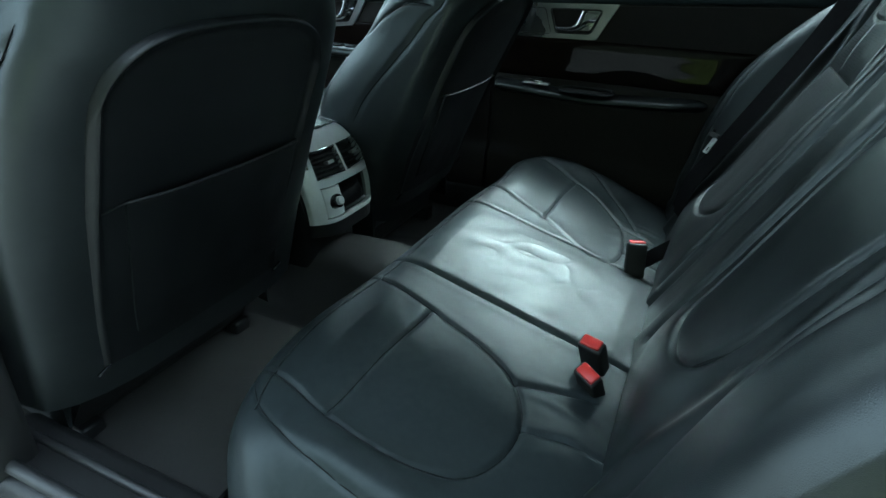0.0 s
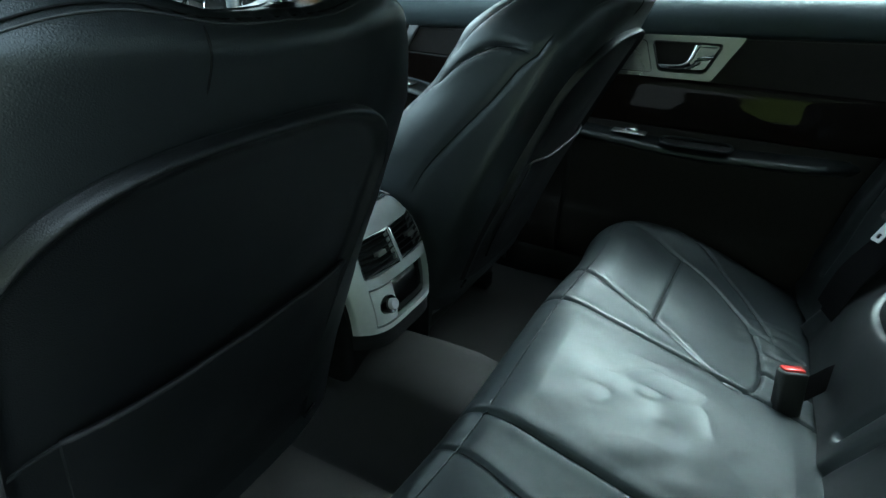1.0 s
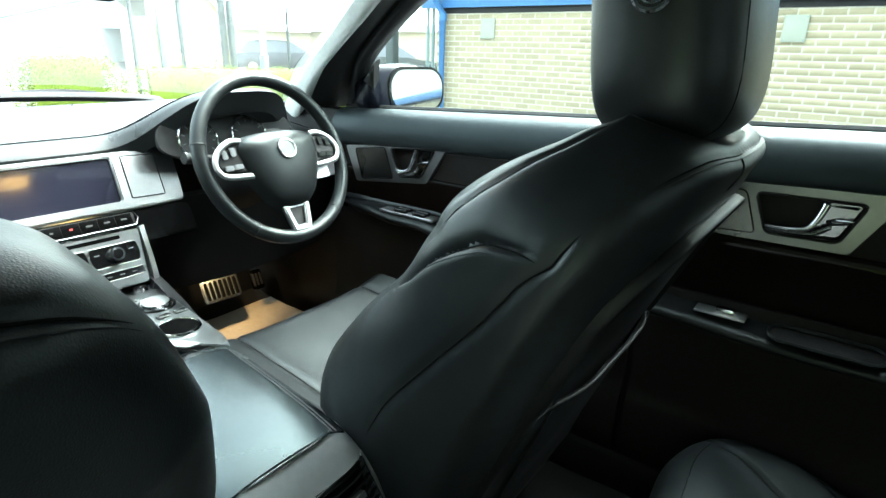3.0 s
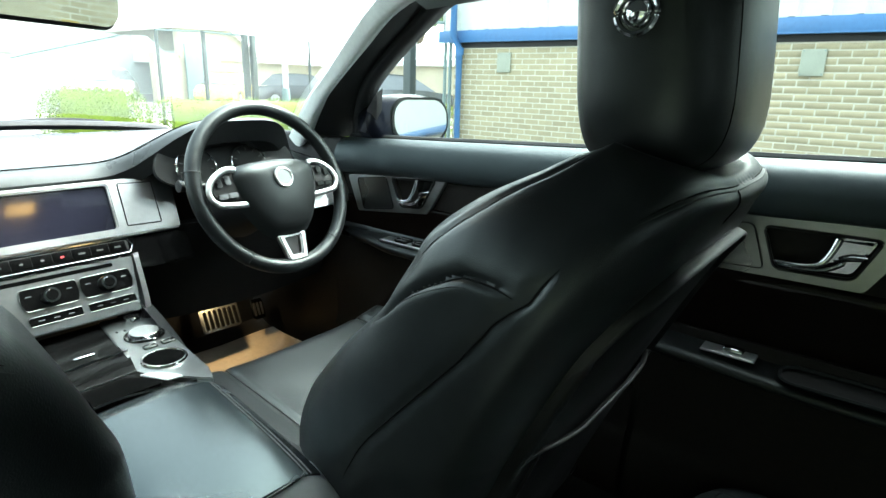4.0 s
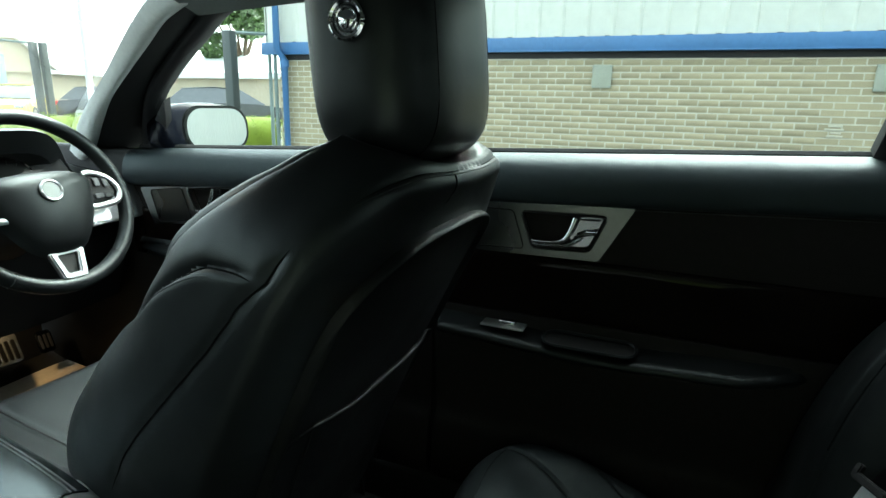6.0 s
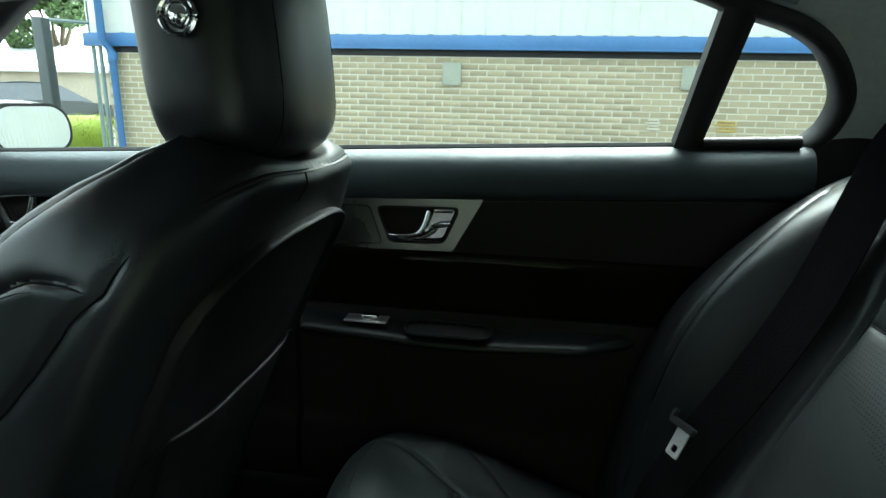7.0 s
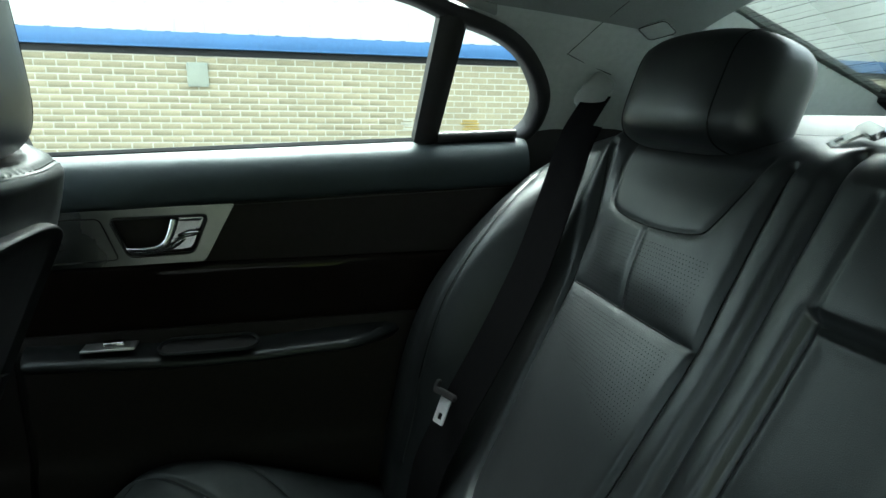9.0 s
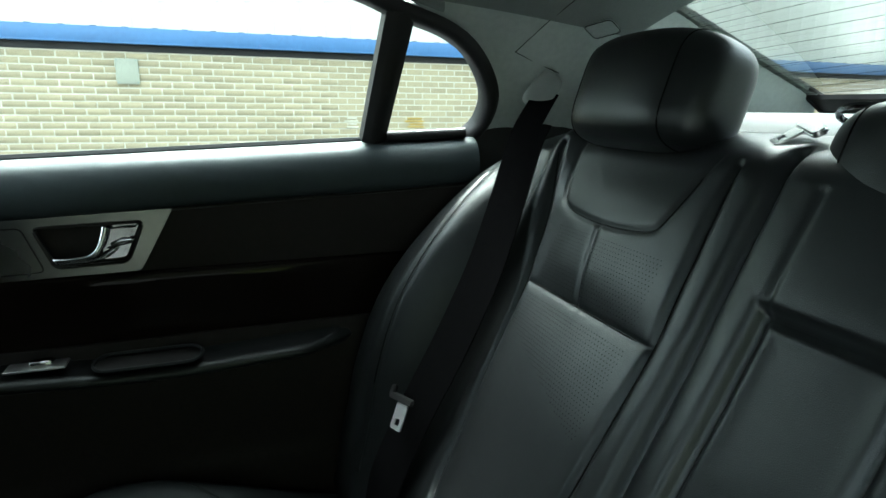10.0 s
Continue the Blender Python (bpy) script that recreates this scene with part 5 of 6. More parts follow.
part("cap", so, SILVER, skt)
part("tray", patch(-0.35, 0.79, 0.575, 0.81, -0.014, 6), GLOSS, vpan)

# shifter plate and gloss compartments ahead of the armrest
GM = Matrix.Translation((0, 0, 0.665))
sp = part("shifter_plate", plate(round_poly([(0.066, 1.245), (0.155, 1.225), (0.112, 0.90), (0.095, 0.855), (0.02, 0.965)], 0.01), GM, 0.03, 0.002), STACK, con, "satin aluminium shifter plate")


def disc(c, r, h, mat, par, name, label="", r2=None):
    b = bmesh.new()
    bmesh.ops.create_cone(b, cap_ends=True, segments=32, radius1=r, radius2=r2 or r * 0.93, depth=h, matrix=Matrix.Translation(c))
    return part(name, b, mat, par, label)


rot = disc((0.098, 1.11, 0.669), 0.030, 0.012, CHROME, sp, "rotary_shifter", "chrome rotary gear selector")
disc((0.098, 1.11, 0.675), 0.027, 0.003, ALU, rot, "dial_face")
part("dial_ring", tube([(0.098 + 0.034 * math.cos(a), 1.11 + 0.034 * math.sin(a), 0.666) for a in (2 * math.pi * i / 40 for i in range(40))], 0.003, 6, closed=True), GLOSS, sp)
disc((0.112, 1.195, 0.670), 0.016, 0.012, CHROME, sp, "start_button", "round chrome start button")
disc((0.112, 1.195, 0.6765), 0.011, 0.002, GLOSS, sp, "start_button")
# flat black disc for the shade inside the cup holder
disc((0.075, 0.985, 0.667), 0.036, 0.003, PIT, sp, "cup_holder", "round cup holder")
part("cup_holder_rim", tube([(0.075 + 0.036 * math.cos(a), 0.985 + 0.036 * math.sin(a), 0.667) for a in (2 * math.pi * i / 40 for i in range(40))], 0.003, 6, closed=True), CHROME, sp)
for k in range(5):
    part("gear_mark", box((0.066 + 0.014 * k, 1.158 - 0.003 * k, 0.6645), (0.070 + 0.014 * k, 1.164 - 0.003 * k, 0.6658), 0), SEAM, sp)
for dx in (-0.02, 0.014):
    part("mode_switch", box((0.088 + dx, 1.043, 0.662), (0.114 + dx, 1.058, 0.669), 0.003), GLOSS, sp)
part("gloss_lid", strip([(-0.165, 1.25, 0.655), (-0.165, 1.06, 0.66), (-0.165, 0.975, 0.668), (-0.165, 0.87, 0.66)], [(0.066, 1.245, 0.66), (0.045, 1.06, 0.664), (0.02, 0.97, 0.668), (0.075, 0.87, 0.65)], (0, 0, -0.03), 4, 0.0), LIDGLOSS, con, "glossy black console lid")
part("lid_edge", tube([(-0.165, 1.045, 0.668), (0.045, 1.06, 0.669)], 0.0022, 5), CHROME, con)
part("lid_edge", tube([(-0.165, 0.955, 0.672), (0.015, 0.96, 0.672)], 0.0022, 5), CHROME, con)
part("lid_edge", tube(smooth_path([(-0.165, 0.875, 0.672), (-0.05, 0.885, 0.676), (0.07, 0.865, 0.668)], 6), 0.0025, 5), CHROME, con)
# no hollow here: a black plate gives the bay's inner shade
part("cubby", plate(round_poly([(-0.150, 0.948), (0.0, 0.952), (0.03, 0.893), (-0.05, 0.898), (-0.150, 0.890)], 0.012), Matrix.Translation((0, 0, 0.6715)), 0.003, 0.0), PIT, con, "storage bay, its shaded depth painted as a flat black plate")
part("cubby_side", plate(round_poly([(0.012, 0.946), (0.040, 0.93), (0.062, 0.888), (0.036, 0.893)], 0.006), Matrix.Translation((0, 0, 0.6735)), 0.003, 0.001), SILVER, con, "satin side of the storage bay")
part("lid_latch", box((-0.035, 1.085, 0.666), (0.0, 1.092, 0.671), 0.002), CHROME, con)
for s in (-1, 1):
    part("side_trim", strip(smooth_path([(XC + s * 0.125, 0.56, 0.655), (XC + s * 0.145, 0.85, 0.655), (XC + s * 0.20 + 0.0, 1.1, 0.665), (XC + s * 0.21, 1.24, 0.70)], 6), smooth_path([(XC + s * 0.13, 0.56, 0.35), (XC + s * 0.15, 0.85, 0.35), (XC + s * 0.20, 1.1, 0.35), (XC + s * 0.22, 1.3, 0.35)], 6), (-s * 0.02, 0, 0), 6, 0.01, (s, 0, 0)), VINYL, con)

# ---- dashboard ----
dash = thing("dashboard", (XC, 1.5, 0.6), "dark leather dashboard with aluminium fascia, screen and instrument binnacle", "dashboard")


def dash_fn(u_, v_):
    x = XC + (2 * u_ - 1) * 0.82
    hump = math.exp(-((x - 0.412) / 0.182) ** 4)
    y = 1.335 + 0.42 * v_ - hump * 0.13 * (1 - v_) ** 2
    crest = 0.968 + 0.035 * v_ + 0.10 * hump * math.exp(-(v_ / 0.26) ** 2)
    z = crest - 0.025 * max(0, 1 - v_ / 0.06) ** 2 * (1 - 0.8 * hump) - 0.04 * max(0, (abs(x - XC) - 0.6) / 0.2) ** 2
    return (x, y, z)


dt = part("dash_top", surface(dash_fn, 90, 40, (0, 0.03, -0.05)), DASHTOP, dash)
part("dash_seam", tube([Vector(dash_fn(k / 80, 0.07)) + Vector((0, 0, 0.0008)) for k in range(2, 79)], 0.0016, 5), SEAM, dt)
FN = Vector((0, -0.894, 0.447))
FM = basis((0, 1.285, 0.85), (1, 0, 0), (0, 0.447, 0.894))
def fz(z):
    return (z - 0.85) / 0.894
def fx_poly(pts, r=0.006):
    return round_poly([(x, fz(z)) for x, z in pts], r)
scr_hole = fx_poly([(0.148, 0.930), (-0.248, 0.930), (-0.248, 0.843), (0.143, 0.843)], 0.008)
fas = part("fascia", plate(fx_poly([(0.287, 0.939), (2 * XC - 0.287, 0.939), (2 * XC - 0.276, 0.826), (0.276, 0.826)], 0.006), FM, 0.03, 0.003, scr_hole), FASCIA, dash, "brushed aluminium fascia")
part("screen", plate(fx_poly([(0.153, 0.935), (-0.253, 0.935), (-0.253, 0.838), (0.148, 0.838)]), Matrix.Translation(FN * -0.008) @ FM, 0.004, 0.0), SCREEN, fas, "dark touch screen")
for sx in (1, -1):
    m_ = (lambda x: x) if sx == 1 else (lambda x: 2 * XC - x)
    vd = fx_poly([(m_(0.169), 0.929), (m_(0.240), 0.926), (m_(0.236), 0.843), (m_(0.164), 0.845)], 0.003)
    vdoor = part("vent_door", plate(vd, Matrix.Translation(FN * 0.0012) @ FM, 0.003, 0.001), FASCIA, fas, "closed aluminium vent door")
    part("gap", tube([FM @ Vector((p[0], p[1], 0.0012)) for p in vd], 0.0012, 4, closed=True), DARKPLASTIC, vdoor)
    part("vent_side", plate(fx_poly([(m_(0.60), 0.93), (m_(0.79), 0.92), (m_(0.78), 0.83), (m_(0.60), 0.826)]), Matrix.Translation((0, -0.05, 0)) @ FM, 0.02, 0.003), ALU, dash, "aluminium end fascia")
lower = part("fascia_lower", plate(fx_poly([(0.29, 0.826), (2 * XC - 0.29, 0.826), (2 * XC - 0.29, 0.76), (0.29, 0.76)], 0.01), Matrix.Translation(FN * -0.012) @ FM, 0.02, 0.004), GLOSS, dash)
row = part("button_panel", plate(fx_poly([(0.153, 0.819), (2 * XC - 0.153, 0.819), (2 * XC - 0.150, 0.795), (0.150, 0.795)], 0.008), Matrix.Translation(FN * 0.006) @ FM, 0.02, 0.003), DARKPLASTIC, dash, "row of black buttons with chrome edge")
part("edge", tube([FM @ Vector((x, fz(z), 0.007)) for x, z in ((-0.25, 0.821), (0.15, 0.821), (0.157, 0.806), (0.15, 0.793), (-0.25, 0.793))], 0.0009, 5), CHROME, row)
for k in range(8):
    x = 0.128 - 0.034 * k
    part("button", box((-0.0164, -0.0105, 0), (0.0164, 0.0105, 0.0025), 0.0006, m=FM @ Matrix.Translation((x, fz(0.807), 0.005))), LIDGLOSS, row)
    bar = box((-0.006 if k < 3 else -0.003, -0.0017, 0), (0.006 if k < 3 else 0.003, 0.0017, 0.0006), 0, m=FM @ Matrix.Translation((x, fz(0.807), 0.0074)))
    part("print", bar, LABELRED if k == 3 else LABELGREY, row)
stk = part("climate_panel", plate(fx_poly([(0.153, 0.787), (2 * XC - 0.153, 0.787), (2 * XC - 0.138, 0.686), (0.138, 0.684)], 0.006), Matrix.Translation(FN * 0.0) @ FM, 0.02, 0.003), STACK, dash, "aluminium climate control panel")
SM = FM @ Matrix.Translation((0, 0, 0.0005))
# slot drawn as a black plate, the darkness inside it painted
part("disc_slot", plate(fx_poly([(0.11, 0.781), (-0.21, 0.781), (-0.21, 0.774), (0.11, 0.774)], 0.002), SM, 0.002, 0), PIT, stk)
for cx_ in (-0.012, 0.089, -0.19):
    pod = part("control_pod", plate(fx_poly([(cx_ + 0.047, 0.765), (cx_ - 0.047, 0.765), (cx_ - 0.05, 0.745), (cx_ - 0.044, 0.727), (cx_ + 0.044, 0.727), (cx_ + 0.05, 0.745)], 0.006), SM @ Matrix.Translation((0, 0, 0.001)), 0.003, 0.001), GLOSS, stk)
    part("pod_edge", tube([SM @ Vector((p[0], p[1], 0.002)) for p in fx_poly([(cx_ + 0.047, 0.765), (cx_ - 0.047, 0.765), (cx_ - 0.05, 0.745), (cx_ - 0.044, 0.727), (cx_ + 0.044, 0.727), (cx_ + 0.05, 0.745)], 0.006)], 0.0009, 4, closed=True), ALU_SHADED, pod)
    b = bmesh.new()
    bmesh.ops.create_cone(b, cap_ends=True, segments=24, radius1=0.0165, radius2=0.014, depth=0.016, matrix=SM @ Matrix.Translation((cx_, fz(0.746), 0.008)))
    kn = part("knob", b, CHROME, pod)
    b = bmesh.new()
    bmesh.ops.create_cone(b, cap_ends=True, segments=24, radius1=0.0105, radius2=0.0095, depth=0.003, matrix=SM @ Matrix.Translation((cx_, fz(0.746), 0.0172)))
    part("knob_face", b, GLOSS, kn)
    for dx in (-0.034, 0.034):
        part("print", box((-0.005, -0.0012, 0), (0.005, 0.0012, 0.0006), 0, m=SM @ Matrix.Translation((cx_ + dx, fz(0.752), 0.001))), LABELGREY, pod)
    bar = part("control_bar", plate(fx_poly([(cx_ + 0.045, 0.716), (cx_ - 0.045, 0.716), (cx_ - 0.045, 0.701), (cx_ + 0.045, 0.701)], 0.003), SM @ Matrix.Translation((0, 0, 0.001)), 0.003, 0.001), GLOSS, stk)
    part("pod_edge", tube([SM @ Vector((p[0], p[1], 0.002)) for p in fx_poly([(cx_ + 0.045, 0.716), (cx_ - 0.045, 0.716), (cx_ - 0.045, 0.701), (cx_ + 0.045, 0.701)], 0.003)], 0.0008, 4, closed=True), ALU_SHADED, bar)
    for dx in (-0.025, 0.0, 0.025):
        part("print", box((-0.005, -0.0012, 0), (0.005, 0.0012, 0.0006), 0, m=SM @ Matrix.Translation((cx_ + dx, fz(0.7085), 0.001))), LABELGREY, bar)
for s in (1, -1):
    part("stack_edge", strip(smooth_path([(XC + s * 0.205, 1.255, 0.79), (XC + s * 0.195, 1.20, 0.70), (XC + s * 0.185, 1.19, 0.668)], 5), smooth_path([(XC + s * 0.218, 1.26, 0.79), (XC + s * 0.208, 1.205, 0.70), (XC + s * 0.20, 1.185, 0.662)], 5), (0, 0.02, -0.01), 2), ALU, dash)
part("knee_panel", surface(lambda u_, v_: (0.17 + 0.62 * u_, 1.30 + 0.10 * v_ + 0.05 * math.sin(math.pi * u_) * -1, 0.83 - 0.26 * v_), 20, 12, (0, 0.03, 0)), PLASTIC, dash)
part("knee_panel", surface(lambda u_, v_: (-0.90 + 0.62 * u_, 1.30 + 0.10 * v_, 0.83 - 0.26 * v_), 20, 12, (0, 0.03, 0)), PLASTIC, dash)
part("binnacle_face", plate([(0.405 + 0.18 * math.cos(a), 0.055 * math.sin(a) * (1.85 if math.sin(a) > 0 else 1)) for a in (2 * math.pi * i / 40 for i in range(40))], basis((0, 1.262, 0.955), (1, 0, 0), (0, 0.35, 0.94)), 0.01, 0), DARKPLASTIC, dash)
for gx in (0.315, 0.45):
    gm = basis((gx, 1.256, 0.955), (1, 0, 0), (0, 0.35, 0.94))
    g = part("gauge_ring", tube([gm @ Vector((0.047 * math.cos(a), 0.047 * math.sin(a), 0.003)) for a in (2 * math.pi * i / 40 for i in range(40))], 0.0025, 5, closed=True), CHROME, dash)
    for k in range(9):
        a = radians(220 - 32 * k)
        part("gauge_mark", box((-0.001, -0.004, 0), (0.001, 0.004, 0.001), 0, m=gm @ Matrix.Translation((0.037 * math.cos(a), 0.037 * math.sin(a), 0.003)) @ Matrix.Rotation(a - math.pi / 2, 4, "Z")), LABELGREY, g)

part("end_vent", plate(round_poly([(0.715, 0.905), (0.772, 0.895), (0.764, 0.79), (0.712, 0.80)], 0.008), basis((0, 1.225, 0), (1, 0.12, 0), (0, 0.1, 1)), 0.03, 0.004), ALU, dash, "aluminium end vent trim")

wip = thing("windscreen_wiper", (0.25, 1.72, 1.0), "black windscreen wiper resting at the foot of the glass", "wiper")
part("blade", tube(smooth_path([(-0.35, 1.80, 1.012), (0.1, 1.83, 1.022), (0.40, 1.80, 1.012), (0.52, 1.77, 0.998)], 6), [0.016] * 18 + [0.008], 8, flat=0.8), RUBBER, wip)
part("arm", tube(smooth_path([(-0.25, 1.86, 1.0), (0.2, 1.87, 1.028), (0.36, 1.83, 1.022)], 6), 0.008, 6), DARKPLASTIC, wip)

# ---- steering wheel ----
swl = thing("steering_wheel", (0.386, 1.06, 0.76), "black leather steering wheel with silver spoke bezels and centre emblem", "steering wheel")
WM = basis((0.392, 1.078, 0.930), (1, 0, 0), (0, math.sin(radians(24)), math.cos(radians(24))))
rim = part("rim", tube([WM @ Vector((0.179 * math.cos(a), 0.179 * math.sin(a), 0)) for a in (2 * math.pi * i / 96 for i in range(96))], 0.0155, 14, closed=True), LEATHER, swl, "black leather wheel rim")
for a in (radians(15), radians(165), radians(232), radians(308)):
    part("rim_joint", tube([WM @ Vector(((0.179 + 0.0168 * math.cos(b)) * math.cos(a), (0.179 + 0.0168 * math.cos(b)) * math.sin(a), 0.0168 * math.sin(b))) for b in (2 * math.pi * i / 16 for i in range(16))], 0.0009, 4, closed=True), STITCH, rim)
hubp = [(-0.102, 0.040), (-0.05, 0.056), (0.05, 0.056), (0.102, 0.040), (0.104, 0.0), (0.085, -0.060), (0.042, -0.112), (-0.042, -0.112), (-0.085, -0.060), (-0.104, 0.0)]
def hub_fn(u_, v_):
    """Domed airbag cover, wide above and narrow below."""
    pts = smooth2(hubp, 6, True)
    p = pts[int(u_ * len(pts)) % len(pts)]
    r = v_
    return WM @ Vector((p[0] * r, p[1] * r, 0.042 - 0.022 * r ** 3 - 0.02 * max(0, r - 0.9) / 0.1))
part("hub", surface(hub_fn, 60, 12), LEATHER, swl, "padded black centre cover")
part("hub_base", tube([WM @ Vector((0, -0.005, -0.03)), WM @ Vector((0, -0.005, 0.018))], [0.05, 0.066], 24, up=(1, 0, 0)), DARKPLASTIC, swl)
b = bmesh.new()
bmesh.ops.create_cone(b, cap_ends=True, segments=32, radius1=0.0235, radius2=0.0225, depth=0.006, matrix=WM @ Matrix.Translation((0, 0.008, 0.042)))
emb = part("emblem", b, ALU_SHADED, swl, "round silver emblem")
part("emblem_ring", tube([WM @ Vector((0.020 * math.cos(a), 0.008 + 0.020 * math.sin(a), 0.0450)) for a in (2 * math.pi * i / 32 for i in range(32))], 0.0030, 6, closed=True), ALU, emb)
for s in (-1, 1):
    arm = [(s * 0.075, 0.036), (s * 0.118, 0.040), (s * 0.150, 0.018), (s * 0.158, -0.004), (s * 0.145, -0.020), (s * 0.085, -0.028), (s * 0.062, -0.02)]
    sk = part("spoke", plate(round_poly(arm, 0.012), WM @ Matrix.Translation((0, 0, 0.016)), 0.02, 0.004), PLASTIC, swl)
    part("bezel", tube(smooth_path([WM @ Vector((x, y, 0.019)) for x, y in ((s * 0.092, 0.040), (s * 0.118, 0.041), (s * 0.150, 0.022), (s * 0.162, -0.004), (s * 0.150, -0.026), (s * 0.120, -0.032), (s * 0.082, -0.034))], 6), 0.0066, 10, flat=0.5, up=(0, -0.91, 0.41)), ALU, sk, "silver spoke bezel")
    for bx, by, w_, h_ in ((0.116, 0.020, 0.010, 0.014), (0.136, 0.016, 0.010, 0.014), (0.112, -0.011, 0.016, 0.008), (0.134, -0.012, 0.016, 0.008)):
        part("wheel_button", plate(round_rect(w_ * 1.3, h_ * 1.3, 0.003), WM @ Matrix.Translation((s * bx, by, 0.021)), 0.006, 0.0015), GLOSS, sk)
    if s == 1:
        part("paddle", plate(round_rect(0.05, 0.032, 0.008), WM @ Matrix.Translation((s * 0.118, -0.045, -0.012)), 0.004, 0.001), ALU, swl)
leg = [(-0.036, -0.110), (0.036, -0.110), (0.024, -0.170), (-0.024, -0.170)]
part("lower_spoke", plate(round_poly(leg, 0.006), WM @ Matrix.Translation((0, 0, 0.014)), 0.012, 0.003, round_poly([(-0.021, -0.116), (0.021, -0.116), (0.012, -0.157), (-0.012, -0.157)], 0.004)), ALU, swl, "forked silver lower spoke")
part("lower_spoke_core", plate(round_poly(leg, 0.006), WM @ Matrix.Translation((0, 0, 0.006)), 0.006, 0.001), DARKPLASTIC, swl)
col = thing("steering_column", (0.392, 1.2, 0.85), "black steering column shroud with stalks", "steering column")
part("shroud", tube([WM @ Vector((0, -0.01, -0.035)), WM @ Vector((0, 0.0, -0.17))], [0.055, 0.075], 20, up=(1, 0, 0)), PLASTIC, col)
for s in (-1, 1):
    part("stalk", tube([WM @ Vector((s * 0.04, 0.02, -0.06)), WM @ Vector((s * 0.13, 0.03, -0.05)), WM @ Vector((s * 0.185, 0.035, -0.045))], [0.007, 0.008, 0.012], 10), PLASTIC, col)

# ---- pedals, paper mat ----
bp = thing("brake_pedal", (0.49, 1.53, 0.40), "brake pedal with metal face and black rubber ribs", "pedal")
PM = basis((0.492, 1.52, 0.468), (0.98, 0, -0.05), (0, 0.45, 0.89))
part("face", plate(round_rect(0.125, 0.085, 0.012), PM, 0.008, 0.003), STEEL, bp)
for k in range(7):
    part("rib", plate(round_rect(0.010, 0.055, 0.004, 4, -0.048 + 0.016 * k, -0.006), PM @ Matrix.Translation((0, 0, 0.002)), 0.003, 0.001), PIT, bp)
part("arm", tube([PM @ Vector((0, 0.02, -0.01)), PM @ Vector((0, 0.12, -0.12))], 0.010, 8), DARKPLASTIC, bp)
ap = thing("accelerator_pedal", (0.63, 1.56, 0.36), "narrow metal accelerator pedal", "pedal")
AM = basis((0.638, 1.545, 0.44), (0.98, 0, -0.05), (0, 0.4, 0.9))
part("face", plate(round_rect(0.045, 0.066, 0.01), AM, 0.008, 0.003), DARKCHROME, ap)
for k in range(3):
    part("rib", plate(round_rect(0.008, 0.042, 0.003, 4, -0.013 + 0.013 * k, 0), AM @ Matrix.Translation((0, 0, 0.002)), 0.003, 0.001), RUBBER, ap)
solid("paper_mat", surface(lambda u_, v_: (0.36 + 0.38 * u_, 1.20 + 0.42 * v_, 0.302 + 0.006 * noise.noise((u_ * 3, v_ * 3, 1)) + 0.02 * v_), 14, 14, (0, 0, -0.002)), KRAFT, "brown paper protector lying in the footwell", "paper mat")

foot_lamp = thing("footwell_lamp", (0.49, 1.475, 0.6), "small warm footwell lamp under the dashboard", "lamp")
part("housing", box((0.46, 1.45, 0.592), (0.52, 1.50, 0.612), 0.004), DARKPLASTIC, foot_lamp)
bulb = new("footwell_light", bpy.data.lights.new("footwell_light", "SPOT"))
bulb.data.energy, bulb.data.color, bulb.data.spot_size, bulb.data.spot_blend = 0.32, (1.0, 0.64, 0.32), radians(120), 0.7
bulb.data.shadow_soft_size = 0.01
bulb.matrix_world = look((0.49, 1.45, 0.585), (0.492, 1.535, 0.495))

WARM = bpy.data.materials.new("warm_lamp_lens")
WARM.use_nodes = True
lens_node = WARM.node_tree.nodes["Principled BSDF"]
lens_node.inputs["Base Color"].default_value = (0.8, 0.6, 0.35, 1)
lens_node.inputs["Emission Color"].default_value = (1.0, 0.55, 0.16, 1)
lens_node.inputs["Emission Strength"].default_value = 1.3
roof_lamp = thing("courtesy_lamp", (0.17, 0.78, 1.36), "roof courtesy lamp with a warm lit lens", "lamp")
part("housing", box((0.07, 0.70, 1.361), (0.28, 0.845, 1.39), 0.008), PILLAR, roof_lamp)
part("lens", box((0.13, 0.785, 1.3565), (0.20, 0.835, 1.364), 0.003), WARM, roof_lamp, "warm glowing lens")

# ---- mirrors ----
im = thing("interior_mirror", (0.05, 0.95, 1.25), "frameless interior mirror under the windscreen top", "mirror")
IM = basis((-0.012, 1.02, 1.262), (0.928, 0.372, 0.0), (0.03, -0.06, 0.99))
part("case", plate(round_rect(0.26, 0.08, 0.032, 8), IM, 0.03, 0.008), PLASTIC, im)
part("glass", plate(round_rect(0.246, 0.068, 0.028, 8), IM @ Matrix.Translation((0, 0, 0.002)), 0.002, 0), MIRROR, im, "mirror glass")
part("stem", tube([IM @ Vector((0, 0, -0.03)), (-0.05, 1.00, 1.36)], 0.012, 8), PLASTIC, im)
wm = thing("wing_mirror", (0.95, 1.12, 0.98), "dark blue wing mirror with black edge", "mirror")
MM = basis((0.925, 1.115, 1.055), (0.97, -0.22, 0.0), (0.03, 0.08, 0.99))
part("housing", cushion_block(MM @ Vector((-0.032, -0.004, -0.045)), 0.265, 0.155, 0.11, MM.to_3x3().to_4x4(), 2.7, 40, 20), NAVY, wm, "glossy dark blue mirror housing")
part("glass_rim", plate(round_rect(0.206, 0.126, 0.055, 10), MM @ Matrix.Translation((-0.006, 0, 0.0125)), 0.02, 0.004), GLOSS, wm)
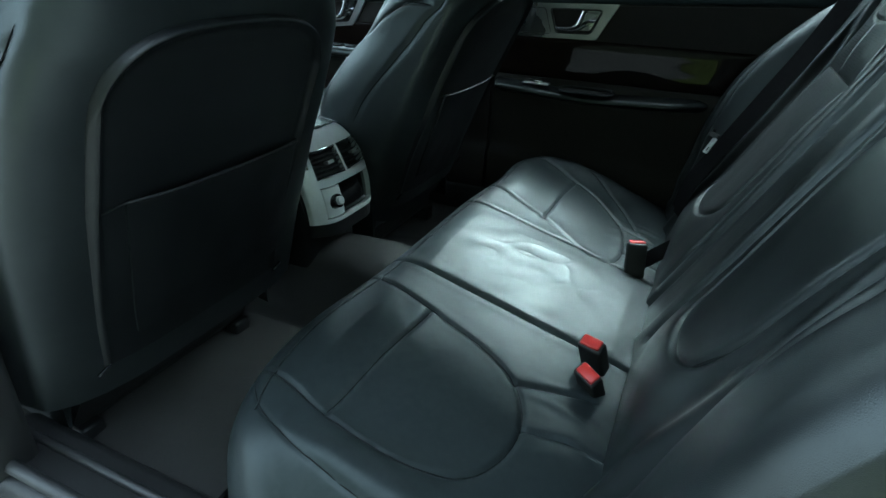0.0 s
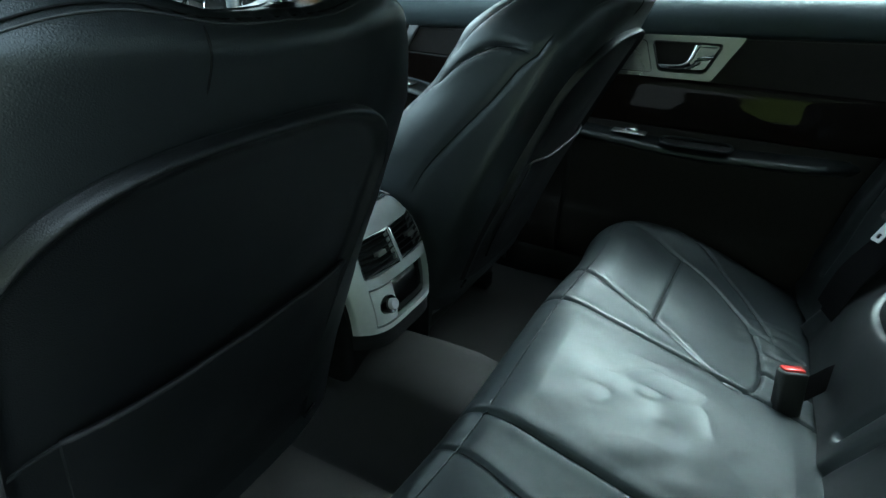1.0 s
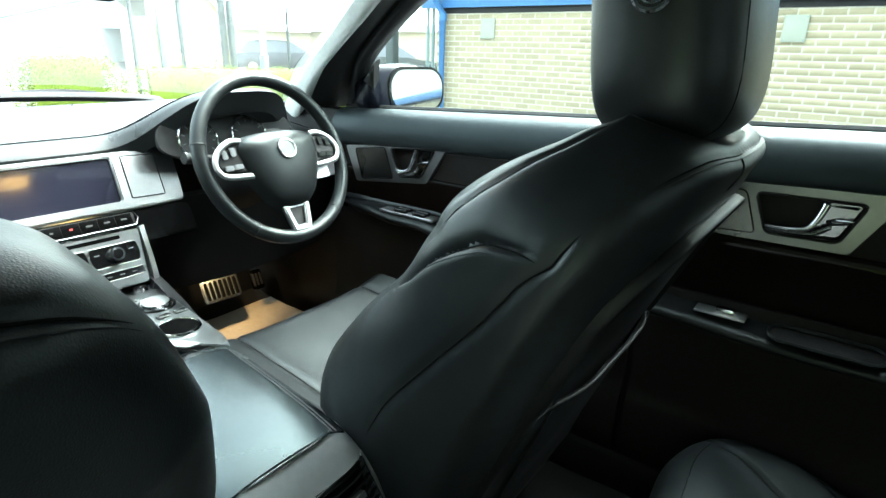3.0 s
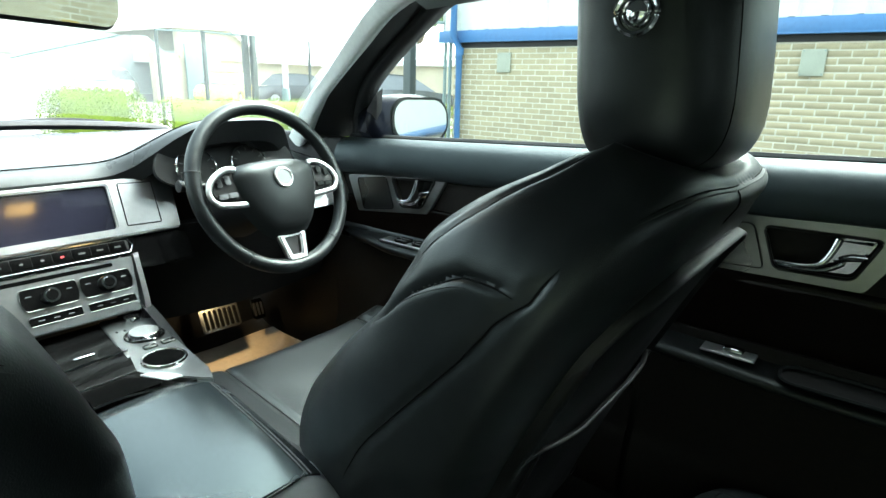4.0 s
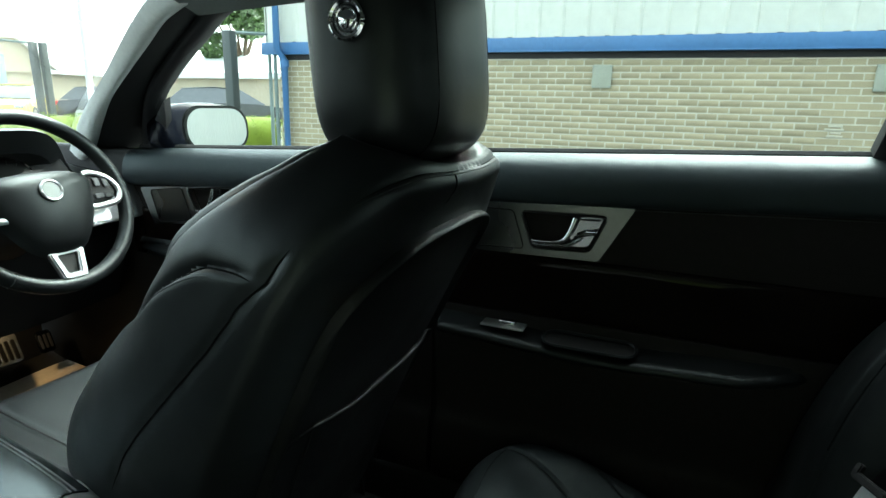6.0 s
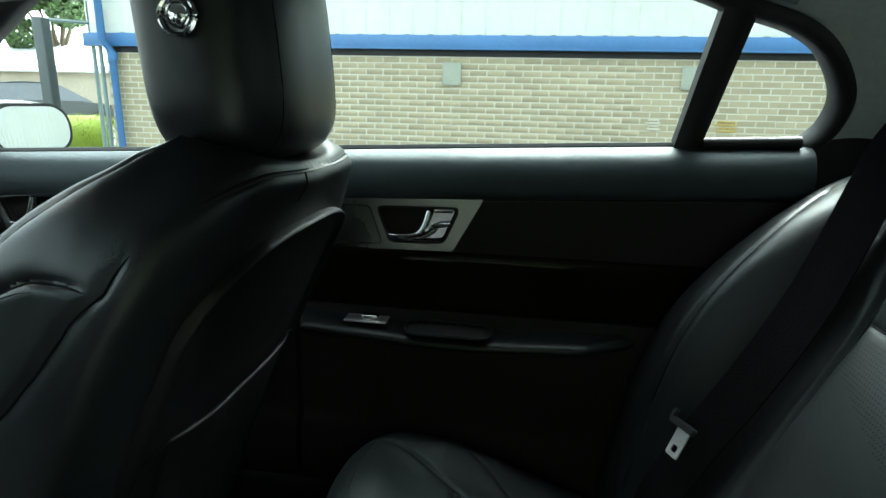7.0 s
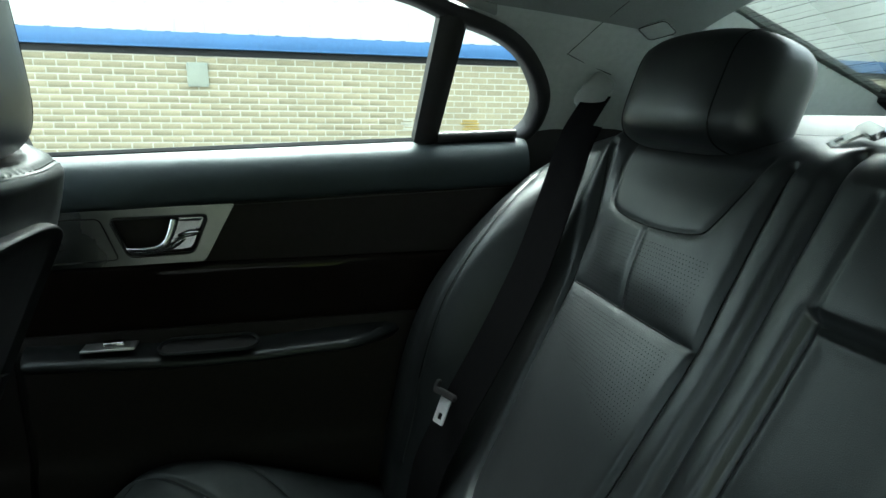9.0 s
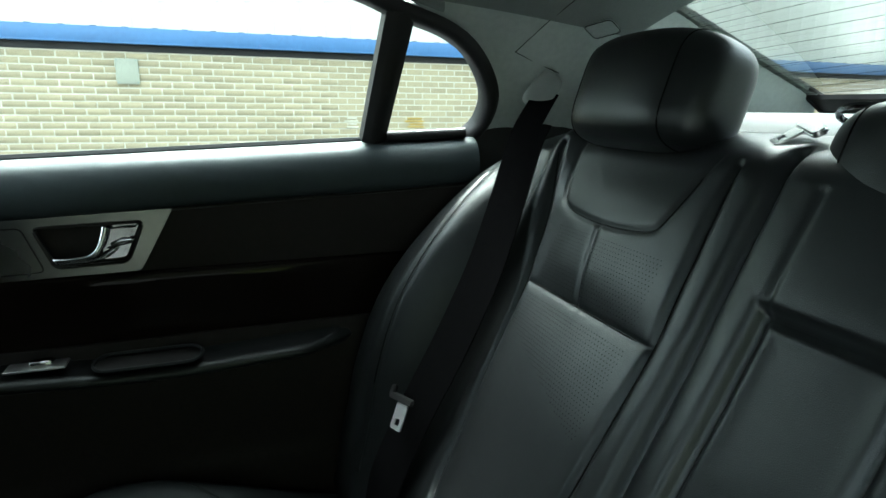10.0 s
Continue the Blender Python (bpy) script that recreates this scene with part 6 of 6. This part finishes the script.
part("glass", plate(round_rect(0.184, 0.110, 0.048, 10), MM @ Matrix.Translation((-0.006, 0, 0.0145)), 0.002, 0), MIRROR, wm, "mirror glass")
part("foot", box((0.80, 1.13, 0.99), (0.88, 1.2, 1.03), 0.012), NAVY, wm)


# ---- outside ----
ASPHALT = material("grey_tarmac", (0.13, 0.13, 0.125), 0.9, bump=0.6, bscale=120, var=0.25, vscale=0.6)
MORTAR = material("cream_mortar", (0.53, 0.51, 0.405), 0.9, bump=0.6, bscale=150, var=0.12, vscale=3)
BRICK = material("buff_brick", (0.365, 0.32, 0.205), 0.9, bump=0.7, bscale=140, var=0.17, vscale=9, obj=True)
BRICK_FAR = material("buff_brick_far", (0.365, 0.32, 0.205), 0.9, bump=0.7, bscale=140, var=0.17, vscale=9, island=True)
BLUE = material("blue_painted_steel", (0.06, 0.16, 0.34), 0.45, var=0.1, vscale=1.5)
CLAD = material("pale_cladding", (0.58, 0.60, 0.53), 0.5, var=0.06, vscale=0.8)
AIRBRICK = material("grey_green_vent", (0.34, 0.36, 0.29), 0.8, bump=0.4, bscale=80)
FENCE = material("dark_fence_steel", (0.05, 0.062, 0.06), 0.5, var=0.1)
GALV = material("galvanised_green_grey", (0.20, 0.26, 0.25), 0.5, var=0.1)
FARWALL = material("pale_render", (0.62, 0.60, 0.52), 0.85, var=0.1, vscale=0.3)
FARROOF = material("pale_sheet_roof", (0.7, 0.74, 0.72), 0.6, var=0.06, vscale=0.3)
FARBRICK = material("far_tan_brick", (0.45, 0.40, 0.30), 0.9, var=0.15, vscale=1.0, bump=0.5, bscale=20)
LEAF = material("yellow_green_leaf", (0.17, 0.235, 0.03), 0.7, var=0.32, vscale=3, island=True, spec=0.2)
DARKLEAF = material("tree_leaf", (0.05, 0.09, 0.02), 0.55, var=0.5, vscale=1, island=True)
BARK = material("bark", (0.12, 0.09, 0.06), 0.9, bump=0.8, bscale=30, var=0.3)
CARGREY = material("dark_grey_car_paint", (0.03, 0.035, 0.04), 0.2, coat=1.0)
CARWHITE = material("white_car_paint", (0.75, 0.75, 0.74), 0.2, coat=1.0)
CARYELLOW = material("yellow_car_paint", (0.75, 0.6, 0.12), 0.25, coat=1.0)
TINT = material("dark_car_glass", (0.1, 0.11, 0.12), 0.05, coat=0.5)
TYRE = material("tyre_rubber", (0.02, 0.02, 0.02), 0.85)
STAIN = material("ochre_stain", (0.42, 0.30, 0.08), 0.9, var=0.3, vscale=20)

solid("ground", surface(lambda a, b: (-150 + 300 * a, -150 + 300 * b, 0.02 * noise.noise((a * 9, b * 9, 0))), 60, 60, (0, 0, -0.5)), ASPHALT, "grey tarmac yard", "ground", kind="structure")

WX = 7.03
COURSE, LEN = 0.075, 0.2215
Y_END = 5.64
bwall = thing("wall_right", (WX, 0, 0), "buff brick wall with pale mortar joints", "brick wall", kind="structure")
part("mortar", box((WX, -26, 0), (WX + 0.3, Y_END, 1.84), 0), MORTAR, bwall)
bb = box((-0.003, -LEN / 2 + 0.0075, -COURSE / 2 + 0.0075), (0.03, LEN / 2 - 0.0075, COURSE / 2 - 0.0075), 0.002, seg=1)
bme = finish(bb, BRICK, "brick", (0, 0, 0))
tpl = [(v_.co.copy()) for v_ in bme.vertices]
tpf = [tuple(p.vertices) for p in bme.polygons]
cells = []
for r in range(26):
    z = 0.04 + COURSE * (r + 0.5)
    if z > 1.72:
        break
    y = Y_END - LEN / 2 - (LEN / 2 if r % 2 else 0) + 0.02
    while y > -25:
        cells.append((y, z))
        y -= LEN
rng = random.Random(4)
near = sorted((c for c in cells if c[1] > 0.62), key=lambda c: (abs(c[0] - 1.0), c[1]))[:300]
nearset = set(near)
for y, z in near:
    ob = new("brick", bme)
    ob.parent = bwall
    ob.location = (rng.uniform(-0.002, 0.002), y + rng.uniform(-0.002, 0.002), z + rng.uniform(-0.001, 0.001))
verts, faces = [], []
for y, z in cells:
    if (y, z) in nearset:
        continue
    k = len(verts)
    dx, dy = rng.uniform(-0.002, 0.002), rng.uniform(-0.002, 0.002)
    verts += [(c.x + dx, c.y + y + dy, c.z + z) for c in tpl]
    faces += [tuple(i + k for i in f) for f in tpf]
fm = bpy.data.meshes.new("bricks")
fm.from_pydata(verts, [], faces)
fm.materials.append(BRICK_FAR)
fb = new("bricks", fm)
fb.parent = bwall
fb["kind"] = "stuff"
# solid dark strip that stands for the shade below the beam
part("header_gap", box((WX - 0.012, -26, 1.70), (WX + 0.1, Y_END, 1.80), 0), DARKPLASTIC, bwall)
beam = thing("steel_beam", (WX, -10, 1.77), "blue painted steel edge beam above the brick wall", "steel beam")
part("face", box((WX - 0.09, -26, 1.788), (WX + 0.2, 5.905, 1.943), 0.004), BLUE, beam)
part("lip", box((WX - 0.096, -26, 1.775), (WX + 0.0, 5.905, 1.79), 0.002), BLUE, beam)
clad = thing("wall_cladding", (WX, -10, 1.94), "pale green-white ribbed metal cladding", "wall cladding", kind="structure")
y = 5.85
P_ = []
while y > -26:
    P_ += [(0.0, y), (0.0, y - 0.225), (-0.024, y - 0.245), (-0.024, y - 0.278), (0.0, y - 0.298)]
    y -= 0.298
cb = bmesh.new()
va = [cb.verts.new((WX - 0.03 + a, b, 1.945)) for a, b in P_]
vb = [cb.verts.new((WX - 0.03 + a, b, 6.4)) for a, b in P_]
for i in range(len(P_) - 1):
    cb.faces.new((va[i], va[i + 1], vb[i + 1], vb[i]))
part("sheet", cb, CLAD, clad)
part("end_sheet", box((WX - 0.03, 5.83, 1.945), (WX + 12, 5.87, 6.4), 0), CLAD, clad)
part("end_wall", box((WX + 0.3, Y_END - 0.1, 0), (WX + 12, Y_END, 1.85), 0), FARBRICK, clad)
nb = bmesh.new()
for k in range(104):
    box((WX - 0.06, 5.60 - k * 0.298, 1.943), (WX - 0.032, 5.665 - k * 0.298, 1.953), 0, bm=nb)
part("closer", nb, DARKPLASTIC, clad)
pipe = thing("drain_pipe", (WX - 0.11, 5.476, 0), "blue painted rainwater pipe with swan neck", "drain pipe")
part("pipe", tube([(WX - 0.113, 5.476, 0.0), (WX - 0.113, 5.476, 1.693), (WX - 0.176, 5.552, 1.844), (WX - 0.176, 5.552, 6.2)], 0.053, 14), BLUE, pipe)
part("collar", tube([(WX - 0.113, 5.476, 1.592), (WX - 0.113, 5.476, 1.693)], 0.065, 14), BLUE, pipe)
for gy in (5.70, 5.80):
    solid("grey_pipe", tube([(WX - 0.04, gy, 0), (WX - 0.04, gy, 1.77)], 0.028, 8), GALV, "thin grey galvanised service pipe beside the wall end", "pipe")
for vy in (4.733, 0.892, -1.964):
    av = thing("air_vent", (WX - 0.03, vy, 1.352), "square grey-green vent cover on the brick wall", "air vent", "wall vent covers")
    part("cover", box((WX - 0.032, vy - 0.115, 1.352), (WX - 0.008, vy + 0.115, 1.627), 0.008), AIRBRICK, av)
    for a, b in ((-1, 0), (1, 0), (-1, 1), (1, 1)):
        part("screw", tube([(WX - 0.026, vy + a * 0.095, 1.372 + b * 0.235), (WX - 0.035, vy + a * 0.095, 1.372 + b * 0.235)], 0.007, 8), GALV, av)
for sy, sw_ in ((-2.42, 0.26), (-1.58, 0.18)):
    sg = bmesh.new()
    for k in range(4):
        box((WX - 0.0155, sy - sw_ / 2 + 0.02 * (k % 2), 0.874 + 0.036 * k), (WX - 0.011, sy + sw_ / 2 - 0.03 * ((k + 1) % 3), 0.897 + 0.036 * k), 0.002, bm=sg)
    solid("wall_stain", sg, STAIN if sy < -2 else MORTAR, "ochre stained patch of old lettering on the bricks", "stain")


def clump(name, pts, radii, n, size, mat, label, category, seed, group=""):
    """Foliage of many small leaves round lobes, with a rough outline."""
    rg_ = random.Random(seed)
    verts, faces = [], []
    for _ in range(n):
        k = rg_.randrange(len(pts))
        c, r = Vector(pts[k]), radii[k]
        d = Vector((rg_.gauss(0, 1), rg_.gauss(0, 1), rg_.gauss(0, 1))).normalized()
        q = c + Vector((d.x * r[0], d.y * r[1], d.z * r[2])) * (rg_.uniform(0.72, 1.05) ** 0.5)
        if q.z < 0.02:
            continue
        a = Vector((rg_.gauss(0, 1), rg_.gauss(0, 1), rg_.gauss(0, 1))).normalized()
        b_ = a.cross(d + Vector((0.01, 0.02, 0.03))).normalized()
        s = size * rg_.uniform(0.6, 1.4)
        i = len(verts)
        verts += [tuple(q - a * s), tuple(q + b_ * s * 0.5), tuple(q + a * s), tuple(q - b_ * s * 0.5)]
        faces.append((i, i + 1, i + 2, i + 3))
    me = bpy.data.meshes.new(name)
    me.from_pydata(verts, [], faces)
    me.materials.append(mat)
    return me


def hedge(x0, y0, x1, y1, h, w, seed):
    k = 7
    pts = [((x0 + (x1 - x0) * i / (k - 1)), (y0 + (y1 - y0) * i / (k - 1)), h * 0.5) for i in range(k)]
    rad = [(w, w, h * (0.5 + 0.03 * math.sin(i * 2.1 + seed)))] * k
    t = thing("hedge", ((x0 + x1) / 2, (y0 + y1) / 2, 0), "clipped yellow-green hedge in a low row", "hedge", "clipped hedges")
    me = clump("leaves", [(p[0] - (x0 + x1) / 2, p[1] - (y0 + y1) / 2, p[2]) for p in pts], rad, 36000, 0.014, LEAF, "", "", seed)
    lv = new("leaves", me)
    lv.parent = t
    core = bmesh.new()
    tube([(p[0], p[1], h * 0.45) for p in pts], [w * 0.97] * k, 18, bm=core, flat=h * 0.5 / (w * 0.97))
    part("core", core, LEAF, t)


hedge(3.18, 10.45, 4.02, 10.11, 0.95, 0.36, 1)
hedge(4.36, 9.30, 6.6, 8.3, 0.84, 0.42, 2)
hedge(6.9, 8.1, 8.6, 7.2, 0.84, 0.42, 3)

# fence posts and mesh rails
def fence_post(x, y, h, r, label="dark green-grey steel fence post", name="fence_post"):
    solid(name, box((x - r, y - r, 0), (x + r, y + r, h), 0.01), FENCE, label, "fence post", "fence posts")


for x, y, h, r in ((5.83, 12.56, 2.1, 0.03), (6.13, 11.27, 2.05, 0.035), (6.24, 10.02, 1.95, 0.05), (6.36, 9.95, 1.95, 0.05), (6.35, 5.97, 2.05, 0.07)):
    fence_post(x, y, h, r)
rail = thing("fence_rail", (6.2, 9, 1.9), "thin steel top rail of the fence", "fence rail")
part("rail", tube([(5.83, 12.56, 2.08), (6.13, 11.27, 2.03), (6.3, 10, 1.93)], 0.02, 6), GALV, rail)
part("rail", tube([(6.35, 5.97, 2.03), (6.85, 5.72, 2.05)], 0.025, 6), GALV, rail)
lamp = thing("lamp_post", (11.6, 16.0, 0), "tall pale lamp post", "lamp post")
part("pole", tube([(11.6, 16.0, 0), (11.6, 16.0, 8)], [0.09, 0.06], 10), FARROOF, lamp)
part("base", tube([(11.6, 16.0, 0), (11.6, 16.0, 0.9)], 0.13, 10), GALV, lamp)
fence_post(13.5, 17.1, 2.5, 0.04)


def building(name, x0, y0, x1, y1, h, ridge, label, wall_mat):
    b_ = thing(name, ((x0 + x1) / 2, (y0 + y1) / 2, 0), label, "building")
    part("wall", box((x0, y0, 0), (x1, y1, h), 0), wall_mat, b_)
    rb_ = bmesh.new()
    xm = (x0 + x1) / 2
    rings(rb_, [[(x0 - 0.3, y, h), (xm, y, ridge), (x1 + 0.3, y, h), (x1 + 0.3, y, h - 0.25), (x0 - 0.3, y, h - 0.25)] for y in (y0 - 0.3, y1 + 0.3)])
    part("roof", rb_, FARROOF, b_)
    for k in range(4):
        w = part("window", box((x0 + 1 + (x1 - x0) * k / 4.2, y0 - 0.04, 0.9), (x0 + 2.4 + (x1 - x0) * k / 4.2, y0 + 0.1, 1.9), 0.01), TINT, b_)
        part("frame", box((x0 + 1.6 + (x1 - x0) * k / 4.2, y0 - 0.08, 0.9), (x0 + 1.7 + (x1 - x0) * k / 4.2, y0 - 0.03, 1.9), 0.01), FARROOF, w)
    return b_


b1 = thing("warehouse", (20, 30, 0), "long pale warehouse with low sheet roof and tan brick base", "building")
part("wall", box((13, 27.5, 0), (60, 28, 2.2), 0), FARBRICK, b1)
part("wall", box((14.2, 27.4, 2.0), (17.6, 27.9, 3.45), 0), FARBRICK, b1)
rr_ = bmesh.new()
rings(rr_, [[(x, 27.2, 2.15), (x, 38, 5.1), (x, 50, 2.2), (x, 50, 2.0), (x, 27.2, 2.0)] for x in (17.8, 70)])
part("roof", rr_, FARROOF, b1, "pale sheet roof")
rr_ = bmesh.new()
rings(rr_, [[(14.0, 27.2, 3.5), (16.9, 27.2, 3.55), (18.6, 27.2, 2.15), (18.6, 27.2, 2.0), (16.8, 27.2, 3.42), (14.0, 27.2, 3.35)], [(14.0, 36, 3.5), (16.9, 36, 3.55), (18.6, 36, 2.15), (18.6, 36, 2.0), (16.8, 36, 3.42), (14.0, 36, 3.35)]])
part("gable_trim", rr_, FARWALL, b1)
part("shutter_door", box((14.4, 27.3, 0), (16.2, 27.42, 2.7), 0.01), GALV, b1, "tall grey shutter door")
b2 = building("far_unit", 2, 44, 16, 60, 2.6, 4.6, "distant pale industrial unit", FARWALL)
building("side_unit", 20.6, 14, 34, 24, 2.2, 4.4, "pale industrial unit with tan walls behind the fence", FARBRICK)


hall = thing("far_hall", (22, 41, 0), "large pale hall with a dark roof edge in the distance", "building")
edge_pts = [(11.0, 1.95), (12.6, 2.41), (19.1, 4.2), (24.6, 5.45), (34.6, 6.6), (60.0, 6.9)]
hb = bmesh.new()
rings(hb, [[(x_, y_, 0), (x_, y_, z_)] for x_, z_ in edge_pts for y_ in (40.2,)], closed=False, cap=False)
part("wall", hb, FARROOF, hall)
part("roof_edge", tube([(x_, 40.0, z_) for x_, z_ in edge_pts], 0.09, 6), GALV, hall, "grey roof edge")


def parked_car(c, turn, paint, label, h=1.45, l=4.3):
    """Car of a lofted body, cabin glass, wheels with rims, lamps."""
    t = thing("parked_car", c, label, "car", "parked cars")
    M_ = Matrix.Translation(c) @ Matrix.Rotation(radians(turn), 4, "Z")
    w = 0.88
    xs = [-l / 2, -l * 0.47, -l * 0.3, -l * 0.02, l * 0.2, l * 0.4, l * 0.49, l / 2]
    zt = [0.62, 0.86, 0.92, 0.94, 0.93, 0.82, 0.70, 0.55]
    bm = bmesh.new()
    loops = []
    for x_, z_ in zip(xs, zt):
        k = 0.9 if abs(x_) > l * 0.48 else 1
        loops.append([M_ @ Vector((x_, s * w * k, zz)) for s, zz in ((-1, 0.28), (-1.0, 0.6), (-0.92, z_), (0.92, z_), (1.0, 0.6), (1, 0.28))])
    rings(bm, loops)
    part("body", bm, paint, t)
    bm = bmesh.new()
    loops = []
    for x_, z_, k in ((-l * 0.46, 0.9, 0.88), (-l * 0.33, h - 0.06, 0.72), (-l * 0.1, h, 0.70), (l * 0.08, h - 0.04, 0.70), (l * 0.27, 0.93, 0.86)):
        loops.append([M_ @ Vector((x_, -w * 0.9, 0.9)), M_ @ Vector((x_, -w * k, z_)), M_ @ Vector((x_, w * k, z_)), M_ @ Vector((x_, w * 0.9, 0.9))])
    rings(bm, loops)
    part("cabin", bm, TINT, t, "dark glazed cabin")
    part("roof", strip([M_ @ Vector((x_, -w * 0.72, z_ + 0.012)) for x_, z_ in ((-l * 0.32, h - 0.06), (-l * 0.1, h), (l * 0.08, h - 0.04))], [M_ @ Vector((x_, w * 0.72, z_ + 0.012)) for x_, z_ in ((-l * 0.32, h - 0.06), (-l * 0.1, h), (l * 0.08, h - 0.04))], (0, 0, -0.03), 4, 0.02), paint, t)
    for sx in (-0.31, 0.31):
        for sy_ in (-1, 1):
            wh = part("wheel", tube([M_ @ Vector((sx * l, sy_ * 0.70, 0.32)), M_ @ Vector((sx * l, sy_ * 0.89, 0.32))], 0.32, 20), TYRE, t)
            part("rim", tube([M_ @ Vector((sx * l, sy_ * 0.88, 0.32)), M_ @ Vector((sx * l, sy_ * 0.90, 0.32))], 0.2, 16), ALU, wh)
    for sy_ in (-1, 1):
        part("headlight", box((l * 0.47, sy_ * 0.62 - 0.15, 0.58), (l * 0.50, sy_ * 0.62 + 0.15, 0.70), 0.02, m=M_), CHROME, t)
        part("tail_light", box((-l * 0.5, sy_ * 0.66 - 0.13, 0.68), (-l * 0.475, sy_ * 0.66 + 0.13, 0.84), 0.02, m=M_), RED, t)


parked_car((17.5, 22.5, 0), -35, CARGREY, "dark grey saloon parked behind the fence")
parked_car((14.6, 24.2, 0), 222, CARYELLOW, "yellow estate car parked behind the fence")
parked_car((10.6, 27.5, 0), 228, CARWHITE, "white car parked by the warehouse")
parked_car((15.6, 14.6, 0), -45, CARGREY, "dark grey hatchback parked near the unit")

# tree seen over the roof
def tree(x, y, h, seed):
    t = thing("tree", (x, y, 0), "broad leafy green tree behind the unit", "tree")
    rg_ = random.Random(seed)
    part("trunk", tube(smooth_path([(x, y, 0), (x + 0.1, y, h * 0.3), (x - 0.1, y + 0.1, h * 0.6)], 6), [0.28 - 0.2 * i / 12 for i in range(13)], 10), BARK, t)
    pts, rad = [], []
    for k in range(9):
        a = k * 2.4
        q = Vector((math.cos(a) * h * 0.2, math.sin(a) * h * 0.2, h * (0.55 + 0.35 * rg_.random())))
        part("limb", tube([(x, y, h * 0.4), Vector((x, y, 0)) + q], [0.09, 0.03], 6), BARK, t)
        pts.append(q)
        rad.append((h * 0.13, h * 0.13, h * 0.11))
    lv = new("crown", clump("crown", pts, rad, 9000, 0.12, DARKLEAF, "", "", seed))
    lv.parent = t


tree(23.5, 20.8, 6.4, 5)
tree(-2.5, -16, 7.5, 8)
# unseen dark screen, added to hold back sky light from the left
SKYBLOCK = material("dark_sky_block", (0.034, 0.041, 0.026), 0.9, bump=1.0, bscale=14, var=0.5, vscale=2.5)
lw = surface(lambda a, b: (-4.0 + 0.25 * noise.noise((a * 40, b * 9, 2)), -13 + 15.5 * a, 5.2 * b), 60, 24, (-0.6, 0, 0))
solid("wall_left", lw, SKYBLOCK, "tall dark unseen screen added to block sky light beside the car", "boundary", kind="structure")

GRASS = material("verge_grass", (0.09, 0.115, 0.02), 0.9, bump=1.0, bscale=60, var=0.4, vscale=4)
solid("verge", surface(lambda a, b: (-3.95 + 1.6 * a, -0.75 + (0.62 + 0.1 * math.sin(a * 9)) * b, 0.03 + 0.05 * noise.noise((a * 9, b * 4, 3))), 24, 12, (0, 0, -0.1)), GRASS, "small rough patch of yellow-green grass beside the car", "grass", kind="structure")
